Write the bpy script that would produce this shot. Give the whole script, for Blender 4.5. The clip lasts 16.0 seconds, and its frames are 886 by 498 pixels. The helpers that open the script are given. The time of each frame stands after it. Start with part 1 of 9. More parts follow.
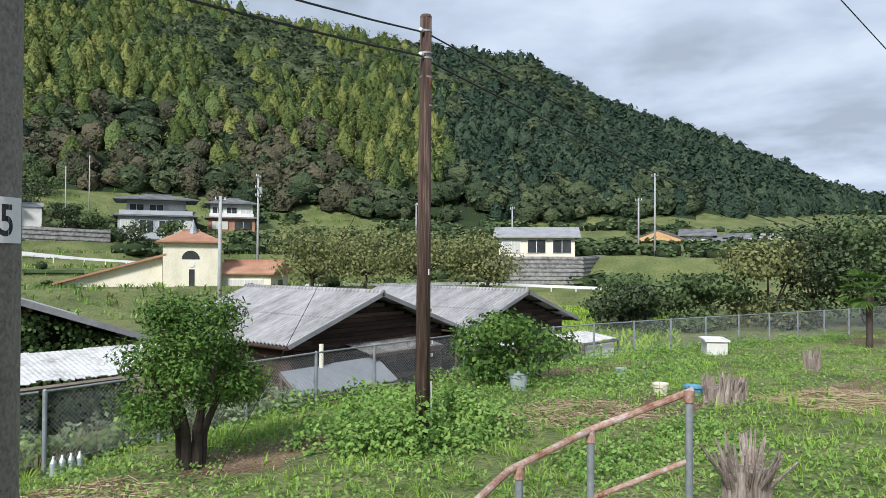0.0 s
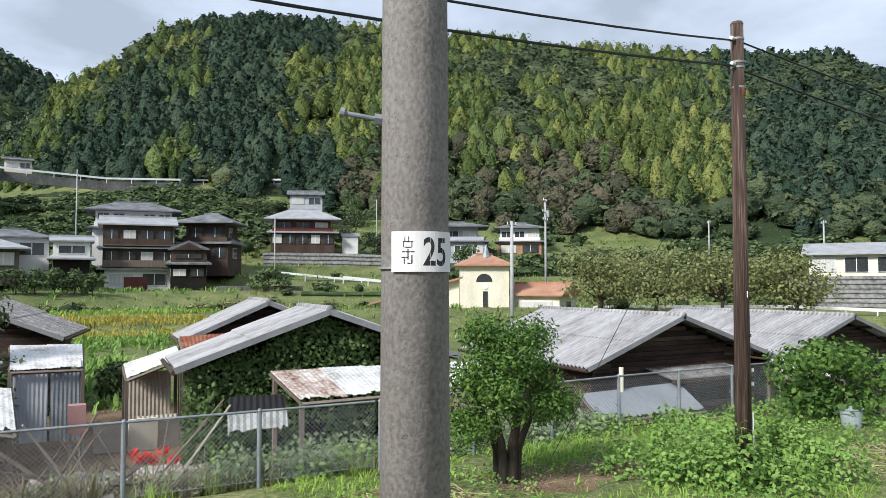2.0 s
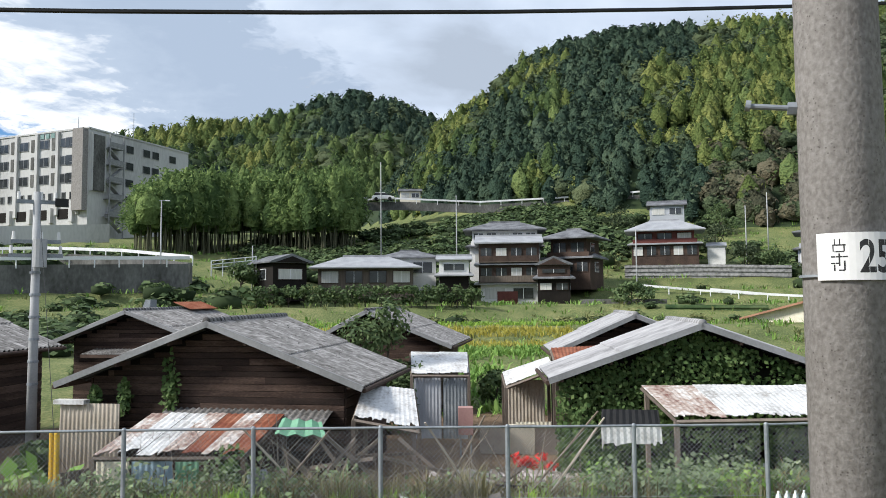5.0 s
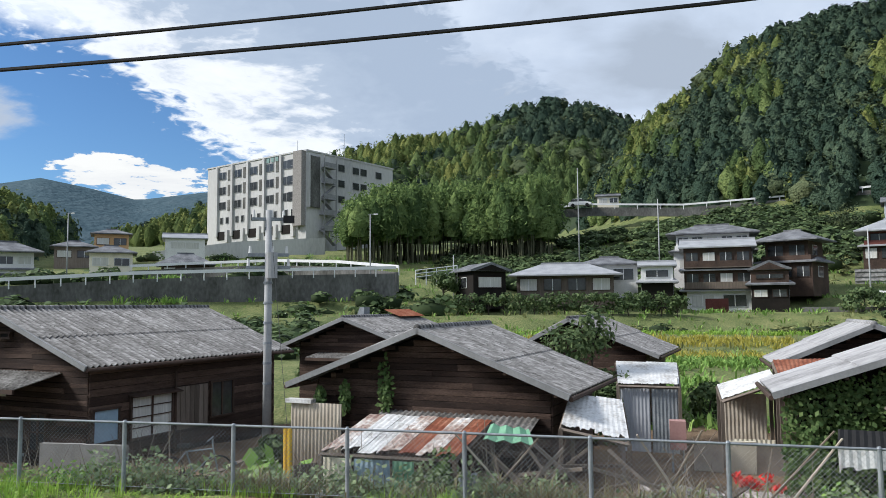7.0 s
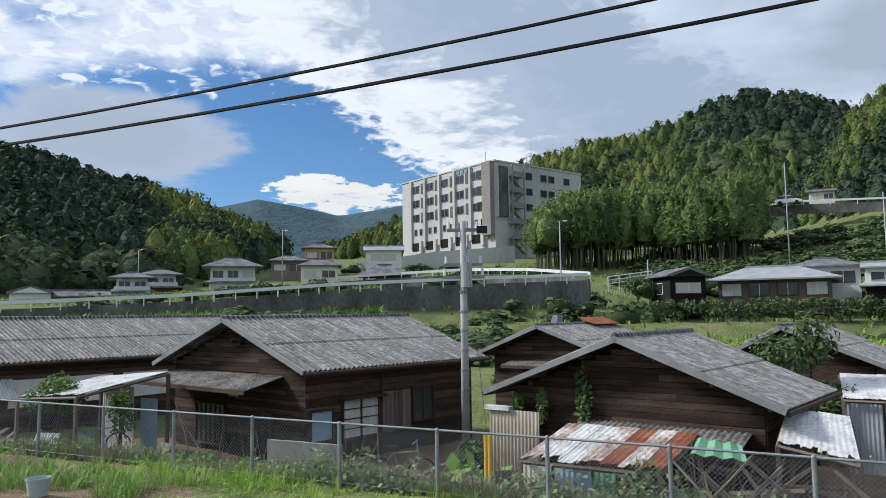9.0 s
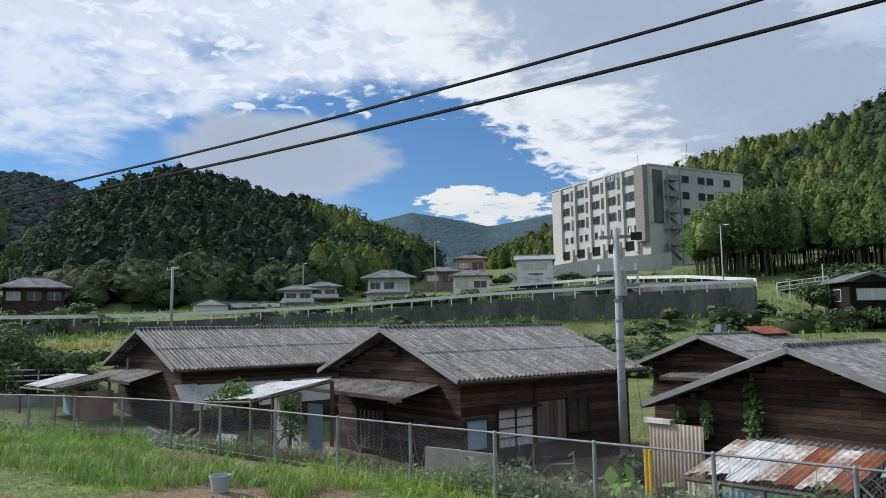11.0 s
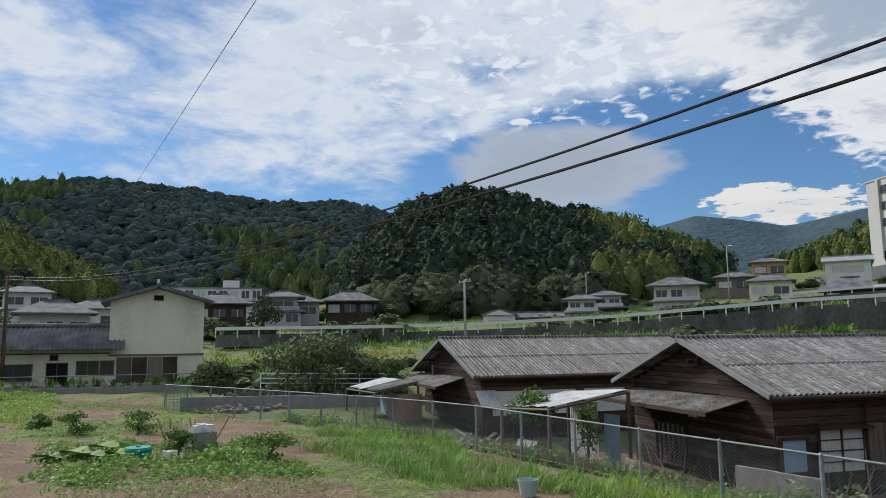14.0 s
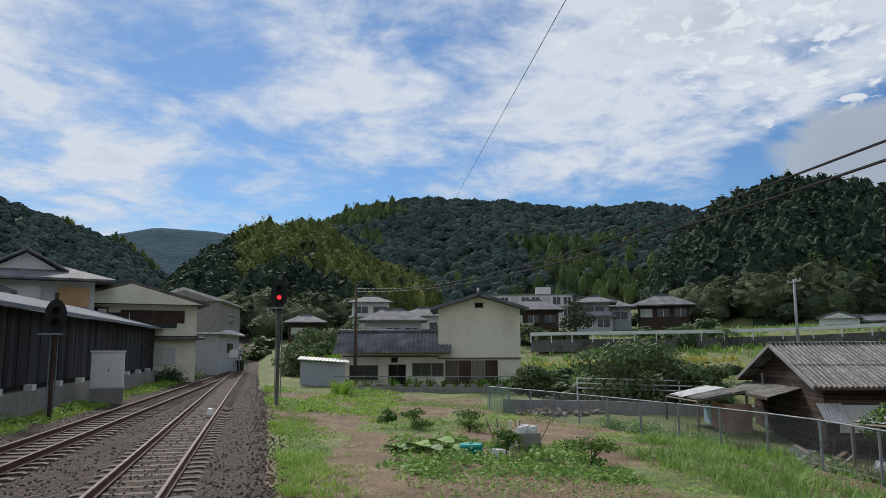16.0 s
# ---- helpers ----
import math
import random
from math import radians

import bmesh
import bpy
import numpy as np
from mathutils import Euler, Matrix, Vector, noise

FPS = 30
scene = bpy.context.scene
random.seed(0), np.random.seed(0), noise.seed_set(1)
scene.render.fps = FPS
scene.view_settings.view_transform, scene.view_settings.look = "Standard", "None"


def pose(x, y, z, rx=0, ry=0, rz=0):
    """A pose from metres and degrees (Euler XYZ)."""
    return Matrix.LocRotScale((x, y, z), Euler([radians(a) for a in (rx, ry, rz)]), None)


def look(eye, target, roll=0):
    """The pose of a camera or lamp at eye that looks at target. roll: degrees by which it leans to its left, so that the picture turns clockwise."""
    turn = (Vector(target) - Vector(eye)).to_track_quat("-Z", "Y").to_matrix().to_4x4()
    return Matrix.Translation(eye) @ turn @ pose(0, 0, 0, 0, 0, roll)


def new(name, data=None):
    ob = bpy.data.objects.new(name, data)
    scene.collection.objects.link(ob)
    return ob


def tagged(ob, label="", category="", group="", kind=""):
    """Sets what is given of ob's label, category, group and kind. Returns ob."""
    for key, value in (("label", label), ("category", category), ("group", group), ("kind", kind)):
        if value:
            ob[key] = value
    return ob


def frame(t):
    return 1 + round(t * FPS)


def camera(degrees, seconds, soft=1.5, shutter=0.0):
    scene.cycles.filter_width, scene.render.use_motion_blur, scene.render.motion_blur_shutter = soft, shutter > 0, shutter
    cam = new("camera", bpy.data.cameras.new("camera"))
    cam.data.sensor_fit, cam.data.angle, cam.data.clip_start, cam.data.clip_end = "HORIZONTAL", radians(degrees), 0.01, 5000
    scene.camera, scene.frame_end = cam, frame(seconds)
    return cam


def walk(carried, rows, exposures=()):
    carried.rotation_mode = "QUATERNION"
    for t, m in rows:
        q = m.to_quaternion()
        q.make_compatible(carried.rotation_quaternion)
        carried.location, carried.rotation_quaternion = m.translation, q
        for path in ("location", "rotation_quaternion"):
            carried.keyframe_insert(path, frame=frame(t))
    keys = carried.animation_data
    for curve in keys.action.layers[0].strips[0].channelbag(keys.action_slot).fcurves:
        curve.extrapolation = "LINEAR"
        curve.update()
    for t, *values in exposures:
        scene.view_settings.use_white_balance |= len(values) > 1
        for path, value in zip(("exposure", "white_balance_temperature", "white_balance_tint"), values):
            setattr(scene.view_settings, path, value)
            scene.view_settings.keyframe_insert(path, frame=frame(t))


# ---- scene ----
cam = camera(62.5, 16.0, 0.7)
PATH = [
    (0, (-0.028, 0.027, 2.377), (-1.308, 1.564, 2.409), 0.3),
    (0.5, (-0.084, 0.0, 2.369), (-1.513, 1.398, 2.421), 0.1),
    (1, (-0.124, -0.091, 2.369), (-1.68, 1.163, 2.437), 0.1),
    (1.5, (-0.178, -0.205, 2.377), (-1.845, 0.897, 2.457), -0.0),
    (2, (-0.207, -0.291, 2.388), (-1.967, 0.654, 2.478), -0.1),
    (2.5, (-0.232, -0.319, 2.39), (-2.068, 0.467, 2.49), -0.2),
    (3, (-0.263, -0.335, 2.385), (-2.159, 0.291, 2.494), -0.3),
    (3.5, (-0.296, -0.35, 2.385), (-2.237, 0.118, 2.501), -0.4),
    (4, (-0.306, -0.374, 2.381), (-2.278, -0.062, 2.503), -0.4),
    (4.5, (-0.318, -0.382, 2.381), (-2.308, -0.22, 2.508), -0.5),
    (5, (-0.322, -0.39, 2.384), (-2.318, -0.373, 2.515), -0.5),
    (7.5, (-0.298, -0.54, 2.388), (-2.187, -1.177, 2.551), -0.6),
    (8, (-0.274, -0.551, 2.387), (-2.116, -1.31, 2.556), -0.7),
    (8.5, (-0.249, -0.58, 2.394), (-2.038, -1.456, 2.57), -0.7),
    (9, (-0.232, -0.588, 2.402), (-1.963, -1.575, 2.585), -0.8),
    (11.5, (-0.234, -0.62, 2.398), (-1.653, -2.012, 2.621), -0.8),
    (12, (-0.182, -0.635, 2.4), (-1.521, -2.103, 2.63), -0.7),
    (12.5, (-0.1, -0.629, 2.414), (-1.352, -2.171, 2.649), -0.6),
    (13, (-0.042, -0.677, 2.425), (-1.198, -2.291, 2.664), -0.6),
    (13.5, (0.014, -0.701, 2.42), (-1.026, -2.392, 2.664), -0.6),
    (14, (0.053, -0.708, 2.411), (-0.838, -2.482, 2.661), -0.6),
    (14.5, (0.089, -0.752, 2.425), (-0.621, -2.604, 2.678), -0.5),
    (15, (0.103, -0.742, 2.419), (-0.406, -2.659, 2.678), -0.4),
    (15.5, (0.101, -0.744, 2.416), (-0.199, -2.704, 2.68), -0.3),
    (16, (0.182, -0.765, 2.401), (0.088, -2.744, 2.671), -0.2),
]
EXPOSURES = [(0, 0.08, 6050, 10), (2, 0.24, 6100, 10), (3.5, 0.30, 6150, 10), (5, 0.25, 6150, 10), (9, 0.0, 6000, 10), (12.5, -0.16, 6100, 10), (14.5, -0.24, 6250, 10), (16, -0.26, 6300, 10)]
walk(cam, [(t, look(eye, target, roll)) for t, eye, target, roll in PATH], EXPOSURES)

# ---- light ----
SUN_AZ, SUN_EL = 288.0, 37.0
world = bpy.data.worlds.new("world")
scene.world = world
world.use_nodes = True
wn, wl = world.node_tree.nodes, world.node_tree.links
wn.clear()


def wnode(kind, operation=None, data_type=None, blend_type=None):
    n = wn.new(kind)
    if data_type:
        n.data_type = data_type
    if blend_type:
        n.blend_type = blend_type
    if operation:
        n.operation = operation
    return n


w_out = wnode("ShaderNodeOutputWorld")
w_bg = wnode("ShaderNodeBackground")
w_bg.inputs["Strength"].default_value = 0.105
w_sky = wnode("ShaderNodeTexSky")
w_sky.sky_type, w_sky.sun_disc = "NISHITA", False
w_sky.sun_elevation, w_sky.sun_rotation = radians(SUN_EL), radians(90 - SUN_AZ)
w_sky.dust_density = 0.15
w_co = wnode("ShaderNodeTexCoord")
w_sep = wnode("ShaderNodeSeparateXYZ")
wl.new(w_co.outputs["Generated"], w_sep.inputs[0])
# a flat cloud layer: the direction divided by its height
w_h = wnode("ShaderNodeMath", operation="MAXIMUM")
w_h.inputs[1].default_value = 0.0
wl.new(w_sep.outputs["Z"], w_h.inputs[0])
w_h2 = wnode("ShaderNodeMath", operation="ADD")
w_h2.inputs[1].default_value = 0.16
wl.new(w_h.outputs[0], w_h2.inputs[0])
w_div = wnode("ShaderNodeVectorMath", operation="DIVIDE")
w_comb = wnode("ShaderNodeCombineXYZ")
for k in ("X", "Y", "Z"):
    wl.new(w_h2.outputs[0], w_comb.inputs[k])
wl.new(w_co.outputs["Generated"], w_div.inputs[0])
wl.new(w_comb.outputs[0], w_div.inputs[1])


def cloud_noise(scale, detail, rough, shift, distort=0.0):
    m = wnode("ShaderNodeMapping")
    m.inputs["Location"].default_value = shift
    m.inputs["Scale"].default_value = (1, 1, 0.0)
    n = wnode("ShaderNodeTexNoise")
    n.inputs["Scale"].default_value, n.inputs["Detail"].default_value = scale, detail
    n.inputs["Roughness"].default_value, n.inputs["Distortion"].default_value = rough, distort
    wl.new(w_div.outputs[0], m.inputs[0])
    wl.new(m.outputs[0], n.inputs["Vector"])
    return n.outputs["Fac"]


def w_ramp(src, stops, mode="LINEAR"):
    r = wnode("ShaderNodeValToRGB")
    r.color_ramp.interpolation = mode
    for k, (p, c) in enumerate(stops):
        e = r.color_ramp.elements[k] if k < 2 else r.color_ramp.elements.new(p)
        e.position, e.color = p, (c, c, c, 1) if isinstance(c, float) else (*c, 1)
    wl.new(src, r.inputs[0])
    return r.outputs[0]


def w_math(op, a, b):
    m = wnode("ShaderNodeMath", operation=op)
    for k, v in enumerate((a, b)):
        if isinstance(v, float):
            m.inputs[k].default_value = v
        else:
            wl.new(v, m.inputs[k])
    return m.outputs[0]


def w_mix(fac, a, b):
    m = wnode("ShaderNodeMix", data_type="RGBA")
    wl.new(fac, m.inputs["Factor"])
    wl.new(a, m.inputs["A"])
    wl.new(b, m.inputs["B"])
    return m.outputs["Result"]


# bearing (turned by 180 degrees) and height above the horizon, in degrees
w_bear = w_math("MULTIPLY", w_math("ARCTAN2", w_math("MULTIPLY", w_sep.outputs["Y"], -1.0), w_math("MULTIPLY", w_sep.outputs["X"], -1.0)), 57.296)
w_elev = w_math("MULTIPLY", w_math("ARCSINE", w_sep.outputs["Z"], 0.0), 57.296)


def w_oval(bear, elev, half_w, half_h):
    """1 in the middle of an oval of sky, 0 on its outline, negative outside."""
    u = w_math("MULTIPLY", w_math("SUBTRACT", w_bear, bear), 1.0 / half_w)
    v = w_math("MULTIPLY", w_math("SUBTRACT", w_elev, elev), 1.0 / half_h)
    return w_math("SUBTRACT", 1.0, w_math("ADD", w_math("MULTIPLY", u, u), w_math("MULTIPLY", v, v)))


big = cloud_noise(0.75, 3.0, 0.5, (2.3, 0.7, 0))
mid = cloud_noise(2.6, 7.0, 0.62, (0.4, 3.1, 0), 0.4)
fine = cloud_noise(11.0, 4.0, 0.6, (5.0, 1.0, 0))
cells = cloud_noise(15.0, 3.0, 0.55, (1.0, 7.0, 0), 0.6)
soft = cloud_noise(1.5, 4.0, 0.5, (3.0, 2.0, 0))
# high broken cloud, thinner over the south-west
cover = w_math("ADD", w_math("MULTIPLY", big, 0.55), w_math("ADD", w_math("MULTIPLY", mid, 0.42), w_math("MULTIPLY", fine, 0.12)))
lean = w_math("ADD", w_math("MULTIPLY", w_sep.outputs["Y"], 0.17), w_math("ADD", w_math("MULTIPLY", w_sep.outputs["Z"], 0.22), 0.058))
gap = w_ramp(w_oval(40.0, 9.0, 30.0, 12.0), [(0.0, 0.0), (0.7, 0.22)], "EASE")
cover = w_math("SUBTRACT", w_math("ADD", cover, lean), gap)
mask = w_ramp(cover, [(0.44, 0.0), (0.60, 1.0)], "EASE")
body = w_ramp(cover, [(0.46, (6.6, 7.2, 8.1)), (0.58, (7.7, 8.15, 8.8)), (0.68, (6.3, 6.75, 7.5)), (0.8, (5.0, 5.45, 6.2))])
w_tint = wnode("ShaderNodeMix", data_type="RGBA", blend_type="MULTIPLY")
w_tint.inputs["Factor"].default_value = 1.0
w_tint.inputs["B"].default_value = (0.56, 0.77, 0.98, 1)
wl.new(w_sky.outputs[0], w_tint.inputs["A"])
sky = w_mix(mask, w_tint.outputs["Result"], body)
# mackerel cloud high over the south-west
flock = w_math("ADD", w_math("MULTIPLY", w_oval(54.0, 24.0, 22.0, 8.5), 0.2), w_math("SUBTRACT", w_math("ADD", w_math("MULTIPLY", cells, 1.0), w_math("MULTIPLY", mid, 0.5)), 0.72))
sky = w_mix(w_ramp(flock, [(0.12, 0.0), (0.30, 0.92)], "EASE"), sky, w_ramp(cells, [(0.38, (4.9, 5.5, 6.5)), (0.6, (8.5, 8.85, 9.3))]))
# a smooth grey lens of cloud
lens_c = w_math("ADD", w_oval(54.0, 13.2, 10.0, 3.8), w_math("MULTIPLY", w_math("SUBTRACT", mid, 0.5), 1.6))
sky = w_mix(w_ramp(lens_c, [(0.02, 0.0), (0.45, 0.85)], "EASE"), sky, w_ramp(lens_c, [(0.1, (5.2, 5.7, 6.4)), (0.8, (4.5, 4.85, 5.3))]))
# bright scraps low in the gap
scrap = w_math("ADD", w_oval(37.5, 9.3, 6.0, 1.5), w_math("ADD", w_math("MULTIPLY", w_math("SUBTRACT", mid, 0.5), 5.0), w_math("MULTIPLY", w_math("SUBTRACT", fine, 0.5), 3.0)))
sky = w_mix(w_ramp(scrap, [(0.1, 0.0), (0.4, 0.95)], "EASE"), sky, w_ramp(mid, [(0.4, (8.2, 8.0, 7.6)), (0.6, (9.2, 8.9, 8.2))]))
# the closed bank over the west and north: a torn bright edge, grey within
edge = w_math("ADD", w_math("MULTIPLY", w_math("SUBTRACT", w_elev, 11.6), 1.45), 33.0)
edge = w_math("ADD", edge, w_math("ADD", w_math("MULTIPLY", w_math("SUBTRACT", mid, 0.5), 26.0), w_math("MULTIPLY", w_math("SUBTRACT", cells, 0.5), 12.0)))
depth = w_math("MULTIPLY", w_math("SUBTRACT", edge, w_bear), 0.03)
inner = w_ramp(w_math("ADD", depth, w_math("MULTIPLY", w_math("SUBTRACT", mid, 0.5), 0.5)), [(0.05, (9.0, 9.1, 9.1)), (0.22, (8.3, 8.45, 8.6)), (0.38, (4.5, 5.2, 6.15)), (0.7, (3.9, 4.6, 5.6))])
north = w_ramp(w_math("ADD", soft, w_math("MULTIPLY", w_math("SUBTRACT", mid, 0.5), 0.35)), [(0.36, (6.7, 7.3, 8.1)), (0.5, (5.4, 6.05, 7.0)), (0.64, (4.1, 4.6, 5.3))])
inner = w_mix(w_ramp(depth, [(0.9, 0.0), (1.0, 1.0)]), inner, north)
sky = w_mix(w_ramp(depth, [(0.0, 0.0), (0.12, 1.0)], "EASE"), sky, inner)
wl.new(sky, w_bg.inputs["Color"])
wl.new(w_bg.outputs[0], w_out.inputs["Surface"])

sun_data = bpy.data.lights.new("sun", "SUN")
sun_data.energy, sun_data.angle, sun_data.color = 4.7, radians(10), (1.0, 0.93, 0.82)
sun = new("sun", sun_data)
sa, se = radians(SUN_AZ), radians(SUN_EL)
sun.matrix_world = look((0, 0, 60), (-math.cos(sa) * math.cos(se), -math.sin(sa) * math.cos(se), 60 - math.sin(se)))


# ---- materials ----
def material(name, colours, rough=0.8, scale=3.0, fine=30.0, bump=0.2, metal=0.0, island=0.0, stretch=(1, 1, 1), fine_amount=0.35, spec=0.3, obj_random=0.0, bump_dist=0.02):
    """Noise at two scales between two or three colours, with fine relief."""
    m = bpy.data.materials.new(name)
    m.use_nodes = True
    nt = m.node_tree
    n, l = nt.nodes, nt.links
    p = n["Principled BSDF"]
    p.inputs["Roughness"].default_value, p.inputs["Metallic"].default_value = rough, metal
    p.inputs["Specular IOR Level"].default_value = spec
    geo = n.new("ShaderNodeNewGeometry")
    mp = n.new("ShaderNodeMapping")
    mp.inputs["Scale"].default_value = stretch
    l.new(geo.outputs["Position"], mp.inputs[0])
    a, b = n.new("ShaderNodeTexNoise"), n.new("ShaderNodeTexNoise")
    a.inputs["Scale"].default_value, a.inputs["Detail"].default_value = scale, 4
    b.inputs["Scale"].default_value, b.inputs["Detail"].default_value = fine, 3
    for t in (a, b):
        l.new(mp.outputs[0], t.inputs["Vector"])
    mix = n.new("ShaderNodeMix")
    mix.inputs["Factor"].default_value = fine_amount
    l.new(a.outputs["Fac"], mix.inputs["A"])
    l.new(b.outputs["Fac"], mix.inputs["B"])
    fac = mix.outputs["Result"]
    for amount, node, socket in ((island, geo, "Random Per Island"), (obj_random, None, "Random")):
        if amount:
            src = (node or n.new("ShaderNodeObjectInfo")).outputs[socket]
            mm = n.new("ShaderNodeMix")
            mm.inputs["Factor"].default_value = amount
            l.new(fac, mm.inputs["A"])
            l.new(src, mm.inputs["B"])
            fac = mm.outputs["Result"]
    r = n.new("ShaderNodeValToRGB")
    spread = (0.33, 0.67) if not (island or obj_random) else (0.22, 0.78)
    for k, c in enumerate(colours):
        pos = spread[0] + (spread[1] - spread[0]) * k / max(1, len(colours) - 1)
        e = r.color_ramp.elements[k] if k < 2 else r.color_ramp.elements.new(pos)
        e.position, e.color = pos, (*c, 1)
    l.new(fac, r.inputs[0])
    l.new(r.outputs[0], p.inputs["Base Color"])
    if bump:
        bp = n.new("ShaderNodeBump")
        bp.inputs["Strength"].default_value, bp.inputs["Distance"].default_value = bump, bump_dist
        l.new(b.outputs["Fac"], bp.inputs["Height"])
        l.new(bp.outputs[0], p.inputs["Normal"])
    return m


def leafy(name, colours, scale=0.15, fine=1.2, island=0.4, trans=0.25, bump=0.0, bump_dist=0.4, spec=0.2, grain=0.35, pale=0.0):
    if pale:
        colours = [tuple(v * (1 - pale) + pale * (0.3 * c[0] + 0.6 * c[1] + 0.1 * c[2]) for v in c) for c in colours]
    m = material(name, colours, 0.7, scale, fine, bump, island=island, spec=spec, bump_dist=bump_dist, fine_amount=grain)
    nt = m.node_tree
    p, out = nt.nodes["Principled BSDF"], nt.nodes["Material Output"]
    tr, mx = nt.nodes.new("ShaderNodeBsdfTranslucent"), nt.nodes.new("ShaderNodeMixShader")
    ramp = next(k for k in nt.nodes if k.type == "VALTORGB")
    nt.links.new(ramp.outputs[0], tr.inputs["Color"])
    mx.inputs[0].default_value = trans
    nt.links.new(p.outputs[0], mx.inputs[1])
    nt.links.new(tr.outputs[0], mx.inputs[2])
    nt.links.new(mx.outputs[0], out.inputs["Surface"])
    return m


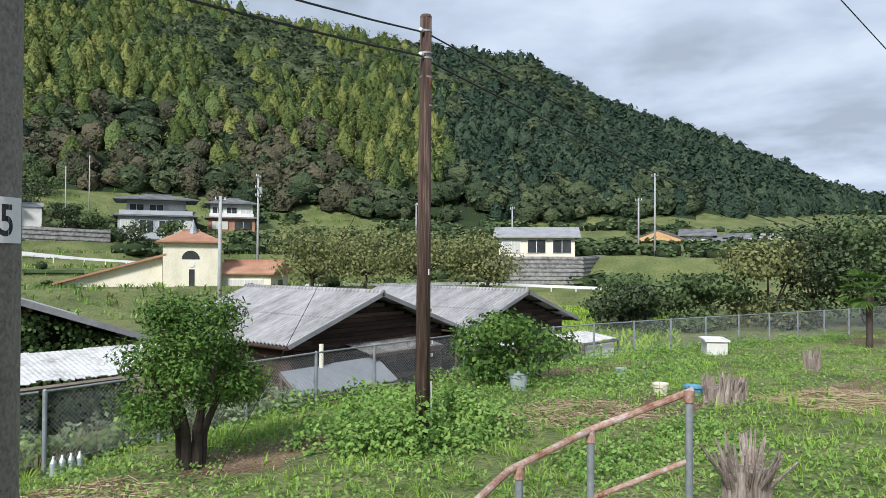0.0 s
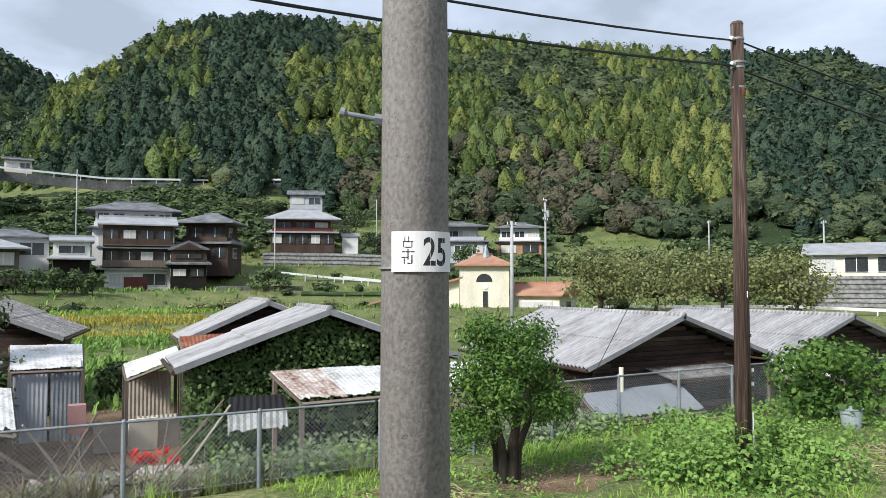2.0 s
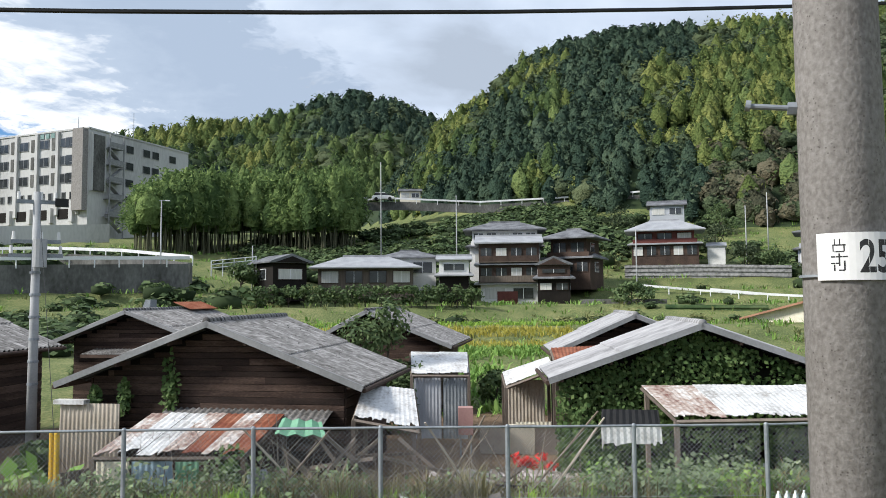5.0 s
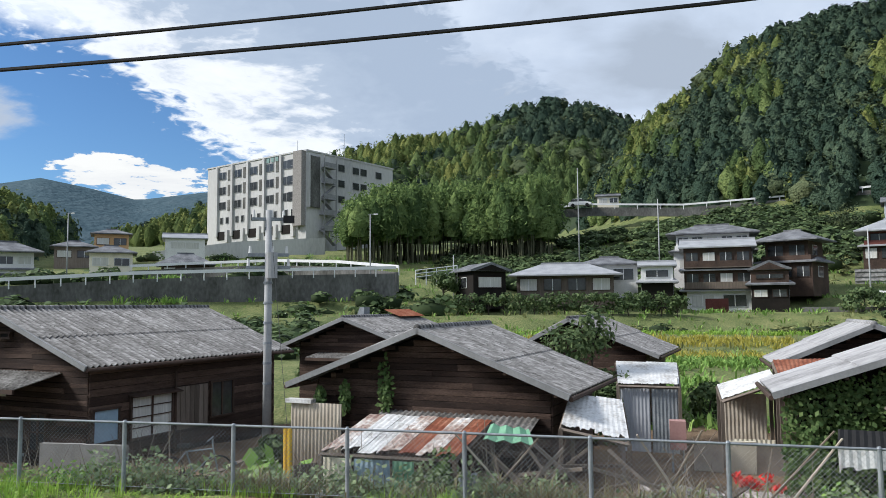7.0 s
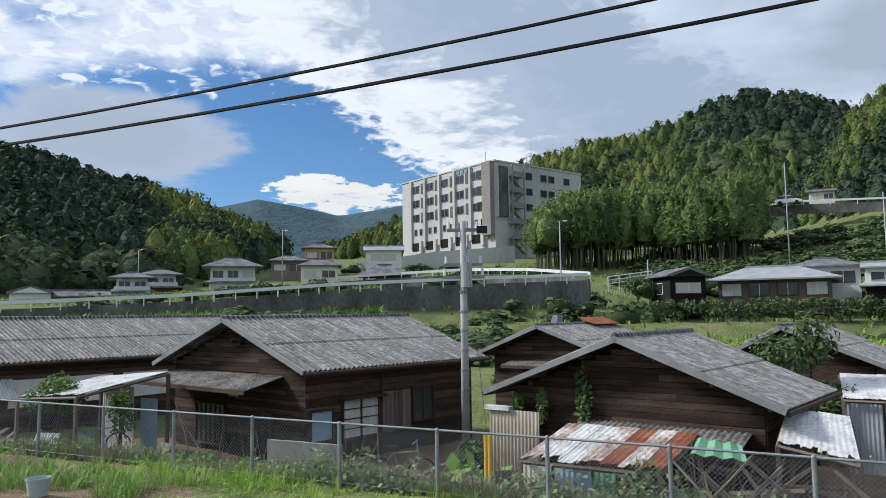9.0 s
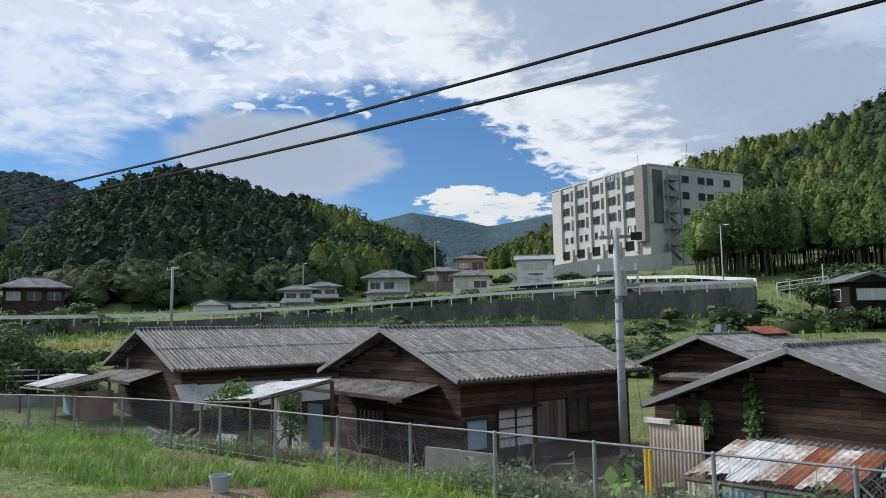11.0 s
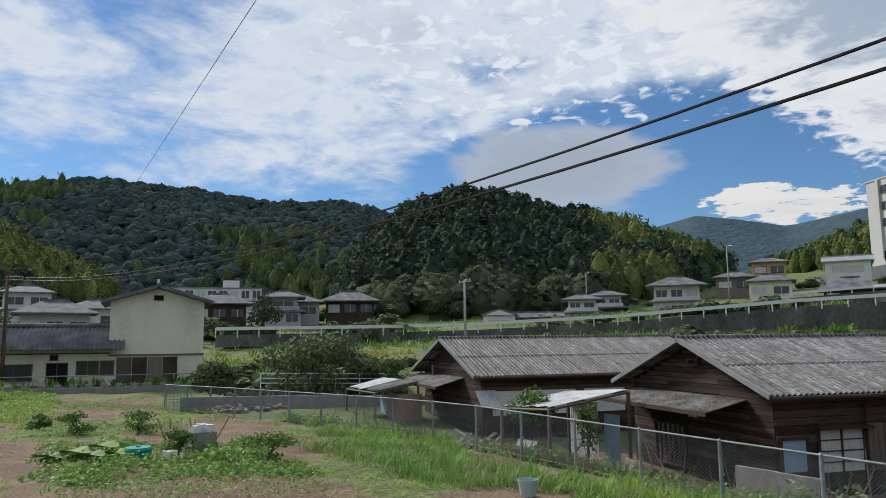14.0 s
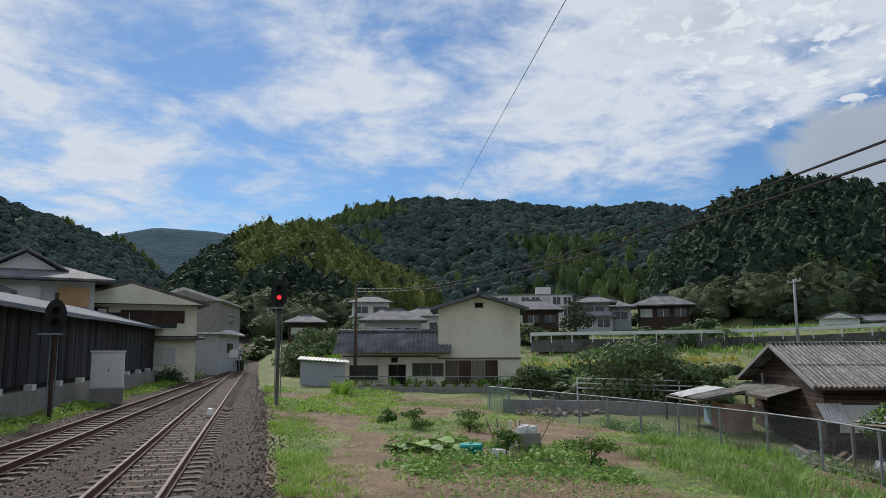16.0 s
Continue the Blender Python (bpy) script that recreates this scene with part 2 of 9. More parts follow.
M = {
    "soil": material("soil", [(0.065, 0.042, 0.026), (0.155, 0.105, 0.066), (0.29, 0.21, 0.135)], 0.95, 0.9, 22, 1.0, fine_amount=0.62, bump_dist=0.04),
    "ballast": material("ballast", [(0.042, 0.029, 0.023), (0.082, 0.058, 0.047), (0.14, 0.105, 0.088)], 0.95, 1.2, 17, 1.0, fine_amount=0.75, bump_dist=0.04),
    "stone_chip": material("stone_chip", [(0.075, 0.055, 0.046), (0.13, 0.10, 0.085), (0.22, 0.18, 0.16)], 0.9, 3, 20, 0.3, island=0.5),
    "roof_slate": material("roof_slate", [(0.085, 0.082, 0.08), (0.205, 0.202, 0.203), (0.40, 0.395, 0.40)], 0.85, 1.1, 9, 0.4, stretch=(5.0, 0.6, 0.5), fine_amount=0.55),
    "porch_slate": material("porch_slate", [(0.035, 0.033, 0.031), (0.13, 0.125, 0.12), (0.27, 0.265, 0.26)], 0.9, 1.6, 12, 0.5, fine_amount=0.5),
    "roof_pale": material("roof_pale", [(0.20, 0.20, 0.207), (0.34, 0.34, 0.352), (0.46, 0.46, 0.475)], 0.8, 0.8, 8, 0.25, stretch=(3.0, 0.5, 0.5), fine_amount=0.4),
    "barge": material("barge", [(0.17, 0.175, 0.18), (0.27, 0.275, 0.285)], 0.6, 1.5, 16, 0.1),
    "plank": material("plank", [(0.008, 0.005, 0.0045), (0.05, 0.031, 0.024), (0.17, 0.115, 0.09)], 0.85, 1.8, 18, 1.0, stretch=(0.8, 0.8, 6), obj_random=0.28, fine_amount=0.5),
    "plank_grey": material("plank_grey", [(0.06, 0.048, 0.04), (0.14, 0.115, 0.095), (0.24, 0.20, 0.17)], 0.9, 1.5, 14, 0.5, stretch=(4, 4, 0.6), obj_random=0.4),
    "dark": material("dark", [(0.006, 0.005, 0.004), (0.015, 0.012, 0.010)], 0.95, 1, 9, 0.0),
    "galv": material("galv", [(0.17, 0.19, 0.215), (0.25, 0.275, 0.30), (0.34, 0.365, 0.39)], 0.6, 2.5, 25, 0.08, metal=0.35),
    "wire": material("wire", [(0.20, 0.22, 0.24), (0.30, 0.32, 0.34)], 0.5, 5, 30, 0, metal=0.4),
    "concrete": material("concrete", [(0.165, 0.152, 0.143), (0.25, 0.236, 0.225), (0.335, 0.32, 0.308)], 0.9, 3.5, 75, 0.15, stretch=(1, 1, 0.75), fine_amount=0.6),
    "pole_grey": material("pole_grey", [(0.30, 0.31, 0.32), (0.42, 0.43, 0.44)], 0.8, 2, 20, 0.1),
    "old_wood": material("old_wood", [(0.022, 0.014, 0.011), (0.075, 0.048, 0.038), (0.19, 0.145, 0.12)], 0.9, 7.0, 40, 1.0, stretch=(1.6, 1.6, 0.05), fine_amount=0.5),
    "rust": material("rust", [(0.13, 0.035, 0.02), (0.22, 0.075, 0.04), (0.30, 0.14, 0.09)], 0.9, 2.5, 20, 0.3),
    "rusty_pipe": material("rusty_pipe", [(0.17, 0.07, 0.045), (0.34, 0.22, 0.17), (0.50, 0.50, 0.50)], 0.75, 5.0, 30, 0.3),
    "white_tin": material("white_tin", [(0.30, 0.285, 0.27), (0.56, 0.565, 0.57), (0.70, 0.705, 0.71)], 0.65, 2.2, 14, 0.2, fine_amount=0.45),
    "rusty_tin": material("rusty_tin", [(0.13, 0.04, 0.028), (0.40, 0.33, 0.29), (0.70, 0.70, 0.70)], 0.7, 2.4, 12, 0.3, fine_amount=0.45),
    "cream": material("cream", [(0.58, 0.54, 0.43), (0.71, 0.67, 0.55), (0.78, 0.74, 0.62)], 0.85, 0.5, 10, 0.1, stretch=(1, 1, 0.4)),
    "white_wall": material("white_wall", [(0.55, 0.55, 0.54), (0.68, 0.68, 0.67), (0.75, 0.75, 0.74)], 0.85, 0.4, 8, 0.1),
    "grey_wall": material("grey_wall", [(0.34, 0.36, 0.40), (0.44, 0.46, 0.50)], 0.85, 0.5, 8, 0.1),
    "school_wall": material("school_wall", [(0.36, 0.36, 0.36), (0.48, 0.48, 0.475), (0.55, 0.55, 0.54)], 0.9, 0.12, 3, 0.1, stretch=(1, 1, 0.3)),
    "tile_grey": material("tile_grey", [(0.075, 0.079, 0.088), (0.145, 0.15, 0.163), (0.235, 0.243, 0.26)], 0.8, 1.0, 10, 0.3, spec=0.15),
    "tile_brown": material("tile_brown", [(0.06, 0.05, 0.045), (0.11, 0.09, 0.08), (0.16, 0.135, 0.12)], 0.7, 1.0, 10, 0.3),
    "tile_silver": material("tile_silver", [(0.22, 0.23, 0.25), (0.37, 0.38, 0.40)], 0.55, 1.0, 10, 0.3),
    "tile_orange": material("tile_orange", [(0.28, 0.14, 0.09), (0.42, 0.24, 0.16)], 0.8, 1.0, 10, 0.3),
    "house_wood": material("house_wood", [(0.03, 0.02, 0.016), (0.085, 0.055, 0.042)], 0.8, 0.8, 8, 0.2),
    "house_red": material("house_red", [(0.10, 0.03, 0.025), (0.17, 0.06, 0.05)], 0.8, 0.8, 8, 0.2),
    "salmon": material("salmon", [(0.22, 0.13, 0.11), (0.34, 0.21, 0.18), (0.42, 0.28, 0.24)], 0.9, 1.2, 10, 0.3),
    "ochre": material("ochre", [(0.45, 0.27, 0.13), (0.58, 0.37, 0.20)], 0.85, 0.8, 8, 0.1),
    "retaining": material("retaining", [(0.055, 0.055, 0.05), (0.105, 0.105, 0.10), (0.17, 0.17, 0.162)], 0.95, 0.5, 4, 0.5, stretch=(1, 1, 0.5)),
    "stone_wall": material("stone_wall", [(0.10, 0.10, 0.10), (0.22, 0.22, 0.22), (0.32, 0.32, 0.32)], 0.95, 0.8, 3, 0.9, fine_amount=0.7, bump_dist=0.1),
    "rail_white": material("rail_white", [(0.62, 0.63, 0.64), (0.75, 0.76, 0.77)], 0.6, 1, 10, 0.05),
    "asphalt": material("asphalt", [(0.04, 0.04, 0.042), (0.07, 0.07, 0.072)], 0.9, 1, 20, 0.2),
    "steel": material("steel", [(0.09, 0.045, 0.03), (0.15, 0.085, 0.06)], 0.7, 2, 20, 0.2, metal=0.3),
    "rail_top": material("rail_top", [(0.085, 0.06, 0.048), (0.15, 0.115, 0.096)], 0.75, 2, 20, 0.05, metal=0.1),
    "sleeper": material("sleeper", [(0.075, 0.055, 0.045), (0.15, 0.118, 0.10)], 0.9, 3, 18, 0.4, obj_random=0.3),
    "black": material("black", [(0.010, 0.010, 0.011), (0.022, 0.022, 0.024)], 0.6, 4, 30, 0.0),
    "plate_white": material("plate_white", [(0.66, 0.66, 0.65), (0.76, 0.76, 0.75)], 0.5, 6, 50, 0.03),
    "ink": material("ink", [(0.012, 0.012, 0.012), (0.05, 0.05, 0.05)], 0.6, 25, 80, 0.0),
    "plastic_grey": material("plastic_grey", [(0.30, 0.36, 0.37), (0.42, 0.48, 0.49)], 0.55, 3, 30, 0.05),
    "teal": material("teal", [(0.0, 0.22, 0.20), (0.01, 0.30, 0.27)], 0.5, 3, 20, 0.05),
    "yellow": material("yellow", [(0.55, 0.34, 0.03), (0.70, 0.46, 0.06)], 0.6, 4, 20, 0.05),
    "glass_dark": material("glass_dark", [(0.02, 0.022, 0.025), (0.06, 0.065, 0.07)], 0.12, 0.7, 6, 0.0, spec=0.6),
    "curtain": material("curtain", [(0.42, 0.42, 0.40), (0.60, 0.60, 0.57)], 0.8, 3, 12, 0.1, stretch=(4, 4, 0.2)),
    "blue_sheet": material("blue_sheet", [(0.22, 0.32, 0.42), (0.32, 0.44, 0.54)], 0.7, 2, 12, 0.1),
    "red_flower": material("red_flower", [(0.45, 0.015, 0.01), (0.65, 0.04, 0.03)], 0.7, 5, 30, 0.0, island=0.5),
    "straw": material("straw", [(0.20, 0.14, 0.085), (0.38, 0.29, 0.19), (0.50, 0.41, 0.28)], 0.95, 4, 30, 0.3, island=0.6),
    "twig": material("twig", [(0.07, 0.05, 0.04), (0.17, 0.14, 0.11), (0.30, 0.26, 0.22)], 0.95, 5, 25, 0.3, island=0.5),
    "stump": material("stump", [(0.10, 0.075, 0.06), (0.24, 0.20, 0.175), (0.40, 0.35, 0.32)], 0.95, 5, 30, 0.8, stretch=(2, 2, 0.3)),
    "bark": material("bark", [(0.03, 0.024, 0.02), (0.08, 0.065, 0.052)], 0.95, 5, 30, 0.6, stretch=(1, 1, 0.3)),
    "grass": leafy("grass", [(0.12, 0.22, 0.03), (0.24, 0.40, 0.06), (0.40, 0.52, 0.12)], 0.5, 5, 0.35, 0.3),
    "weed": leafy("weed", [(0.09, 0.18, 0.04), (0.19, 0.33, 0.075), (0.32, 0.44, 0.13)], 0.7, 5, 0.4),
    "leaf": leafy("leaf", [(0.03, 0.075, 0.018), (0.075, 0.15, 0.03), (0.17, 0.27, 0.06)], 0.9, 6, 0.45),
    "ivy": leafy("ivy", [(0.03, 0.07, 0.018), (0.075, 0.14, 0.03), (0.15, 0.22, 0.06)], 0.8, 6, 0.4, pale=0.15),
    "bamboo": leafy("bamboo", [(0.045, 0.078, 0.024), (0.145, 0.19, 0.058), (0.37, 0.385, 0.115)], 0.13, 2.4, 0.35, 0.15, bump=1.0, bump_dist=1.0, spec=0.03, grain=0.6, pale=0.03),
    "bamboo_dark": leafy("bamboo_dark", [(0.036, 0.066, 0.028), (0.105, 0.16, 0.056), (0.24, 0.31, 0.10)], 0.13, 2.4, 0.35, 0.15, bump=1.0, bump_dist=1.0, spec=0.03, grain=0.6, pale=0.05),
    "conifer": leafy("conifer", [(0.022, 0.044, 0.034), (0.05, 0.085, 0.056), (0.105, 0.15, 0.09)], 0.12, 2.4, 0.35, 0.08, bump=1.0, bump_dist=1.0, spec=0.03, grain=0.6, pale=0.08),
    "broadleaf": leafy("broadleaf", [(0.03, 0.052, 0.029), (0.078, 0.112, 0.055), (0.165, 0.20, 0.095)], 0.12, 2.4, 0.4, 0.12, bump=1.0, bump_dist=1.0, spec=0.03, grain=0.6, pale=0.12),
    "russet": leafy("russet", [(0.042, 0.05, 0.032), (0.105, 0.108, 0.064), (0.20, 0.168, 0.108)], 0.13, 2.4, 0.35, 0.12, bump=1.0, bump_dist=1.0, spec=0.03, grain=0.6, pale=0.12),
    # Woods of the distant ranges: haze mixed into the green as pale blue.
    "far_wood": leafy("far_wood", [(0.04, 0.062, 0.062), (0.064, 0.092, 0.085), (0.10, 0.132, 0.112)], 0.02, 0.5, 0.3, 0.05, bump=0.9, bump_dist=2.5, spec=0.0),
    # Farthest mountains: distance haze painted as a flat blue.
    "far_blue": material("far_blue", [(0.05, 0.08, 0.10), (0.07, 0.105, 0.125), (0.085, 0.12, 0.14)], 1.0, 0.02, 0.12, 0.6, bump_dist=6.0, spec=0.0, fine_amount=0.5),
    "olive": leafy("olive", [(0.09, 0.11, 0.035), (0.18, 0.20, 0.06), (0.29, 0.30, 0.10)], 0.3, 1.5, 0.4, pale=0.15),
    "grove": leafy("grove", [(0.045, 0.085, 0.034), (0.145, 0.225, 0.075), (0.34, 0.45, 0.15)], 0.09, 2.4, 0.35, 0.3, bump=1.0, bump_dist=1.0, spec=0.03, grain=0.6, pale=0.04),
    "dry_weed": leafy("dry_weed", [(0.11, 0.10, 0.05), (0.21, 0.19, 0.10), (0.34, 0.30, 0.18)], 0.5, 5, 0.4),
    "paddy": leafy("paddy", [(0.20, 0.33, 0.04), (0.30, 0.46, 0.06), (0.40, 0.54, 0.09)], 0.5, 5, 0.3, 0.3),
    "sage": leafy("sage", [(0.09, 0.14, 0.06), (0.19, 0.27, 0.12), (0.32, 0.40, 0.20)], 0.7, 5, 0.4, pale=0.15),
    "rice": leafy("rice", [(0.26, 0.27, 0.05), (0.42, 0.38, 0.08), (0.55, 0.46, 0.11)], 0.4, 3, 0.35),
    "culm": material("culm", [(0.05, 0.055, 0.03), (0.12, 0.12, 0.07)], 0.7, 2, 10, 0),
    "plank_black": material("plank_black", [(0.012, 0.012, 0.014), (0.03, 0.03, 0.034), (0.055, 0.055, 0.06)], 0.85, 1.2, 12, 0.4, stretch=(4, 4, 0.5), obj_random=0.45),
    "roof_metal": material("roof_metal", [(0.17, 0.185, 0.21), (0.25, 0.27, 0.30)], 0.9, 0.6, 8, 0.1),
    "teal_dull": material("teal_dull", [(0.16, 0.26, 0.25), (0.22, 0.33, 0.31)], 0.7, 2, 10, 0),
    "green_bank": material("green_bank", [(0.03, 0.06, 0.025), (0.06, 0.10, 0.04), (0.11, 0.14, 0.07)], 0.95, 0.7, 4, 0.6),
    "pale_rubble": material("pale_rubble", [(0.26, 0.22, 0.20), (0.55, 0.51, 0.48)], 0.95, 3, 20, 0.3, island=0.5),
    "green_plastic": material("green_plastic", [(0.10, 0.26, 0.16), (0.18, 0.36, 0.24)], 0.6, 3, 20, 0.05),
    "pink_box": material("pink_box", [(0.30, 0.17, 0.16), (0.40, 0.24, 0.22)], 0.7, 3, 20, 0.05),
    "plank_pale": material("plank_pale", [(0.36, 0.31, 0.25), (0.52, 0.47, 0.40)], 0.85, 3, 20, 0.1),
    "blue_plastic": material("blue_plastic", [(0.08, 0.22, 0.38), (0.12, 0.30, 0.48)], 0.5, 3, 20, 0),
    "bottle": material("bottle", [(0.26, 0.31, 0.31), (0.40, 0.46, 0.46)], 0.1, 3, 20, 0, spec=0.6),
    "hedge": leafy("hedge", [(0.04, 0.075, 0.028), (0.085, 0.14, 0.045), (0.15, 0.205, 0.07)], 0.3, 1.5, 0.4, pale=0.15),
}


def ground_material():
    """Grass, bare earth and paddy by noise; woodland floor on the slopes."""
    m = material("ground", [(0.05, 0.07, 0.026), (0.12, 0.15, 0.05), (0.235, 0.225, 0.10)], 0.95, 0.35, 7.0, 0.9, fine_amount=0.55, bump_dist=0.1)
    return m


def speckle(m, scale, dark, amount=1.0):
    """Small dark pits and lichen spots over a material's colour."""
    nt = m.node_tree
    n, l = nt.nodes, nt.links
    p = n["Principled BSDF"]
    src = p.inputs["Base Color"].links[0].from_socket
    geo = n.new("ShaderNodeNewGeometry")
    vo, no = n.new("ShaderNodeTexVoronoi"), n.new("ShaderNodeTexNoise")
    vo.inputs["Scale"].default_value, no.inputs["Scale"].default_value = scale, scale * 0.16
    r, r2, mul, mx = n.new("ShaderNodeValToRGB"), n.new("ShaderNodeValToRGB"), n.new("ShaderNodeMath"), n.new("ShaderNodeMix")
    for node in (vo, no):
        l.new(geo.outputs["Position"], node.inputs["Vector"])
    r.color_ramp.elements[0].position, r.color_ramp.elements[0].color = 0.12, (amount, amount, amount, 1)
    r.color_ramp.elements[1].position, r.color_ramp.elements[1].color = 0.24, (0, 0, 0, 1)
    r2.color_ramp.elements[0].position, r2.color_ramp.elements[1].position = 0.42, 0.6
    mul.operation, mx.data_type = "MULTIPLY", "RGBA"
    l.new(vo.outputs["Distance"], r.inputs[0])
    l.new(no.outputs["Fac"], r2.inputs[0])
    l.new(r.outputs[0], mul.inputs[0])
    l.new(r2.outputs[0], mul.inputs[1])
    l.new(mul.outputs[0], mx.inputs["Factor"])
    l.new(src, mx.inputs["A"])
    mx.inputs["B"].default_value = (*dark, 1)
    l.new(mx.outputs["Result"], p.inputs["Base Color"])


def grooved(m, pitch, dark, amount):
    """Darkens the furrows of corrugated sheet, in uneven runs down the slope. The furrows cross the local x axis."""
    nt = m.node_tree
    n, l = nt.nodes, nt.links
    p = n["Principled BSDF"]
    src = p.inputs["Base Color"].links[0].from_socket
    co, sep, mp, no, ramp, mx = (n.new("ShaderNode" + k) for k in ("TexCoord", "SeparateXYZ", "Mapping", "TexNoise", "ValToRGB", "Mix"))
    l.new(co.outputs["Object"], sep.inputs[0])
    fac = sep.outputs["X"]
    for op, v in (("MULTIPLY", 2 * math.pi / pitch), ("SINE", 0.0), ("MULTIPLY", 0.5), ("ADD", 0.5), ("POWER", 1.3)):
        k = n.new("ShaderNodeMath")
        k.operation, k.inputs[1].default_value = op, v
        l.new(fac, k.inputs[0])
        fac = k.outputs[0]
    mp.inputs["Scale"].default_value = (6.0, 0.55, 0.55)
    no.inputs["Scale"].default_value, no.inputs["Detail"].default_value = 1.0, 5.0
    l.new(co.outputs["Object"], mp.inputs[0])
    l.new(mp.outputs[0], no.inputs["Vector"])
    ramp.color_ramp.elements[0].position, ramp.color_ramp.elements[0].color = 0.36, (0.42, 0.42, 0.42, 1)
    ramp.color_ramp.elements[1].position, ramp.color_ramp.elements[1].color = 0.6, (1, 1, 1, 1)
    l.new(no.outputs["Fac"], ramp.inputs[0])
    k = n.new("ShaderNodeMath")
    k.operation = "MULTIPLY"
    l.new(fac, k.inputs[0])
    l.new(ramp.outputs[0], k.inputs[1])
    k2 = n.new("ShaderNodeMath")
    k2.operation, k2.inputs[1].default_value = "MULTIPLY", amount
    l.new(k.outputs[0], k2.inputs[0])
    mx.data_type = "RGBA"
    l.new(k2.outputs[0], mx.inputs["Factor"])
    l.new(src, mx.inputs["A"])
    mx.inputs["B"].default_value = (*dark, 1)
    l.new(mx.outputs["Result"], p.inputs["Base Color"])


def crushed(m, scale, depth):
    """Packed angular stones: every cell its own shade, with dark joints."""
    nt = m.node_tree
    n, l = nt.nodes, nt.links
    p = n["Principled BSDF"]
    src = p.inputs["Base Color"].links[0].from_socket
    geo, vo, ve, hsv, ramp, jr, mul, bump = (n.new("ShaderNode" + k) for k in ("NewGeometry", "TexVoronoi", "TexVoronoi", "SeparateColor", "ValToRGB", "ValToRGB", "Mix", "Bump"))
    ve.feature = "DISTANCE_TO_EDGE"
    for k in (vo, ve):
        k.inputs["Scale"].default_value = scale
        l.new(geo.outputs["Position"], k.inputs["Vector"])
    l.new(vo.outputs["Color"], hsv.inputs[0])
    ramp.color_ramp.elements[0].color, ramp.color_ramp.elements[1].color = (0.5, 0.5, 0.5, 1), (1.75, 1.7, 1.68, 1)
    l.new(hsv.outputs[0], ramp.inputs[0])
    jr.color_ramp.elements[0].color, jr.color_ramp.elements[1].position = (0.25, 0.25, 0.25, 1), 0.12
    l.new(ve.outputs["Distance"], jr.inputs[0])
    joint = n.new("ShaderNodeMix")
    for k in (mul, joint):
        k.data_type, k.blend_type = "RGBA", "MULTIPLY"
        k.inputs["Factor"].default_value = 1.0
    l.new(src, mul.inputs["A"])
    l.new(ramp.outputs[0], mul.inputs["B"])
    l.new(mul.outputs["Result"], joint.inputs["A"])
    l.new(jr.outputs[0], joint.inputs["B"])
    l.new(joint.outputs["Result"], p.inputs["Base Color"])
    bump.inputs["Strength"].default_value, bump.inputs["Distance"].default_value = 1.0, depth
    l.new(ve.outputs["Distance"], bump.inputs["Height"])
    l.new(bump.outputs[0], p.inputs["Normal"])


crushed(M["ballast"], 15.0, 0.12)
SHEET = 0.165
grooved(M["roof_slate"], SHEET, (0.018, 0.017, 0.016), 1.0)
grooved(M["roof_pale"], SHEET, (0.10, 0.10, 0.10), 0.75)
speckle(M["concrete"], 70.0, (0.07, 0.06, 0.054), 0.7)
speckle(M["roof_slate"], 9.0, (0.03, 0.03, 0.028), 0.8)
M["ground"] = ground_material()
# Shrub cores: the shade inside the foliage put into a darker green.
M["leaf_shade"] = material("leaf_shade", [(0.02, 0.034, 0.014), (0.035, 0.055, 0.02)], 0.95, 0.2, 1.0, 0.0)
# Woodland floor: shade between the crowns put into a very dark green.
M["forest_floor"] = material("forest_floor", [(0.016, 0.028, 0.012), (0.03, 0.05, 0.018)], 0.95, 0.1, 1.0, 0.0)


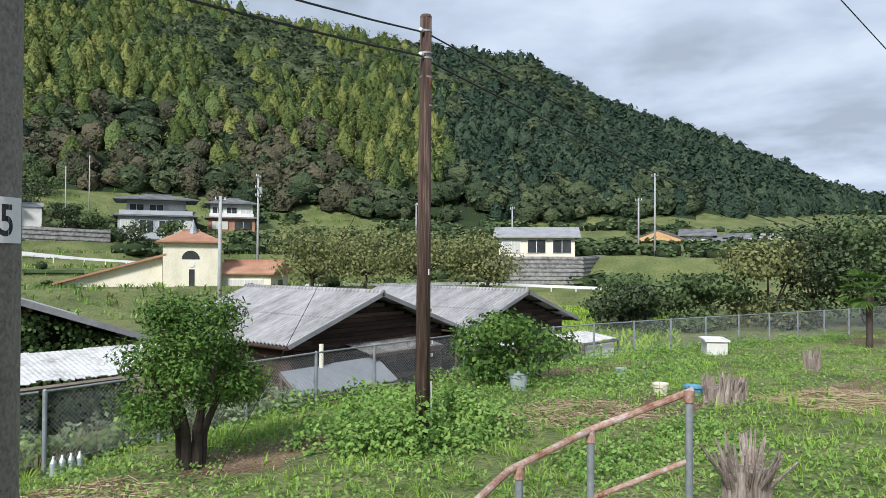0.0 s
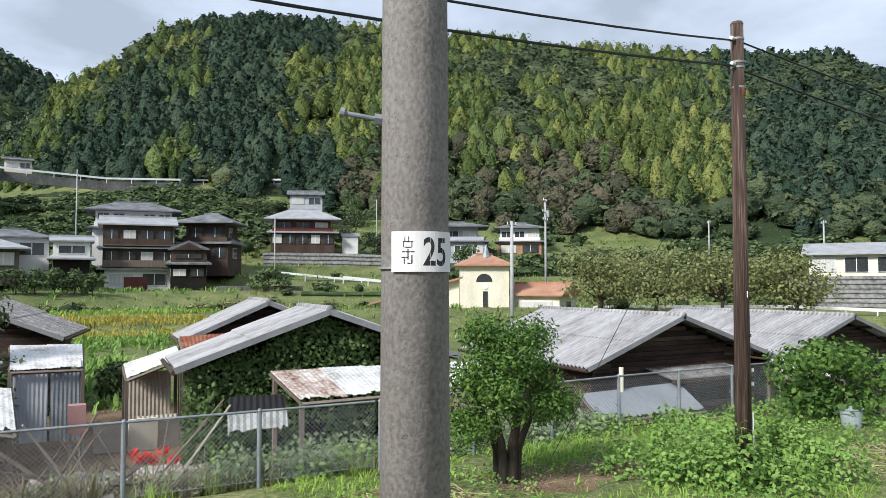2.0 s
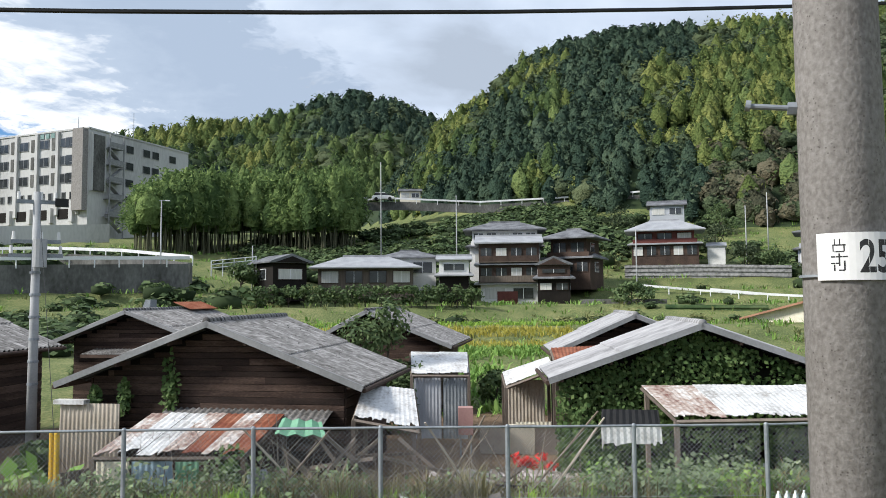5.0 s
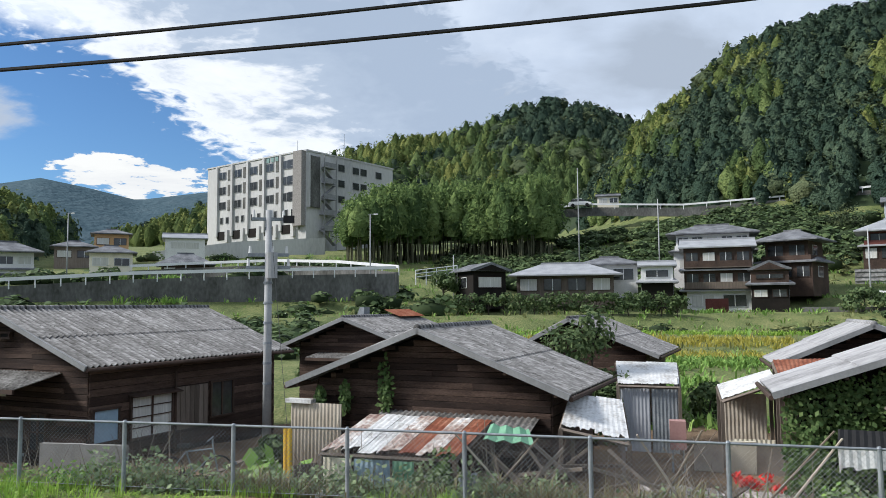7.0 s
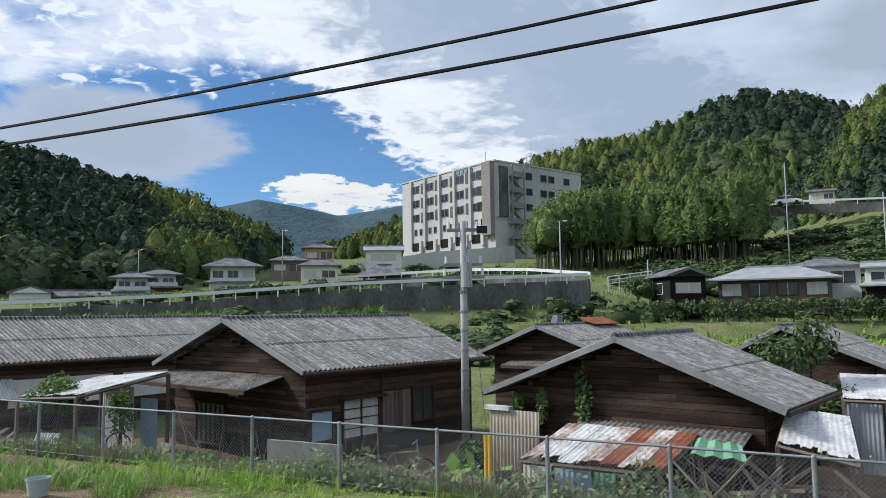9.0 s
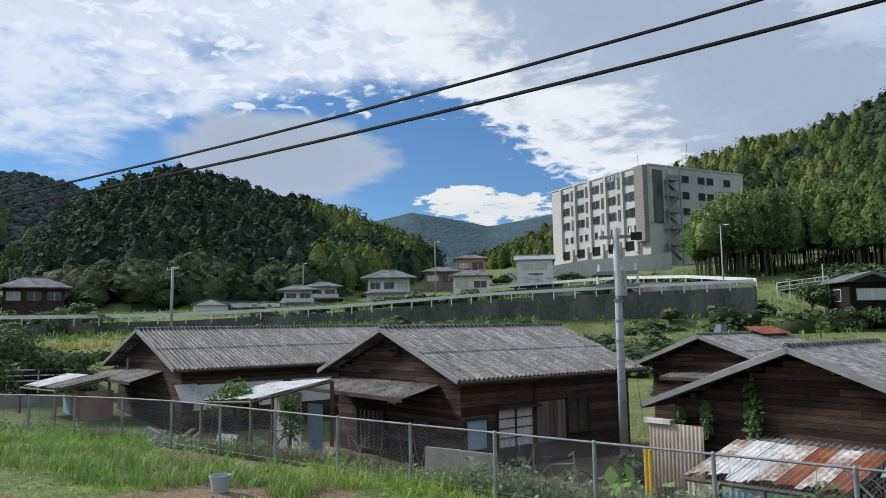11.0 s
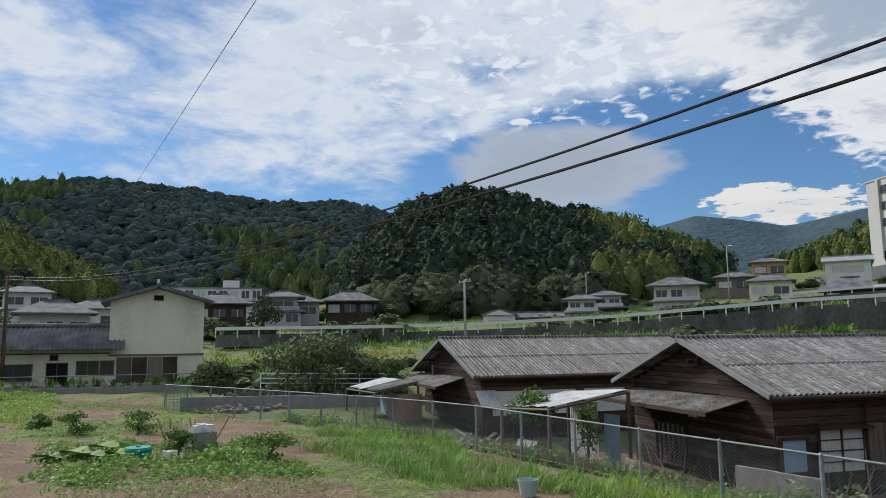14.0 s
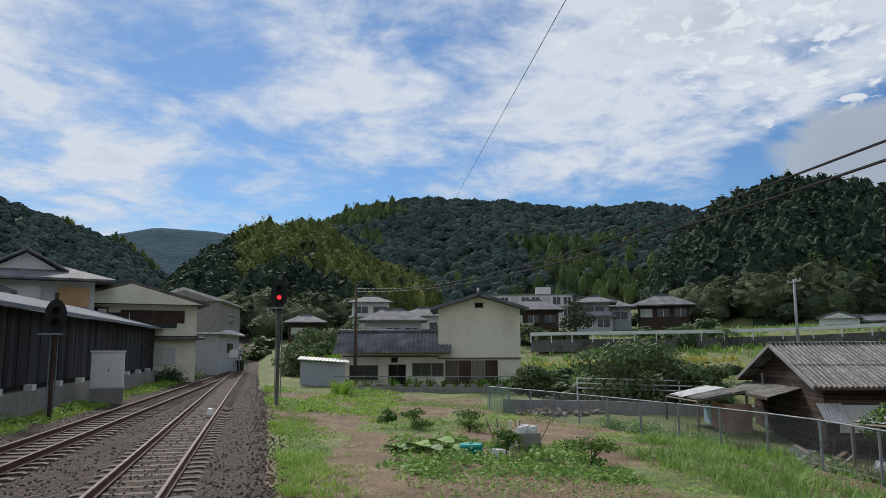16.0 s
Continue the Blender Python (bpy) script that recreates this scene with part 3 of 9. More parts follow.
# ---- building blocks ----
class Mesh:
    """Collects corners and faces of one mesh."""

    def __init__(self):
        self.v, self.f = [], []

    def add(self, verts, faces):
        o = len(self.v)
        self.v += [tuple(p) for p in verts]
        self.f += [tuple(o + i for i in f) for f in faces]
        return self

    def box(self, c, s, rz=0.0, rx=0.0, ry=0.0):
        m = pose(*c, rx, ry, rz)
        p = [m @ Vector((sx * s[0] / 2, sy * s[1] / 2, sz * s[2] / 2)) for sx in (-1, 1) for sy in (-1, 1) for sz in (-1, 1)]
        return self.add(p, [(0, 1, 3, 2), (4, 6, 7, 5), (0, 4, 5, 1), (2, 3, 7, 6), (0, 2, 6, 4), (1, 5, 7, 3)])

    def tube(self, a, b, r0, r1=None, n=8, caps=True):
        a, b = Vector(a), Vector(b)
        r1 = r0 if r1 is None else r1
        q = (b - a).to_track_quat("Z", "Y")
        ring = [Vector((math.cos(2 * math.pi * k / n), math.sin(2 * math.pi * k / n), 0)) for k in range(n)]
        p = [a + q @ (k * r0) for k in ring] + [b + q @ (k * r1) for k in ring]
        f = [(k, (k + 1) % n, n + (k + 1) % n, n + k) for k in range(n)]
        if caps:
            f += [tuple(range(n - 1, -1, -1)), tuple(range(n, 2 * n))]
        return self.add(p, f)

    def chain(self, pts, radii, n=6):
        """One bent tube through the points."""
        q = [Vector(p) for p in pts]
        o = len(self.v)
        for k, p in enumerate(q):
            d = (q[min(k + 1, len(q) - 1)] - q[max(k - 1, 0)]).normalized()
            side = d.cross(Vector((0, 0, 1)) if abs(d.z) < 0.95 else Vector((1, 0, 0))).normalized()
            up = side.cross(d)
            self.v += [tuple(p + (side * math.cos(2 * math.pi * i / n) + up * math.sin(2 * math.pi * i / n)) * radii[k]) for i in range(n)]
        for k in range(len(q) - 1):
            a = o + k * n
            self.f += [(a + i, a + (i + 1) % n, a + n + (i + 1) % n, a + n + i) for i in range(n)]
        self.f += [tuple(o + i for i in range(n - 1, -1, -1)), tuple(o + (len(q) - 1) * n + i for i in range(n))]
        return self

    def prism(self, outline, axis, lo, hi):
        """A flat outline pulled along x or y. For axis 'x' it is given as (y, z), for 'y' as (x, z), for 'z' as (x, y)."""
        k = len(outline)
        put = {"x": lambda u, v, w: (w, u, v), "y": lambda u, v, w: (u, w, v), "z": lambda u, v, w: (u, v, w)}[axis]
        p = [put(u, v, lo) for u, v in outline] + [put(u, v, hi) for u, v in outline]
        return self.add(p, [tuple(range(k)), tuple(range(2 * k - 1, k - 1, -1))] + [(i, k + i, k + (i + 1) % k, (i + 1) % k) for i in range(k)])

    def corrugated(self, a, b, c, d, waves, amp=0.022, thick=0.012, per=4, torn=0.0):
        """A corrugated sheet: ridge from a to b, eave from c to d."""
        a, b, c, d = (Vector(p) for p in (a, b, c, d))
        nrm = (b - a).cross(c - a).normalized()
        if nrm.z < 0:
            nrm = -nrm
        k = waves * per
        p = []
        rt = random.Random(int(1000 * abs(a.x + 3 * a.y + 7 * c.y)))
        end, ends = 1.0, []
        for i in range(k + 1):
            end = rt.uniform(1 - torn, 1) if rt.random() < 0.35 else end
            ends.append(end)
        for off in (0.0, -thick):
            for i in range(k + 1):
                w = nrm * (amp * math.sin(2 * math.pi * i / per) + off)
                p += [a.lerp(b, i / k) + w, a.lerp(b, i / k).lerp(c.lerp(d, i / k), ends[i]) + w]
        n = 2 * (k + 1)
        f = []
        for i in range(k):
            j = 2 * i
            f += [(j, j + 2, j + 3, j + 1), (n + j, n + j + 1, n + j + 3, n + j + 2), (j + 1, j + 3, n + j + 3, n + j + 1)]
        f += [(0, 1, n + 1, n), (2 * k, n + 2 * k, n + 2 * k + 1, 2 * k + 1)]
        return self.add(p, f)

    def data(self, name, mat=None, smooth=False):
        me = bpy.data.meshes.new(name)
        me.from_pydata(self.v, [], self.f)
        if mat:
            me.materials.append(M[mat])
        if smooth:
            me.shade_smooth()
        me.update()
        return me


def fast_mesh(name, verts, quads, mat):
    """A mesh of quads from numpy arrays."""
    me = bpy.data.meshes.new(name)
    nv, nq = len(verts), len(quads)
    me.vertices.add(nv)
    me.vertices.foreach_set("co", np.asarray(verts, np.float32).ravel())
    me.loops.add(4 * nq)
    me.loops.foreach_set("vertex_index", np.asarray(quads, np.int32).ravel())
    me.polygons.add(nq)
    me.polygons.foreach_set("loop_start", np.arange(0, 4 * nq, 4, dtype=np.int32))
    me.update(calc_edges=True)
    me.materials.append(M[mat])
    return me


def thing(name, label, category, group="", kind="", at=(0, 0, 0), rz=0.0):
    e = new(name)
    e.empty_display_size = 0.1
    e.matrix_basis = pose(*at, 0, 0, rz)
    return tagged(e, label, category, group, kind)


def part(name, mesh, mat, parent, label="", smooth=False):
    ob = new(name, mesh.data(name, mat, smooth) if isinstance(mesh, Mesh) else mesh)
    ob.parent = parent
    return tagged(ob, label)


def solid(name, mesh, mat, label, category="", group="", kind="", smooth=False):
    ob = new(name, mesh.data(name, mat, smooth) if isinstance(mesh, Mesh) else mesh)
    return tagged(ob, label, category, group, kind)


# ---- ground and hills ----
FENCE = [(-39, -4.0), (-34, -6.0), (-24.5, -9.1), (-20, -10.2), (-4.7, -12.0), (5, -12.0), (11, -12.7), (17, -13.2), (22, -12.4), (27.5, -10.9), (40, -7.0), (60, -3.0)]


def fence_x(y):
    return np.interp(y, [p[0] for p in FENCE], [p[1] for p in FENCE])


def track_x(y):
    """Centre of the near track."""
    return 2.05 - 0.2 * y + 0.03 * np.clip(y, 0, None) ** 2


RADII = [0, 28, 45, 60, 70, 85, 100, 120, 150, 200, 300, 600, 3000]
FLOOR = {
    90: [-0.8, -1.3, -0.6, 0.4, 0.9, 2.2, 3.2, 4.5, 8, 12, 14, 10, 0],
    125: [-0.8, -1.9, -1.2, 0.0, 0.8, 2.8, 4.2, 7, 12, 16, 18, 10, 0],
    150: [-0.8, -1.8, -1.0, -0.2, 0.8, 2.2, 5.0, 9, 17, 22, 24, 10, 0],
    172: [-0.8, -1.7, -0.5, 0.3, 0.9, 2.4, 6.2, 13, 23, 27, 28, 10, 0],
    190: [-0.8, -1.7, -0.5, 0.4, 1.8, 4.2, 6.5, 10, 15, 20, 26, 10, 0],
    205: [-0.8, -1.7, -0.4, 1.0, 2.2, 5.5, 7.5, 10, 14, 19, 26, 10, 0],
    225: [-0.8, -1.6, -0.3, 1.0, 2.2, 4.8, 6.0, 8, 12, 17, 26, 12, 0],
    245: [-0.6, -1.2, -0.3, 0.9, 1.8, 3.4, 4.6, 6, 8, 12, 18, 10, 0],
    268: [-0.5, -0.8, -0.5, -0.1, 1.0, 3.0, 4.6, 6, 8, 12, 14, 8, 0],
    280: [0.0, -0.2, 0.0, 0.2, 0.3, 0.6, 1.5, 3, 6, 10, 14, 8, 0],
    300: [0.0, 0.2, 0.4, 0.6, 0.8, 1, 1.5, 3, 6, 10, 14, 8, 0],
    360: [0.0, 0.2, 0.4, 0.6, 0.8, 1, 1.5, 3, 6, 10, 14, 8, 0],
}
# two more rings, with the road and stone terrace to the north standing on their own levels
FINE = RADII[:4] + [65, 67] + RADII[4:5] + [76, 79] + RADII[5:]
FLOOR = {a: list(np.interp(FINE, RADII, v)) for a, v in FLOOR.items()}
RADII = FINE
for a in (114, 128):
    FLOOR[a] = list(FLOOR[125])
    FLOOR[a][2:10] = [-1.6, -1.5, -1.45, -0.15, -0.1, 0.1, 2.95, 3.0]
del FLOOR[125]
F_ANG = sorted(FLOOR)
# woodland hills: foot and crest distance, then crest angles above the eye, by bearing
HILLS = {
    "wood_north": (118, 225, [(84, 1), (92, 3.5), (99.8, 5.0), (102.5, 6.0), (108, 9.0), (112, 10.4), (118, 12.7), (123, 15.7), (130, 16.7), (141, 18.0), (148, 19.0), (158, 19.6), (165, 20.3), (170, 19.4), (174, 18.0), (176, 16.3), (180, 13.6), (183, 10), (188, 5), (194, 1)]),
    "wood_west": (190, 340, [(168, 4), (176, 11), (180.5, 13.8), (183, 15.0), (186, 15.7), (188.5, 15.2), (191.5, 14.0), (196, 12.8), (199.8, 12.5), (203, 11.6), (208, 9.5), (213, 7.5), (218, 5.5), (224, 3)]),
    "dark_hill": (98, 185, [(219, 2.5), (222, 6.0), (228, 8.6), (232, 9.9), (236, 10.9), (239, 11.4), (241.7, 12.0), (244.3, 11.5), (246.4, 10.8), (248.5, 9.0), (250.4, 6.7), (252, 4.3), (255, 1.5)]),
    "bamboo_hill": (120, 205, [(266, 3.0), (269.7, 5.6), (272, 6.2), (274.6, 8.0), (277, 9.5), (280, 9.7), (282.4, 9.1), (284, 8.2), (286.4, 6.4), (288, 4.8), (291, 2)]),
    "range_south": (260, 520, [(240, 6), (248, 10.0), (251, 10.7), (257, 10.5), (262, 11.2), (266, 11.4), (269, 11.6), (272.3, 11.1), (275, 10.4), (277, 9.4), (281, 7), (287, 3)]),
    "range_far": (700, 1150, [(206, 9.5), (213, 8.8), (217.8, 8.0), (221, 8.7), (224, 9.2), (229, 8.0), (240, 6), (262, 5), (281, 8.3), (285, 8.9), (289, 9.0), (293, 8.0), (305, 7), (330, 5), (360, 5)]),
    "range_left": (350, 640, [(288, 5), (291, 7.4), (294, 8.4), (297, 9.4), (300, 10.2), (306, 11), (320, 9), (345, 6), (360, 5)]),
}
EYE_Z = 2.4


def floor_z(th, r):
    th = np.asarray(th) % 360
    r = np.asarray(r, float)
    ang = np.where(th < F_ANG[0], F_ANG[0], th)
    cols = np.stack([np.interp(r, RADII, FLOOR[a]) for a in F_ANG])
    k = np.clip(np.searchsorted(F_ANG, ang, "right") - 1, 0, len(F_ANG) - 2)
    a0, a1 = np.array(F_ANG)[k], np.array(F_ANG)[k + 1]
    w = (ang - a0) / (a1 - a0)
    i = np.arange(len(r))
    return cols[k, i] * (1 - w) + cols[k + 1, i] * w


def hill_z(name, th, r):
    foot, crest, prof = HILLS[name]
    e = np.interp(th % 360, [p[0] for p in prof], [p[1] for p in prof], left=-2, right=-2)
    top = EYE_Z + crest * np.tan(np.radians(e)) - (5.0 if crest < 400 else 1.0)
    up = np.clip((r - foot) / (crest - foot), 0, 1)
    down = np.clip((r - crest) / (0.8 * crest), 0, 1)
    return np.where((e > -1.5) & (r > foot), top * (up ** 0.85) * (1 - down * down * (3 - 2 * down)), -9.0)


def ground_z(x, y):
    """Height of the land at arrays x, y."""
    x, y = np.atleast_1d(np.asarray(x, float)), np.atleast_1d(np.asarray(y, float))
    r, th = np.hypot(x, y), np.degrees(np.arctan2(y, x)) % 360
    z = floor_z(th, r)
    # terraces on the lower slopes
    step = 1.5
    k = np.floor(z / step)
    fr = z / step - k
    terr = step * (k + np.clip((fr - 0.72) / 0.28, 0, 1))
    on = np.clip((r - 40) / 12, 0, 1) * np.clip((170 - r) / 20, 0, 1) * np.clip((th - 110) / 15, 0, 1) * np.clip((225 - th) / 12, 0, 1)
    z = z * (1 - on) + terr * on
    # the railway and the garden this side of the fence
    fx, tx = fence_x(y), track_x(y)
    edge = tx - 2.4
    w = np.clip((edge - x) / np.maximum(edge - fx, 0.5), 0, 1)
    base = np.interp(y, [-39, -20, -5, 10, 20, 40], [-0.75, -0.65, -0.86, -0.9, -1.0, -1.0])
    garden = base * w ** 1.15
    inside = (x > fx) & (y > -41) & (y < 62)
    near = np.where(inside, garden, z)
    near = np.where(x > edge, 0.0, near)
    past = np.clip((fx - x) / 1.6, 0, 1)
    strip = np.where((x <= fx) & (y > -41) & (y < 62), base * (1 - past) + np.minimum(z, base) * past, near)
    blend = np.clip((r - 46) / 14, 0, 1)
    rail = (x > edge) & (x < tx + 9) & (y < 0)
    z = strip * (1 - blend) + z * blend
    z = np.where(rail & (r < 120), np.where(r < 80, 0.0, z * (r - 80) / 40), z)
    for h in HILLS:
        z = np.maximum(z, hill_z(h, th, r))
    rough = 0.05 * np.sin(1.7 * x + 0.6 * y) * np.sin(1.3 * y - 0.4 * x) * np.clip((tx - 2.6 - x) / 2, 0, 1)
    return z + rough


def gz(x, y):
    return float(ground_z([x], [y])[0])


n_ang, rads = 540, np.r_[0.005, 0.6, np.arange(1.2, 16, 0.6), np.geomspace(16, 3000, 150)]
th_all = np.radians(np.arange(n_ang) * 360 / n_ang)
R, T = np.meshgrid(rads, th_all, indexing="ij")
GX, GY = (R * np.cos(T)).ravel(), (R * np.sin(T)).ravel()
GZ = ground_z(GX, GY)
idx = np.arange(len(rads) * n_ang).reshape(len(rads), n_ang)
nx = np.roll(idx, -1, 1)
quads = np.stack([idx[:-1], idx[1:], nx[1:], nx[:-1]], -1).reshape(-1, 4)
gverts = np.vstack([np.stack([GX, GY, GZ], 1)])
ground_me = fast_mesh("ground", gverts, quads, "ground")
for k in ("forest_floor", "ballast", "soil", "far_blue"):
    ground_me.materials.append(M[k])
cx, cy = gverts[quads].mean(1)[:, 0], gverts[quads].mean(1)[:, 1]
cr, cth = np.hypot(cx, cy), np.degrees(np.arctan2(cy, cx)) % 360
mi = np.zeros(len(quads), np.int32)
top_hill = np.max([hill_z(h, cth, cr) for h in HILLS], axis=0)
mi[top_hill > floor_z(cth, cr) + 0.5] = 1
# hill land beyond 640 m takes the blue that holds the painted haze
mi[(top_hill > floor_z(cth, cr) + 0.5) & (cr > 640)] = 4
tx = track_x(cy)
mi[(cx > tx - 2.3) & (cx < tx + 6.6) & (cr < 130)] = 2
patch = np.sin(0.9 * cx + 1.3) * np.sin(0.55 * cy + 0.4) + 0.6 * np.sin(0.31 * cy - 0.7 * cx)
mi[(cx <= tx - 2.3) & (cx > fence_x(cy)) & (patch > np.where(cy < 0, -0.45, 0.8)) & (cr < 45)] = 3
yard = (cx <= fence_x(cy) - 0.3) & (cr < 27)
mi[yard] = 3
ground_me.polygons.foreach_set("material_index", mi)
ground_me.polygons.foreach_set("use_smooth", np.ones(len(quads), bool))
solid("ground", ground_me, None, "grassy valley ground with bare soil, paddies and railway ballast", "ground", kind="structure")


# ---- foliage ----
def leaf_quads(centres, normals, size, aspect, rng, jitter=0.5):
    """One quad for each centre, facing roughly along its normal."""
    n = len(centres)
    nrm = normals + rng.normal(0, jitter, (n, 3))
    nrm /= np.linalg.norm(nrm, axis=1, keepdims=True) + 1e-9
    ref = rng.normal(0, 1, (n, 3))
    u = np.cross(nrm, ref)
    u /= np.linalg.norm(u, axis=1, keepdims=True) + 1e-9
    v = np.cross(nrm, u)
    s = size * rng.uniform(0.6, 1.35, (n, 1))
    u, v = u * s, v * s * aspect
    p = np.stack([centres - u, centres - v * 0.9, centres + u, centres + v], 1).reshape(-1, 3)
    return p, np.arange(4 * n).reshape(n, 4)


def ball_points(n, rng, shell=0.55):
    d = rng.normal(0, 1, (n, 3))
    d /= np.linalg.norm(d, axis=1, keepdims=True)
    return d, d * rng.uniform(shell, 1.0, (n, 1))


def uv_blob(nu, nv, rng, wobble=0.15):
    p = []
    for j in range(nv + 1):
        a = math.pi * j / nv
        for i in range(nu):
            b = 2 * math.pi * i / nu
            k = 1 + rng.uniform(-wobble, wobble)
            p.append((k * math.sin(a) * math.cos(b), k * math.sin(a) * math.sin(b), k * math.cos(a)))
    f = [(j * nu + i, (j + 1) * nu + i, (j + 1) * nu + (i + 1) % nu, j * nu + (i + 1) % nu) for j in range(nv) for i in range(nu)]
    return np.array(p), np.array(f)


def join_quads(pieces):
    vs, fs, o = [], [], 0
    for v, f in pieces:
        vs.append(v)
        fs.append(f + o)
        o += len(v)
    return np.vstack(vs), np.vstack(fs)


def with_core(leaves, core):
    """Leaf quads first, then the core; the third entry says where the core begins."""
    v, f = join_quads(leaves + [core])
    return v, f, sum(len(k[1]) for k in leaves)


def crown_broad(seed, n=50, size=0.1, nu=5, nv=4):
    rng = np.random.default_rng(seed)
    lumps = [(rng.normal(0, 0.16, 3) * (1, 1, 0.6) + (0, 0, 0.56), rng.uniform(0.26, 0.36)) for _ in range(4)]
    leaves = []
    for c, r in lumps:
        d, p = ball_points(n // 4, rng, 0.8)
        d[:, 2] = np.abs(d[:, 2]) * 0.9 + 0.1 * d[:, 2]
        leaves.append(leaf_quads(d * (r, r, r * 0.85) + c, d + (0, 0, 0.3), size, 0.8, rng, 0.3))
    b, f = uv_blob(nu, nv, rng, 0.18)
    return with_core(leaves, (b * (0.36, 0.36, 0.3) + (0, 0, 0.5), f))


def ringed(rows, nu, rng, wobble, lean=(0, 0)):
    """A closed lumpy body from rings (height, radius)."""
    p = []
    for h, r in rows:
        for i in range(nu):
            b = 2 * math.pi * (i + 0.5 * (len(p) // nu % 2)) / nu
            k = r * (1 + rng.uniform(-wobble, wobble))
            p.append((k * math.cos(b) + lean[0] * h * h, k * math.sin(b) + lean[1] * h * h, h + rng.uniform(-0.25, 0.25) * r))
    f = [(j * nu + i, j * nu + (i + 1) % nu, (j + 1) * nu + (i + 1) % nu, (j + 1) * nu + i) for j in range(len(rows) - 1) for i in range(nu)]
    return np.array(p), np.array(f)


def wood_crown(seed, shape, leaves, size, aspect, wobble, nu=7, spread=0.0):
    """A woodland crown: a lumpy body with sprays of leaves standing off it."""
    rng = np.random.default_rng(seed)
    lean = rng.normal(0, spread, 2)
    rows = [(h, r * rng.uniform(0.88, 1.12)) for h, r in shape]
    body = ringed(rows, nu, rng, wobble, lean)
    hh = rng.uniform(shape[1][0], shape[-1][0], leaves)
    rr = np.interp(hh, [s[0] for s in shape], [s[1] for s in shape]) * rng.uniform(0.92, 1.32, leaves)
    a = rng.uniform(0, 2 * math.pi, leaves)
    c = np.stack([rr * np.cos(a) + lean[0] * hh ** 2, rr * np.sin(a) + lean[1] * hh ** 2, hh], 1)
    d = np.stack([np.cos(a), np.sin(a), np.full(leaves, 0.7)], 1)
    return with_core([leaf_quads(c, d, size, aspect, rng, 0.7)], body)


def lobed_crown(seed, lobes, leaves, size, aspect, up=0.35, core=0.72, jitter=0.4):
    """A crown of leaf sprays over several rounded lobes (x, y, z, width, height), round a lumpy inner body."""
    rng = np.random.default_rng(seed)
    pieces = []
    for x, y, z, rw, rh in lobes:
        k = max(4, int(leaves / len(lobes)))
        d, p = ball_points(k, rng, 0.82)
        flip = d[:, 2] < -0.35
        d[flip, 2] *= -1
        p[flip, 2] *= -1
        pieces.append(leaf_quads(p * 1.08 * (rw, rw, rh) + (x, y, z), d + (0, 0, up), size, aspect, rng, jitter))
    lo, hi = min(q[2] - q[4] for q in lobes), max(q[2] + q[4] for q in lobes)
    wide = max(math.hypot(q[0], q[1]) + q[3] for q in lobes) * core
    rows = [(lo, wide * 0.7), (lo + 0.35 * (hi - lo), wide), (lo + 0.66 * (hi - lo), wide * 0.72), (hi - 0.06, wide * 0.2), (hi - 0.03, 0.01)]
    return with_core(pieces, ringed(rows, 5, rng, 0.25))


def broad_lobes(seed):
    rng = np.random.default_rng(seed)
    out = [(0, 0, 0.72, 0.23, 0.17)]
    for k in range(5):
        a = 1.257 * k + rng.uniform(-0.35, 0.35)
        rr = rng.uniform(0.2, 0.3)
        out.append((rr * math.cos(a), rr * math.sin(a), rng.uniform(0.38, 0.62), rng.uniform(0.17, 0.24), rng.uniform(0.13, 0.18)))
    return out


def plume_lobes(seed, low=0.36):
    """Nodding bamboo heads: tall lobes leaning outwards."""
    rng = np.random.default_rng(seed)
    out = []
    for k in range(5):
        a = 1.257 * k + rng.uniform(-0.5, 0.5)
        rr = rng.uniform(0.08, 0.2)
        h = rng.uniform(low + 0.22, 0.8)
        out.append((rr * math.cos(a), rr * math.sin(a), h, rng.uniform(0.10, 0.15), rng.uniform(0.17, 0.24)))
        out.append((rr * 1.5 * math.cos(a + 0.4), rr * 1.5 * math.sin(a + 0.4), max(low, h - 0.25), 0.14, 0.16))
    return out


def cedar_lobes(seed):
    rng = np.random.default_rng(seed)
    out = []
    for h, r in ((0.24, 0.24), (0.42, 0.23), (0.58, 0.21), (0.71, 0.175), (0.80, 0.11)):
        a = rng.uniform(0, 6.28)
        for j in range(3 if r > 0.15 else 1):
            b = a + 2.094 * j
            o = r * 0.6 if r > 0.15 else 0.02
            out.append((o * math.cos(b), o * math.sin(b), h + rng.uniform(-0.05, 0.05), r * 0.8, 0.12))
    return out


FAR = [(0.15, 0.34), (0.4, 0.40), (0.64, 0.34), (0.82, 0.18), (0.9, 0.02)]
CROWNS = {"scrub": [crown_broad(k, 56, 0.08, 5, 3) for k in range(5)],
          "broad": [lobed_crown(k, broad_lobes(k), 60, 0.074, 0.65) for k in range(9)],
          "conifer": [lobed_crown(10 + k, cedar_lobes(k), 46, 0.066, 0.6, 0.2, 0.7) for k in range(9)],
          "bamboo": [lobed_crown(20 + k, plume_lobes(k), 88, 0.05, 0.42, 0.45, 0.5, 0.5) for k in range(9)],
          "far": [wood_crown(30 + k, FAR, 4, 0.12, 0.8, 0.3, 5) for k in range(5)]}


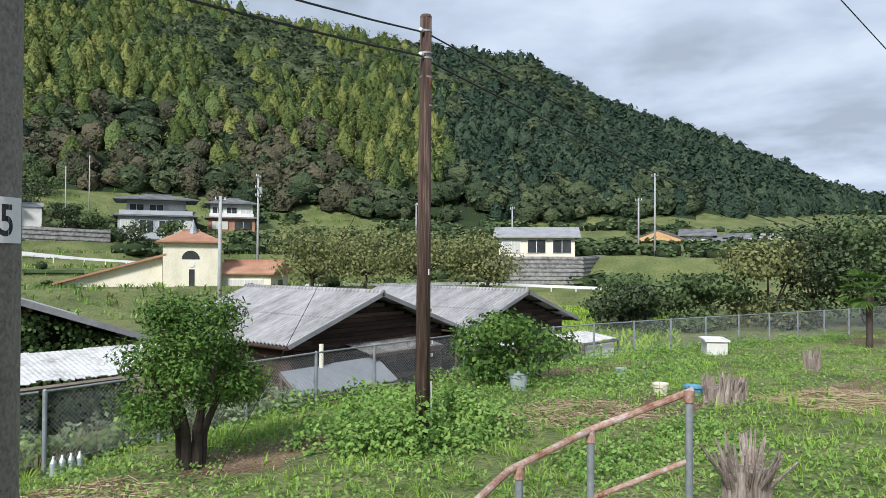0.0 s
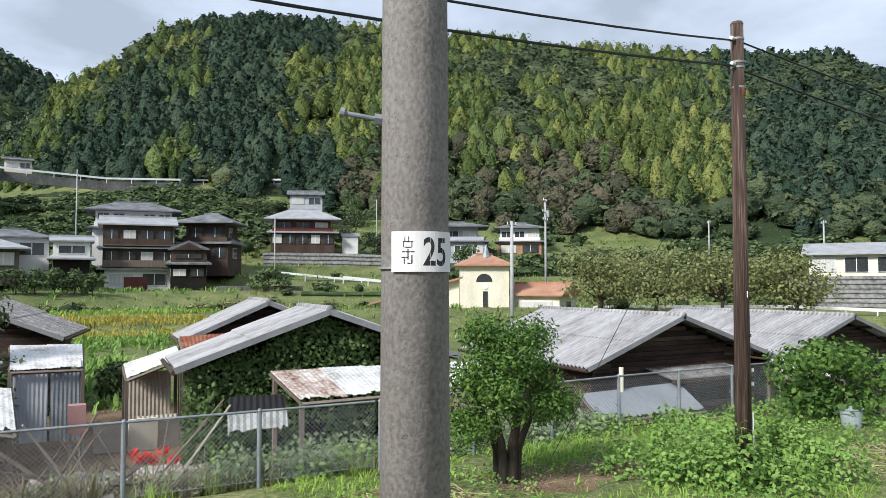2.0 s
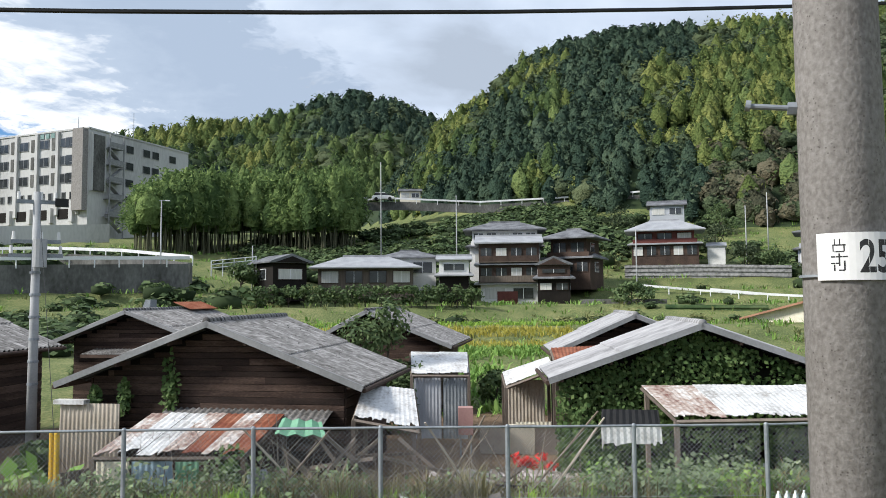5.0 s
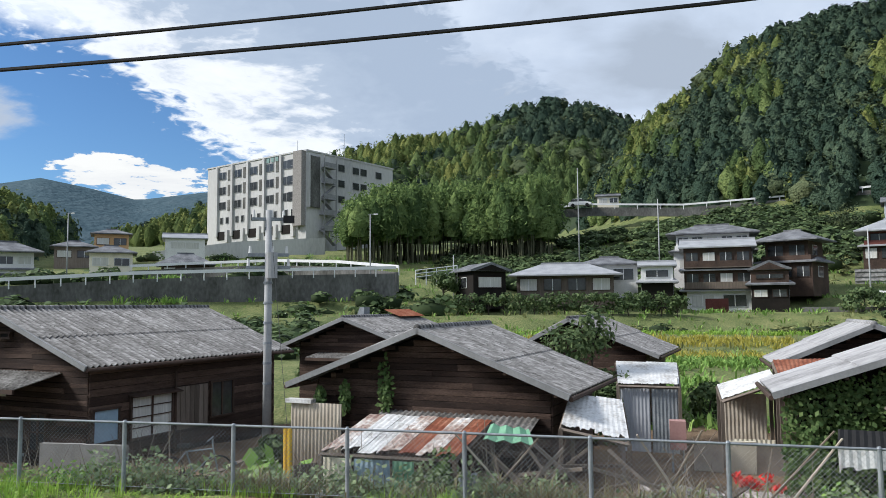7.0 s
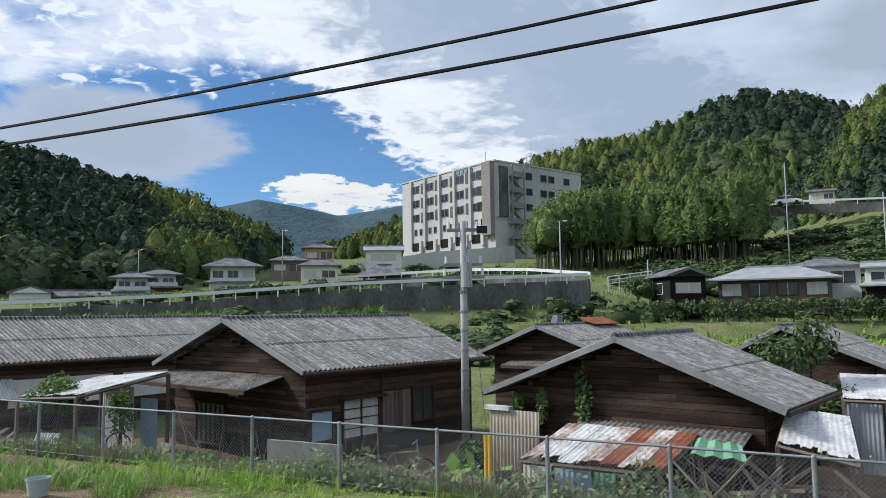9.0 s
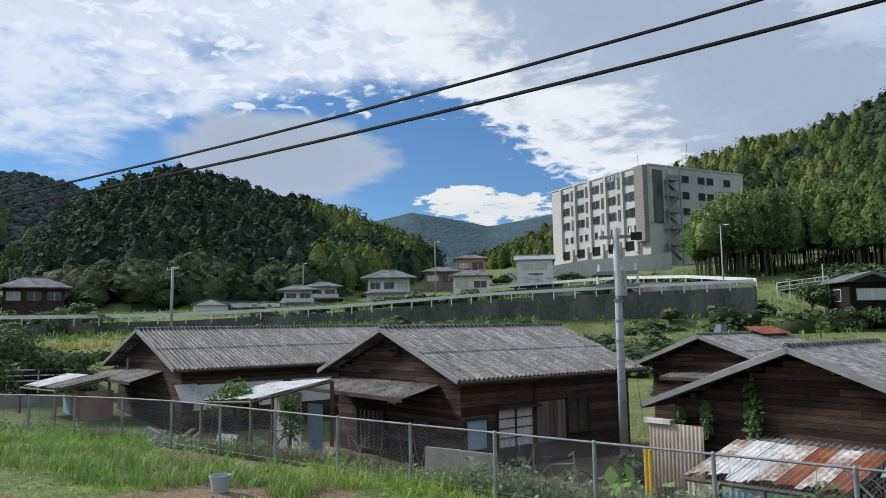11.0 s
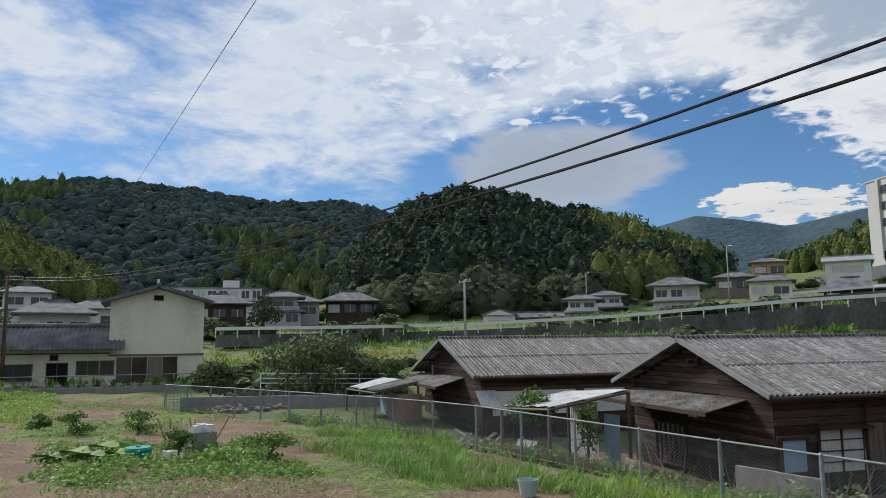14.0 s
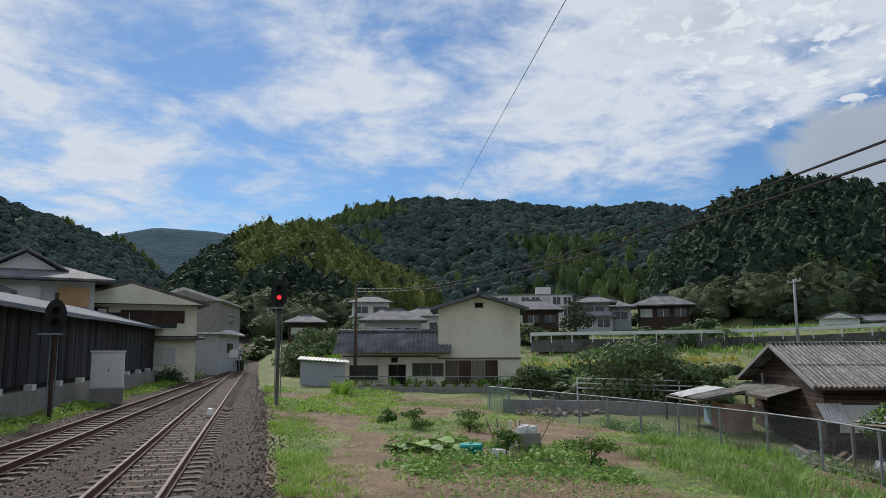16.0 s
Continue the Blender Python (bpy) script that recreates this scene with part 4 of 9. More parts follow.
def scatter_cored(templates, xs, ys, zs, heights, widths, rng):
    """Copies of the templates joined into one quad mesh, with the material slot of each quad (1: core)."""
    vs, fs, ms, o = [], [], [], 0
    pick = rng.integers(0, len(templates), len(xs))
    for k, (tv, tf, *core) in enumerate(templates):
        sel = np.where(pick == k)[0]
        if not len(sel):
            continue
        a = rng.uniform(0, 2 * math.pi, len(sel))
        ca, sa_ = np.cos(a)[:, None], np.sin(a)[:, None]
        w, h = widths[sel][:, None], heights[sel][:, None]
        x, y, z = tv[:, 0][None], tv[:, 1][None], tv[:, 2][None]
        p = np.stack([(x * ca - y * sa_) * w + xs[sel][:, None], (x * sa_ + y * ca) * w + ys[sel][:, None], z * h + zs[sel][:, None]], -1)
        vs.append(p.reshape(-1, 3))
        fs.append((tf[None] + (np.arange(len(sel)) * len(tv))[:, None, None]).reshape(-1, 4) + o)
        ms.append(np.tile((np.arange(len(tf)) >= (core[0] if core else len(tf))).astype(np.int32), len(sel)))
        o += p.shape[0] * p.shape[1]
    return np.vstack(vs), np.vstack(fs), np.concatenate(ms)


def scatter(*args):
    return scatter_cored(*args)[:2]


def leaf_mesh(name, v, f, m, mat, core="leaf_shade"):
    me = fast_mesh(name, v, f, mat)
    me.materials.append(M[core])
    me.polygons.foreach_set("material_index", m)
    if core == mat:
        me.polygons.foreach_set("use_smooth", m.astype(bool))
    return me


def wave(x, y, s, k):
    return np.sin(x / s + 1.7 * k) * np.sin(y / s + 0.9 * k) + 0.6 * np.sin((x + y) / (0.47 * s) + k) * np.sin((x - y) / (0.61 * s) + 2 * k)


def plant_hill(hill, count, size, seed, bearing, kinds):
    """Covers the near slope of a hill with trees. kinds: a function from place to kind of tree."""
    rng = np.random.default_rng(seed)
    foot, crest, prof = HILLS[hill]
    th = rng.uniform(*bearing, count)
    lo = (foot * 0.95) ** 2
    r = np.sqrt(rng.uniform(lo, (crest * 1.06) ** 2, count))
    own = hill_z(hill, th, r)
    x, y = r * np.cos(np.radians(th)), r * np.sin(np.radians(th))
    z = ground_z(x, y)
    ok = (own > z - 0.6) & (own > floor_z(th, r) + 0.3)
    x, y, z, th, r = x[ok], y[ok], z[ok], th[ok], r[ok]
    names = kinds(x, y, th, r, rng)
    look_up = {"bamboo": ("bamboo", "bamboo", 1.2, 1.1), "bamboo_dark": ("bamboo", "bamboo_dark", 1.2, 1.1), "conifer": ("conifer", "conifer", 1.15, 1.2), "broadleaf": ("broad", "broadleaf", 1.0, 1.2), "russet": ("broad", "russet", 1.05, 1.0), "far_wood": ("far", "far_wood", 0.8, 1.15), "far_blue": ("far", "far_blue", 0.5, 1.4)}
    for kind in sorted(set(names)):
        s = names == kind
        crown, mat, tall, wide = look_up[kind]
        k = rng.uniform(0.7, 1.35, s.sum()) * size
        v, f, mi_ = scatter_cored(CROWNS[crown], x[s], y[s], z[s] - 0.3 * k, k * tall, k * wide, rng)
        solid("hillside_" + {"bamboo": "bamboo", "bamboo_dark": "bamboo", "conifer": "conifers", "broadleaf": "trees", "russet": "shrubs", "far_wood": "woods", "far_blue": "woods"}[kind], leaf_mesh("woods", v, f, mi_, mat, mat), None,
              {"bamboo": "yellow-green bamboo thicket covering the wooded hillside", "bamboo_dark": "green feathery bamboo on the hillside", "conifer": "dark green cedar plantation on the hillside", "broadleaf": "mixed green broadleaf trees on the hillside", "russet": "brownish half-bare trees at the foot of the hill", "far_wood": "woods on the distant mountain range, haze put into the blue-green", "far_blue": "woods on the farthest mountains, haze painted bluish"}[kind], "woodland", kind="stuff")


def kinds_north(x, y, th, r, rng):
    up = (r - 118) / (225 - 118)
    w = wave(x, y, 17, 1) + rng.normal(0, 0.35, len(x))
    n = np.full(len(x), "broadleaf", dtype="<U12")
    edge = 122.5 + 9 * up + 3.5 * w + rng.normal(0, 1.6, len(th))
    n[(w > -0.25) & (th > edge) & (th < 160)] = "bamboo"
    n[(n == "bamboo") & (rng.random(len(th)) < 0.3)] = "bamboo_dark"
    n[(w > 0.75) & (th >= 158)] = "bamboo"
    n[(th <= 128.5 + 3 * up + rng.normal(0, 1.3, len(th))) & (w > -0.55)] = "conifer"
    n[(th > 160) & (w < 0.3)] = "conifer"
    n[(th > 170.5) & (w > -0.3) & (up < 0.7)] = "bamboo_dark"
    n[(th > 172) & (w > 0.35) & (up < 0.7)] = "bamboo"
    n[(up < 0.16) & (w > -0.2)] = "broadleaf"
    n[(up < 0.34) & (th > 135) & (th < 160) & (w < 0.5) & (rng.uniform(0, 1, len(x)) < 0.5)] = "russet"
    return n


def kinds_west(x, y, th, r, rng):
    w = wave(x, y, 24, 3) + rng.normal(0, 0.35, len(x))
    n = np.full(len(x), "broadleaf", dtype="<U12")
    n[(w > 0.5) | ((w > 0.0) & (th > 189))] = "bamboo_dark"
    n[(w > 0.4) & (th > 190)] = "bamboo"
    n[w < -0.4] = "conifer"
    return n


def kinds_dark(x, y, th, r, rng):
    w = wave(x, y, 15, 5) + rng.normal(0, 0.3, len(x))
    n = np.full(len(x), "conifer", dtype="<U12")
    n[(w > 1.0) & (r < 140)] = "bamboo_dark"
    n[(th < 231) & (w > -0.1)] = "bamboo_dark"
    n[(th < 232) & (w > 0.2)] = "bamboo"
    n[(r < 118)] = "broadleaf"
    return n


def kinds_bamboo(x, y, th, r, rng):
    w = wave(x, y, 20, 2) + rng.normal(0, 0.3, len(x))
    n = np.full(len(x), "bamboo", dtype="<U12")
    n[(w < -0.4) | (th > 283)] = "conifer"
    n[r < 140] = "broadleaf"
    return n


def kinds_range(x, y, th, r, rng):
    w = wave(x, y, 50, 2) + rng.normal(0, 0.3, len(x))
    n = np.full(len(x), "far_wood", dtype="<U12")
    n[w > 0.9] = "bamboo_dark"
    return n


plant_hill("wood_north", 6000, 6.2, 1, (92, 184), kinds_north)
plant_hill("wood_west", 2500, 9.5, 2, (176, 222), kinds_west)
plant_hill("dark_hill", 2200, 6.6, 3, (218, 255), kinds_dark)
plant_hill("bamboo_hill", 1500, 7.0, 4, (264, 292), kinds_bamboo)
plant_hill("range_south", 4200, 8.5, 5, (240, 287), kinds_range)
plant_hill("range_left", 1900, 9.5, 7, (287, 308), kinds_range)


# ---- barracks behind the fence ----
def barrack(label, at, rz, hl, hr, zr, ze, length, roof="roof_slate", base=-1.8, over=0.5, ivy=False, waves=0.165, name="barrack"):
    """A long single-storey wooden house with a corrugated gable roof. Local x points out of the gable, y along it; the apex stands over `at`."""
    e = thing(name, label, "house", "old wooden barracks", at=(at[0], at[1], 0), rz=rz)
    n = int(length / waves)
    length = n * waves
    for side, h in ((-1, hl), (1, hr)):
        for k, (u0, u1, lift) in enumerate(((0.0, 0.53, 0.03), (0.5, 1.0, 0.0))):
            p = [(x, side * h * u, zr + (ze - zr) * u + lift) for u in (u0, u1) for x in (0.0, -length)]
            part("roof_sheet", Mesh().corrugated(*p, n, 0.045), roof, e, "grey weathered corrugated cement sheet")
        g = Mesh()
        slope = math.hypot(h, zr - ze)
        a = math.degrees(math.atan2(ze - zr, h))
        g.box((0.02, side * h / 2, (zr + ze) / 2 - 0.02), (0.05, slope + 0.06, 0.125), 0, side * a)
        part("barge_board", g, "barge", e)
        part("gutter", Mesh().tube((0.0, side * (h + 0.05), ze - 0.07), (-length, side * (h + 0.05), ze - 0.07), 0.05, n=8), "house_wood", e)
    part("ridge_cap", Mesh().tube((0.04, 0, zr + 0.035), (-length - 0.02, 0, zr + 0.035), 0.085, n=10), roof, e, smooth=True)
    # walls of boards
    xw = -over
    wl_, wr_ = -(hl - over), hr - over
    zl_, zr_ = zr + (ze - zr) * (hl - over) / hl - 0.08, zr + (ze - zr) * (hr - over) / hr - 0.08
    core = Mesh().prism([(wl_, base), (wr_, base), (wr_, zr_), (0, zr - 0.1), (wl_, zl_)], "x", xw - 0.04, -length + 0.3)
    wall = part("wall", core, "dark", e)
    rng = random.Random(int(abs(at[1]) * 10))
    z = base
    while z < zr - 0.25 and not ivy:
        hgt = rng.uniform(0.115, 0.15)
        za = z + hgt
        lo = wl_ if za <= zl_ else wl_ * max(0.0, (zr - 0.12 - za)) / (zr - 0.12 - zl_)
        hi = wr_ if za <= zr_ else wr_ * max(0.0, (zr - 0.12 - za)) / (zr - 0.12 - zr_)
        if hi - lo > 0.3:
            cut = [lo] + sorted(rng.uniform(lo, hi) for _ in range(1 if hi - lo > 3 else 0)) + [hi]
            for c0, c1 in zip(cut, cut[1:]):
                if c1 - c0 > 0.05:
                    part("plank", Mesh().box((xw + rng.uniform(-0.005, 0.012), (c0 + c1) / 2, z + hgt / 2), (0.035, c1 - c0 - 0.004, hgt - 0.012), 0, rng.uniform(-0.35, 0.35), 8), "plank", wall)
        z = za
    for side, h, top in ((-1, wl_, zl_), (1, wr_, zr_)):
        z = base
        while z < top - 0.1:
            hgt = rng.uniform(0.17, 0.22)
            part("plank", Mesh().box((xw - (length - over - 0.3) / 2, h + side * 0.02, z + hgt / 2), (length - over - 0.3, 0.035, hgt - 0.014), 0, -side * 4), "plank", wall)
            z += hgt
    # rafters under the eaves
    for side, h in ((-1, hl), (1, hr)):
        for u in (0.25, 0.6, 0.92):
            part("rafter_end", Mesh().box((xw / 2, side * h * u, zr + (ze - zr) * u - 0.1), (over, 0.06, 0.09), 0, 0), "house_wood", e)
    return e


A = barrack("dark plank barrack with grey corrugated roof above rusty sheds", (-15.2, -5.05), -10, 3.37, 3.23, 1.9, 0.65, 4.2)
B = barrack("long dark-brown plank barrack with corrugated roof and curtained windows", (-15.2, -16.35), -11, 3.85, 3.62, 2.4, 1.06, 7.6, base=-1.75)
C = barrack("dark plank barrack with corrugated roof and white lower walls", (-13.7, -28.5), -8, 4.2, 4.0, 2.5, 1.1, 11.5, base=-1.5)
D_ = barrack("ivy-covered wooden barrack with pale corrugated roof", (-15.2, 5.0), -3, 3.1, 3.1, 1.77, 0.68, 2.7, "roof_pale", ivy=True)
S1 = barrack("dark wooden shed with pale grey corrugated roof", (-15.2, 15.47), 0, 3.43, 3.78, 1.40, 0.14, 6.8, "roof_pale", base=-2.2)
S2 = barrack("dark wooden shed with pale corrugated roof beyond the first", (-15.2, 23.28), 0, 3.56, 3.78, 1.22, 0.02, 8.0, "roof_pale", base=-2.2)
A2 = barrack("small dark plank barrack with rusted ridge in the second row", (-24.4, -10.6), -12, 2.75, 2.9, 2.0, 1.0, 5.4, base=-1.7)
A3 = barrack("grey-roofed wooden barrack behind a round green tree", (-25.2, -2.8), -10, 2.3, 2.9, 1.92, 0.75, 5.0, base=-1.7)
D2 = barrack("pale-roofed barrack behind the ivy-covered one", (-21.5, 5.35), -3, 2.4, 2.6, 1.8, 0.75, 3.0, "roof_pale", base=-1.7)


def porch_roof(parent, y0, y1, z0, z1, x0, x1, mat="porch_slate"):
    part("porch_roof", Mesh().corrugated((x0, y0, z0), (x0, y1, z0), (x1, y0, z1), (x1, y1, z1), max(4, int((y1 - y0) / 0.13))), mat, parent, "low corrugated porch roof", True)
    part("porch_fascia", Mesh().box((x1 + 0.01, (y0 + y1) / 2, z1 - 0.06), (0.04, y1 - y0, 0.1)), "house_wood", parent)


porch_roof(A, -1.1, 2.5, 0.12, -0.12, -0.48, 0.35)
porch_roof(B, -3.3, 2.2, 0.86, 0.58, -0.5, 0.75)
porch_roof(C, -3.6, 1.6, 0.95, 0.62, -0.5, 0.7)
porch_roof(S1, -1.0, 2.2, -0.05, -0.25, -0.5, 0.5)
porch_roof(A2, -1.4, 1.7, 0.75, 0.62, -0.5, 0.3)


def window(parent, c, w, h, axis, cols=2, rows=3, mat="curtain", frame="house_wood", bars=True, t=0.05):
    """A sash window with frame, panes and glazing bars, in the local wall plane. axis 'x': the wall faces x; 'y': it faces y (sign of t gives the side)."""
    def bx(u, v, su, sv, off, dep):
        return ((c[0] + off, c[1] + u, c[2] + v), (dep, su, sv)) if axis == "x" else ((c[0] + u, c[1] + off, c[2] + v), (su, dep, sv))
    s = 1 if t > 0 else -1
    t = abs(t)
    fr = Mesh()
    for u, v, su, sv in ((0, h / 2, w + 2 * t, t), (0, -h / 2, w + 2 * t, t), (-w / 2, 0, t, h), (w / 2, 0, t, h)):
        fr.box(*bx(u, v, su, sv, 0.03 * s, 0.09))
    f = part("window", fr, frame, parent)
    part("pane", Mesh().box(*bx(0, 0, w - t, h - t, 0.02 * s, 0.02)), mat, f)
    if bars:
        for k in range(1, cols):
            part("mullion", Mesh().box(*bx(-w / 2 + w * k / cols, 0, 0.05, h - t, 0.045 * s, 0.03)), frame, f)
        for k in range(1, rows):
            part("glazing_bar", Mesh().box(*bx(0, -h / 2 + h * k / rows, w - t, 0.025, 0.045 * s, 0.025)), frame, f)
    return f


# side wall of the long barrack towards the yard
ys = 3.62 - 0.5
window(B, (-2.35, ys + 0.04, -0.35), 1.35, 1.05, "y", 2, 4, "curtain")
window(B, (-4.9, ys + 0.04, -0.2), 0.9, 1.0, "y", 2, 1, "glass_dark")
window(B, (-0.95, ys + 0.04, -0.42), 0.75, 0.8, "y", 1, 1, "blue_sheet", bars=False)
for k in range(7):
    part("shutter_board", Mesh().box((-3.2 - 0.17 * k, ys + 0.09, -0.3), (0.155, 0.04, 1.15)), "plank_grey", B)
part("window_hood", Mesh().box((-2.4, ys + 0.16, 0.22), (1.6, 0.28, 0.03), 0, -12), "house_wood", B)
part("downpipe", Mesh().chain([(-3.05, ys + 0.42, 0.95), (-3.1, ys + 0.12, 0.72), (-3.1, ys + 0.12, -1.6)], [0.035] * 3, 8), "house_wood", B)
window(B, (-0.42, -1.2, -0.65), 1.5, 1.15, "x", 6, 1, "glass_dark")
window(B, (-0.42, 1.5, -0.6), 0.6, 0.9, "x", 2, 2, "glass_dark")
part("vent_board", Mesh().box((-0.44, -0.1, 0.25), (0.03, 0.45, 0.09)), "cream", B)
window(B, (-0.42, 0.1, 1.75), 0.4, 0.14, "x", 1, 1, "dark", bars=False)
for k, (x0, x1) in enumerate(((-0.9, -2.3), (-2.5, -4.4), (-4.8, -6.6))):
    part("plaster_panel", Mesh().box(((x0 + x1) / 2, 4.0 - 0.5 + 0.06, 0.05), (x0 - x1, 0.03, 0.9)), "white_wall", C)
part("tin_sheet", Mesh().corrugated((-0.2, 3.55, 0.55), (-1.0, 3.55, 0.55), (-0.3, 4.0, -0.05), (-1.1, 4.0, -0.05), 8), "white_tin", C)
part("wall_panel", Mesh().box((1.5, -2.0, -0.62), (0.06, 2.0, 1.6)), "salmon", C, "faded salmon-coloured board wall")
part("wall_panel", Mesh().box((1.5, -3.6, -0.5), (0.06, 1.2, 0.9)), "blue_sheet", C)
part("wall_panel", Mesh().box((1.0, -0.95, -0.62), (1.0, 0.06, 1.6)), "salmon", C)
part("wall_panel", Mesh().box((1.48, -3.6, -1.15), (0.05, 1.2, 0.5)), "salmon", C)
part("flue", Mesh().chain([(-0.3, -1.9, 0.9), (-0.3, -1.9, 1.35)], [0.05, 0.05], 8), "galv", C)
part("lower_cladding", Mesh().corrugated((0.0, -3.25, 0.25), (0.0, -1.9, 0.25), (0.05, -3.25, -1.7), (0.05, -1.9, -1.7), 14, 0.012), "plank_pale", A, "pale corrugated cladding beside the wall", True)
part("lintel", Mesh().box((0.0, -3.0, 0.28), (0.2, 0.7, 0.09)), "white_tin", A)
window(A, (-0.47, -1.35, -0.85), 0.45, 0.7, "x", 1, 1, "dark", bars=False)
part("vent_pipe", Mesh().chain([(0.4, 1.0, -0.35), (0.42, 1.0, 0.0), (0.55, 1.1, 0.06)], [0.05, 0.05, 0.07], 8), "black", A)
part("ridge_sheet", Mesh().corrugated((-3.2, -0.25, 2.28), (-5.2, -0.25, 2.28), (-3.2, 0.45, 2.02), (-5.2, 0.45, 2.02), 12), "rust", A2, "rusted corrugated ridge sheet")
part("duct", Mesh().prism([(-1.1, 2.0), (-0.75, 2.0), (-0.75, 2.38), (-0.95, 2.38)], "x", -2.9, -2.5), "galv", A2)
part("drainpipe", Mesh().chain([(0.3, -2.6, 0.15), (0.3, -2.6, -1.6)], [0.06, 0.06], 8), "cream", S1)


def tin_shed(label, corners, mats, walls=(), posts=True, base=-1.7, group="tin lean-to sheds", waves=None, torn=0.06, amp=0.007):
    """A lean-to: four roof corners (back left, back right, front left, front right); mats gives the sheets from left to right."""
    e = thing("lean_to", label, "shed", group)
    bl, br, fl, fr = (Vector(c) for c in corners)
    k = len(mats)
    for i, m in enumerate(mats):
        a, b = i / k, (i + 1) / k
        lift = Vector((0, 0, 0.015 * (i % 2)))
        part("roof_sheet", Mesh().corrugated(bl.lerp(br, a) + lift, bl.lerp(br, b) + lift, fl.lerp(fr, a) + lift, fl.lerp(fr, b) + lift, waves or max(3, int((br - bl).length / k / 0.1)), amp, torn=torn), m, e)
    if posts:
        for c in (fl, fr, bl.lerp(br, 0.02), br):
            part("post", Mesh().box((c.x, c.y, (c.z + base) / 2 - 0.03), (0.08, 0.08, c.z - base - 0.06)), "plank_grey", e)
        for a, b in ((fl, fr), (bl, br), (fl, bl), (fr, br)):
            part("beam", Mesh().tube(a - Vector((0, 0, 0.07)), b - Vector((0, 0, 0.07)), 0.04, n=4), "plank_grey", e)
    for p, q, z0, z1, m in walls:
        d = Vector((q[0] - p[0], q[1] - p[1], 0))
        part("wall_sheet", Mesh().corrugated((*p, z1), (*q, z1), (*p, z0), (*q, z0), max(3, int(d.length / 0.09)), 0.006), m, e)
    return e


tin_shed("patched white and rust-red tin shed with hanging ivy", [(-14.6, -5.9, 0.2), (-14.6, -3.35, 0.16), (-12.95, -6.25, -0.24), (-12.95, -3.7, -0.26)], ["rusty_tin", "white_tin", "white_tin", "rusty_tin", "rust", "rusty_tin", "rust"],
         [((-13.1, -6.3), (-13.1, -5.7), -1.7, -0.35, "cream"), ((-13.1, -5.65), (-13.1, -4.95), -1.7, -0.35, "blue_sheet"), ((-13.1, -4.9), (-13.1, -4.5), -1.7, -0.4, "green_plastic"), ((-13.1, -4.3), (-13.1, -3.75), -1.7, -0.62, "white_tin")], torn=0.14)
tin_shed("torn white sheet awning leaning off the barrack", [(-16.0, -1.95, 0.55), (-16.0, -0.9, 0.42), (-14.4, -2.0, 0.12), (-14.4, -0.75, -0.12)], ["white_tin", "white_tin"], waves=6, torn=0.12, amp=0.003)
tin_shed("rust-edged white tin awning below the ivy", [(-14.75, 3.6, 0.62), (-14.75, 8.6, 0.58), (-13.3, 3.8, 0.22), (-13.3, 8.4, 0.25)], ["rusty_tin", "white_tin", "white_tin", "white_tin", "white_tin"], torn=0.1, amp=0.003)
tin_shed("grey tin hut with white roof between the barracks", [(-22.5, -1.2, 0.75), (-22.5, 0.5, 0.7), (-20.3, -1.1, 0.32), (-20.3, 0.45, 0.3)], ["white_tin", "white_tin"], amp=0.002, walls=
         [((-20.4, -1.05), (-20.4, -0.3), -1.7, 0.25, "grey_wall"), ((-20.4, -0.25), (-20.4, 0.4), -1.7, 0.25, "galv"), ((-20.4, 0.4), (-22.4, 0.4), -1.7, 0.45, "white_tin")])
tin_shed("open tin lean-to with board walls", [(-20.2, 1.35, 0.35), (-20.2, 2.6, 0.75), (-18.6, 1.3, 0.18), (-18.6, 2.5, 0.62)], ["white_tin"], amp=0.002, walls=[((-19.6, 1.4), (-19.6, 2.4), -1.7, 0.2, "plank_pale"), ((-18.5, 1.5), (-18.5, 2.4), -1.75, -0.7, "cream")])
tin_shed("narrow shed with rust-red roof and white side sheet", [(-20.0, 2.65, 1.0), (-20.0, 4.0, 1.05), (-18.2, 2.5, 0.72), (-18.2, 3.6, 0.78)], ["rust"], [((-18.3, 2.6), (-18.3, 3.0), -1.7, -0.4, "house_wood"), ((-18.1, 3.05), (-18.1, 3.55), -0.4, 0.55, "white_tin"), ((-18.1, 3.0), (-18.1, 3.4), -1.7, -0.75, "white_tin")])
tin_shed("white-roofed open bicycle shelter of poles", [(-14.4, -20.6, 0.75), (-14.4, -17.6, 0.95), (-12.1, -20.9, 0.35), (-12.1, -18.3, 0.5)], ["white_tin", "white_tin"], [((-14.3, -20.3), (-14.3, -18.9), -1.6, 0.5, "white_tin"), ((-14.3, -18.6), (-14.3, -17.9), -1.6, 0.2, "blue_sheet")])
tin_shed("low white tin awning at the end of the barrack", [(-13.2, -33.6, 0.72), (-13.2, -29.6, 0.7), (-11.3, -33.4, 0.32), (-11.3, -29.8, 0.34)], ["white_tin", "white_tin", "porch_slate", "porch_slate"], torn=0.2)
tin_shed("white sheet awning beside the wooden shed", [(-15.4, 19.2, 0.1), (-15.4, 21.6, -0.05), (-13.9, 18.2, -0.35), (-13.9, 20.6, -0.5)], ["white_tin", "white_tin"], base=-2.0)
tin_shed("low grey corrugated lean-to beside the fence", [(-15.0, 11.6, -0.45), (-15.0, 15.0, -0.4), (-13.7, 11.2, -0.85), (-13.7, 14.6, -0.9)], ["roof_metal", "roof_metal"], base=-2.0)
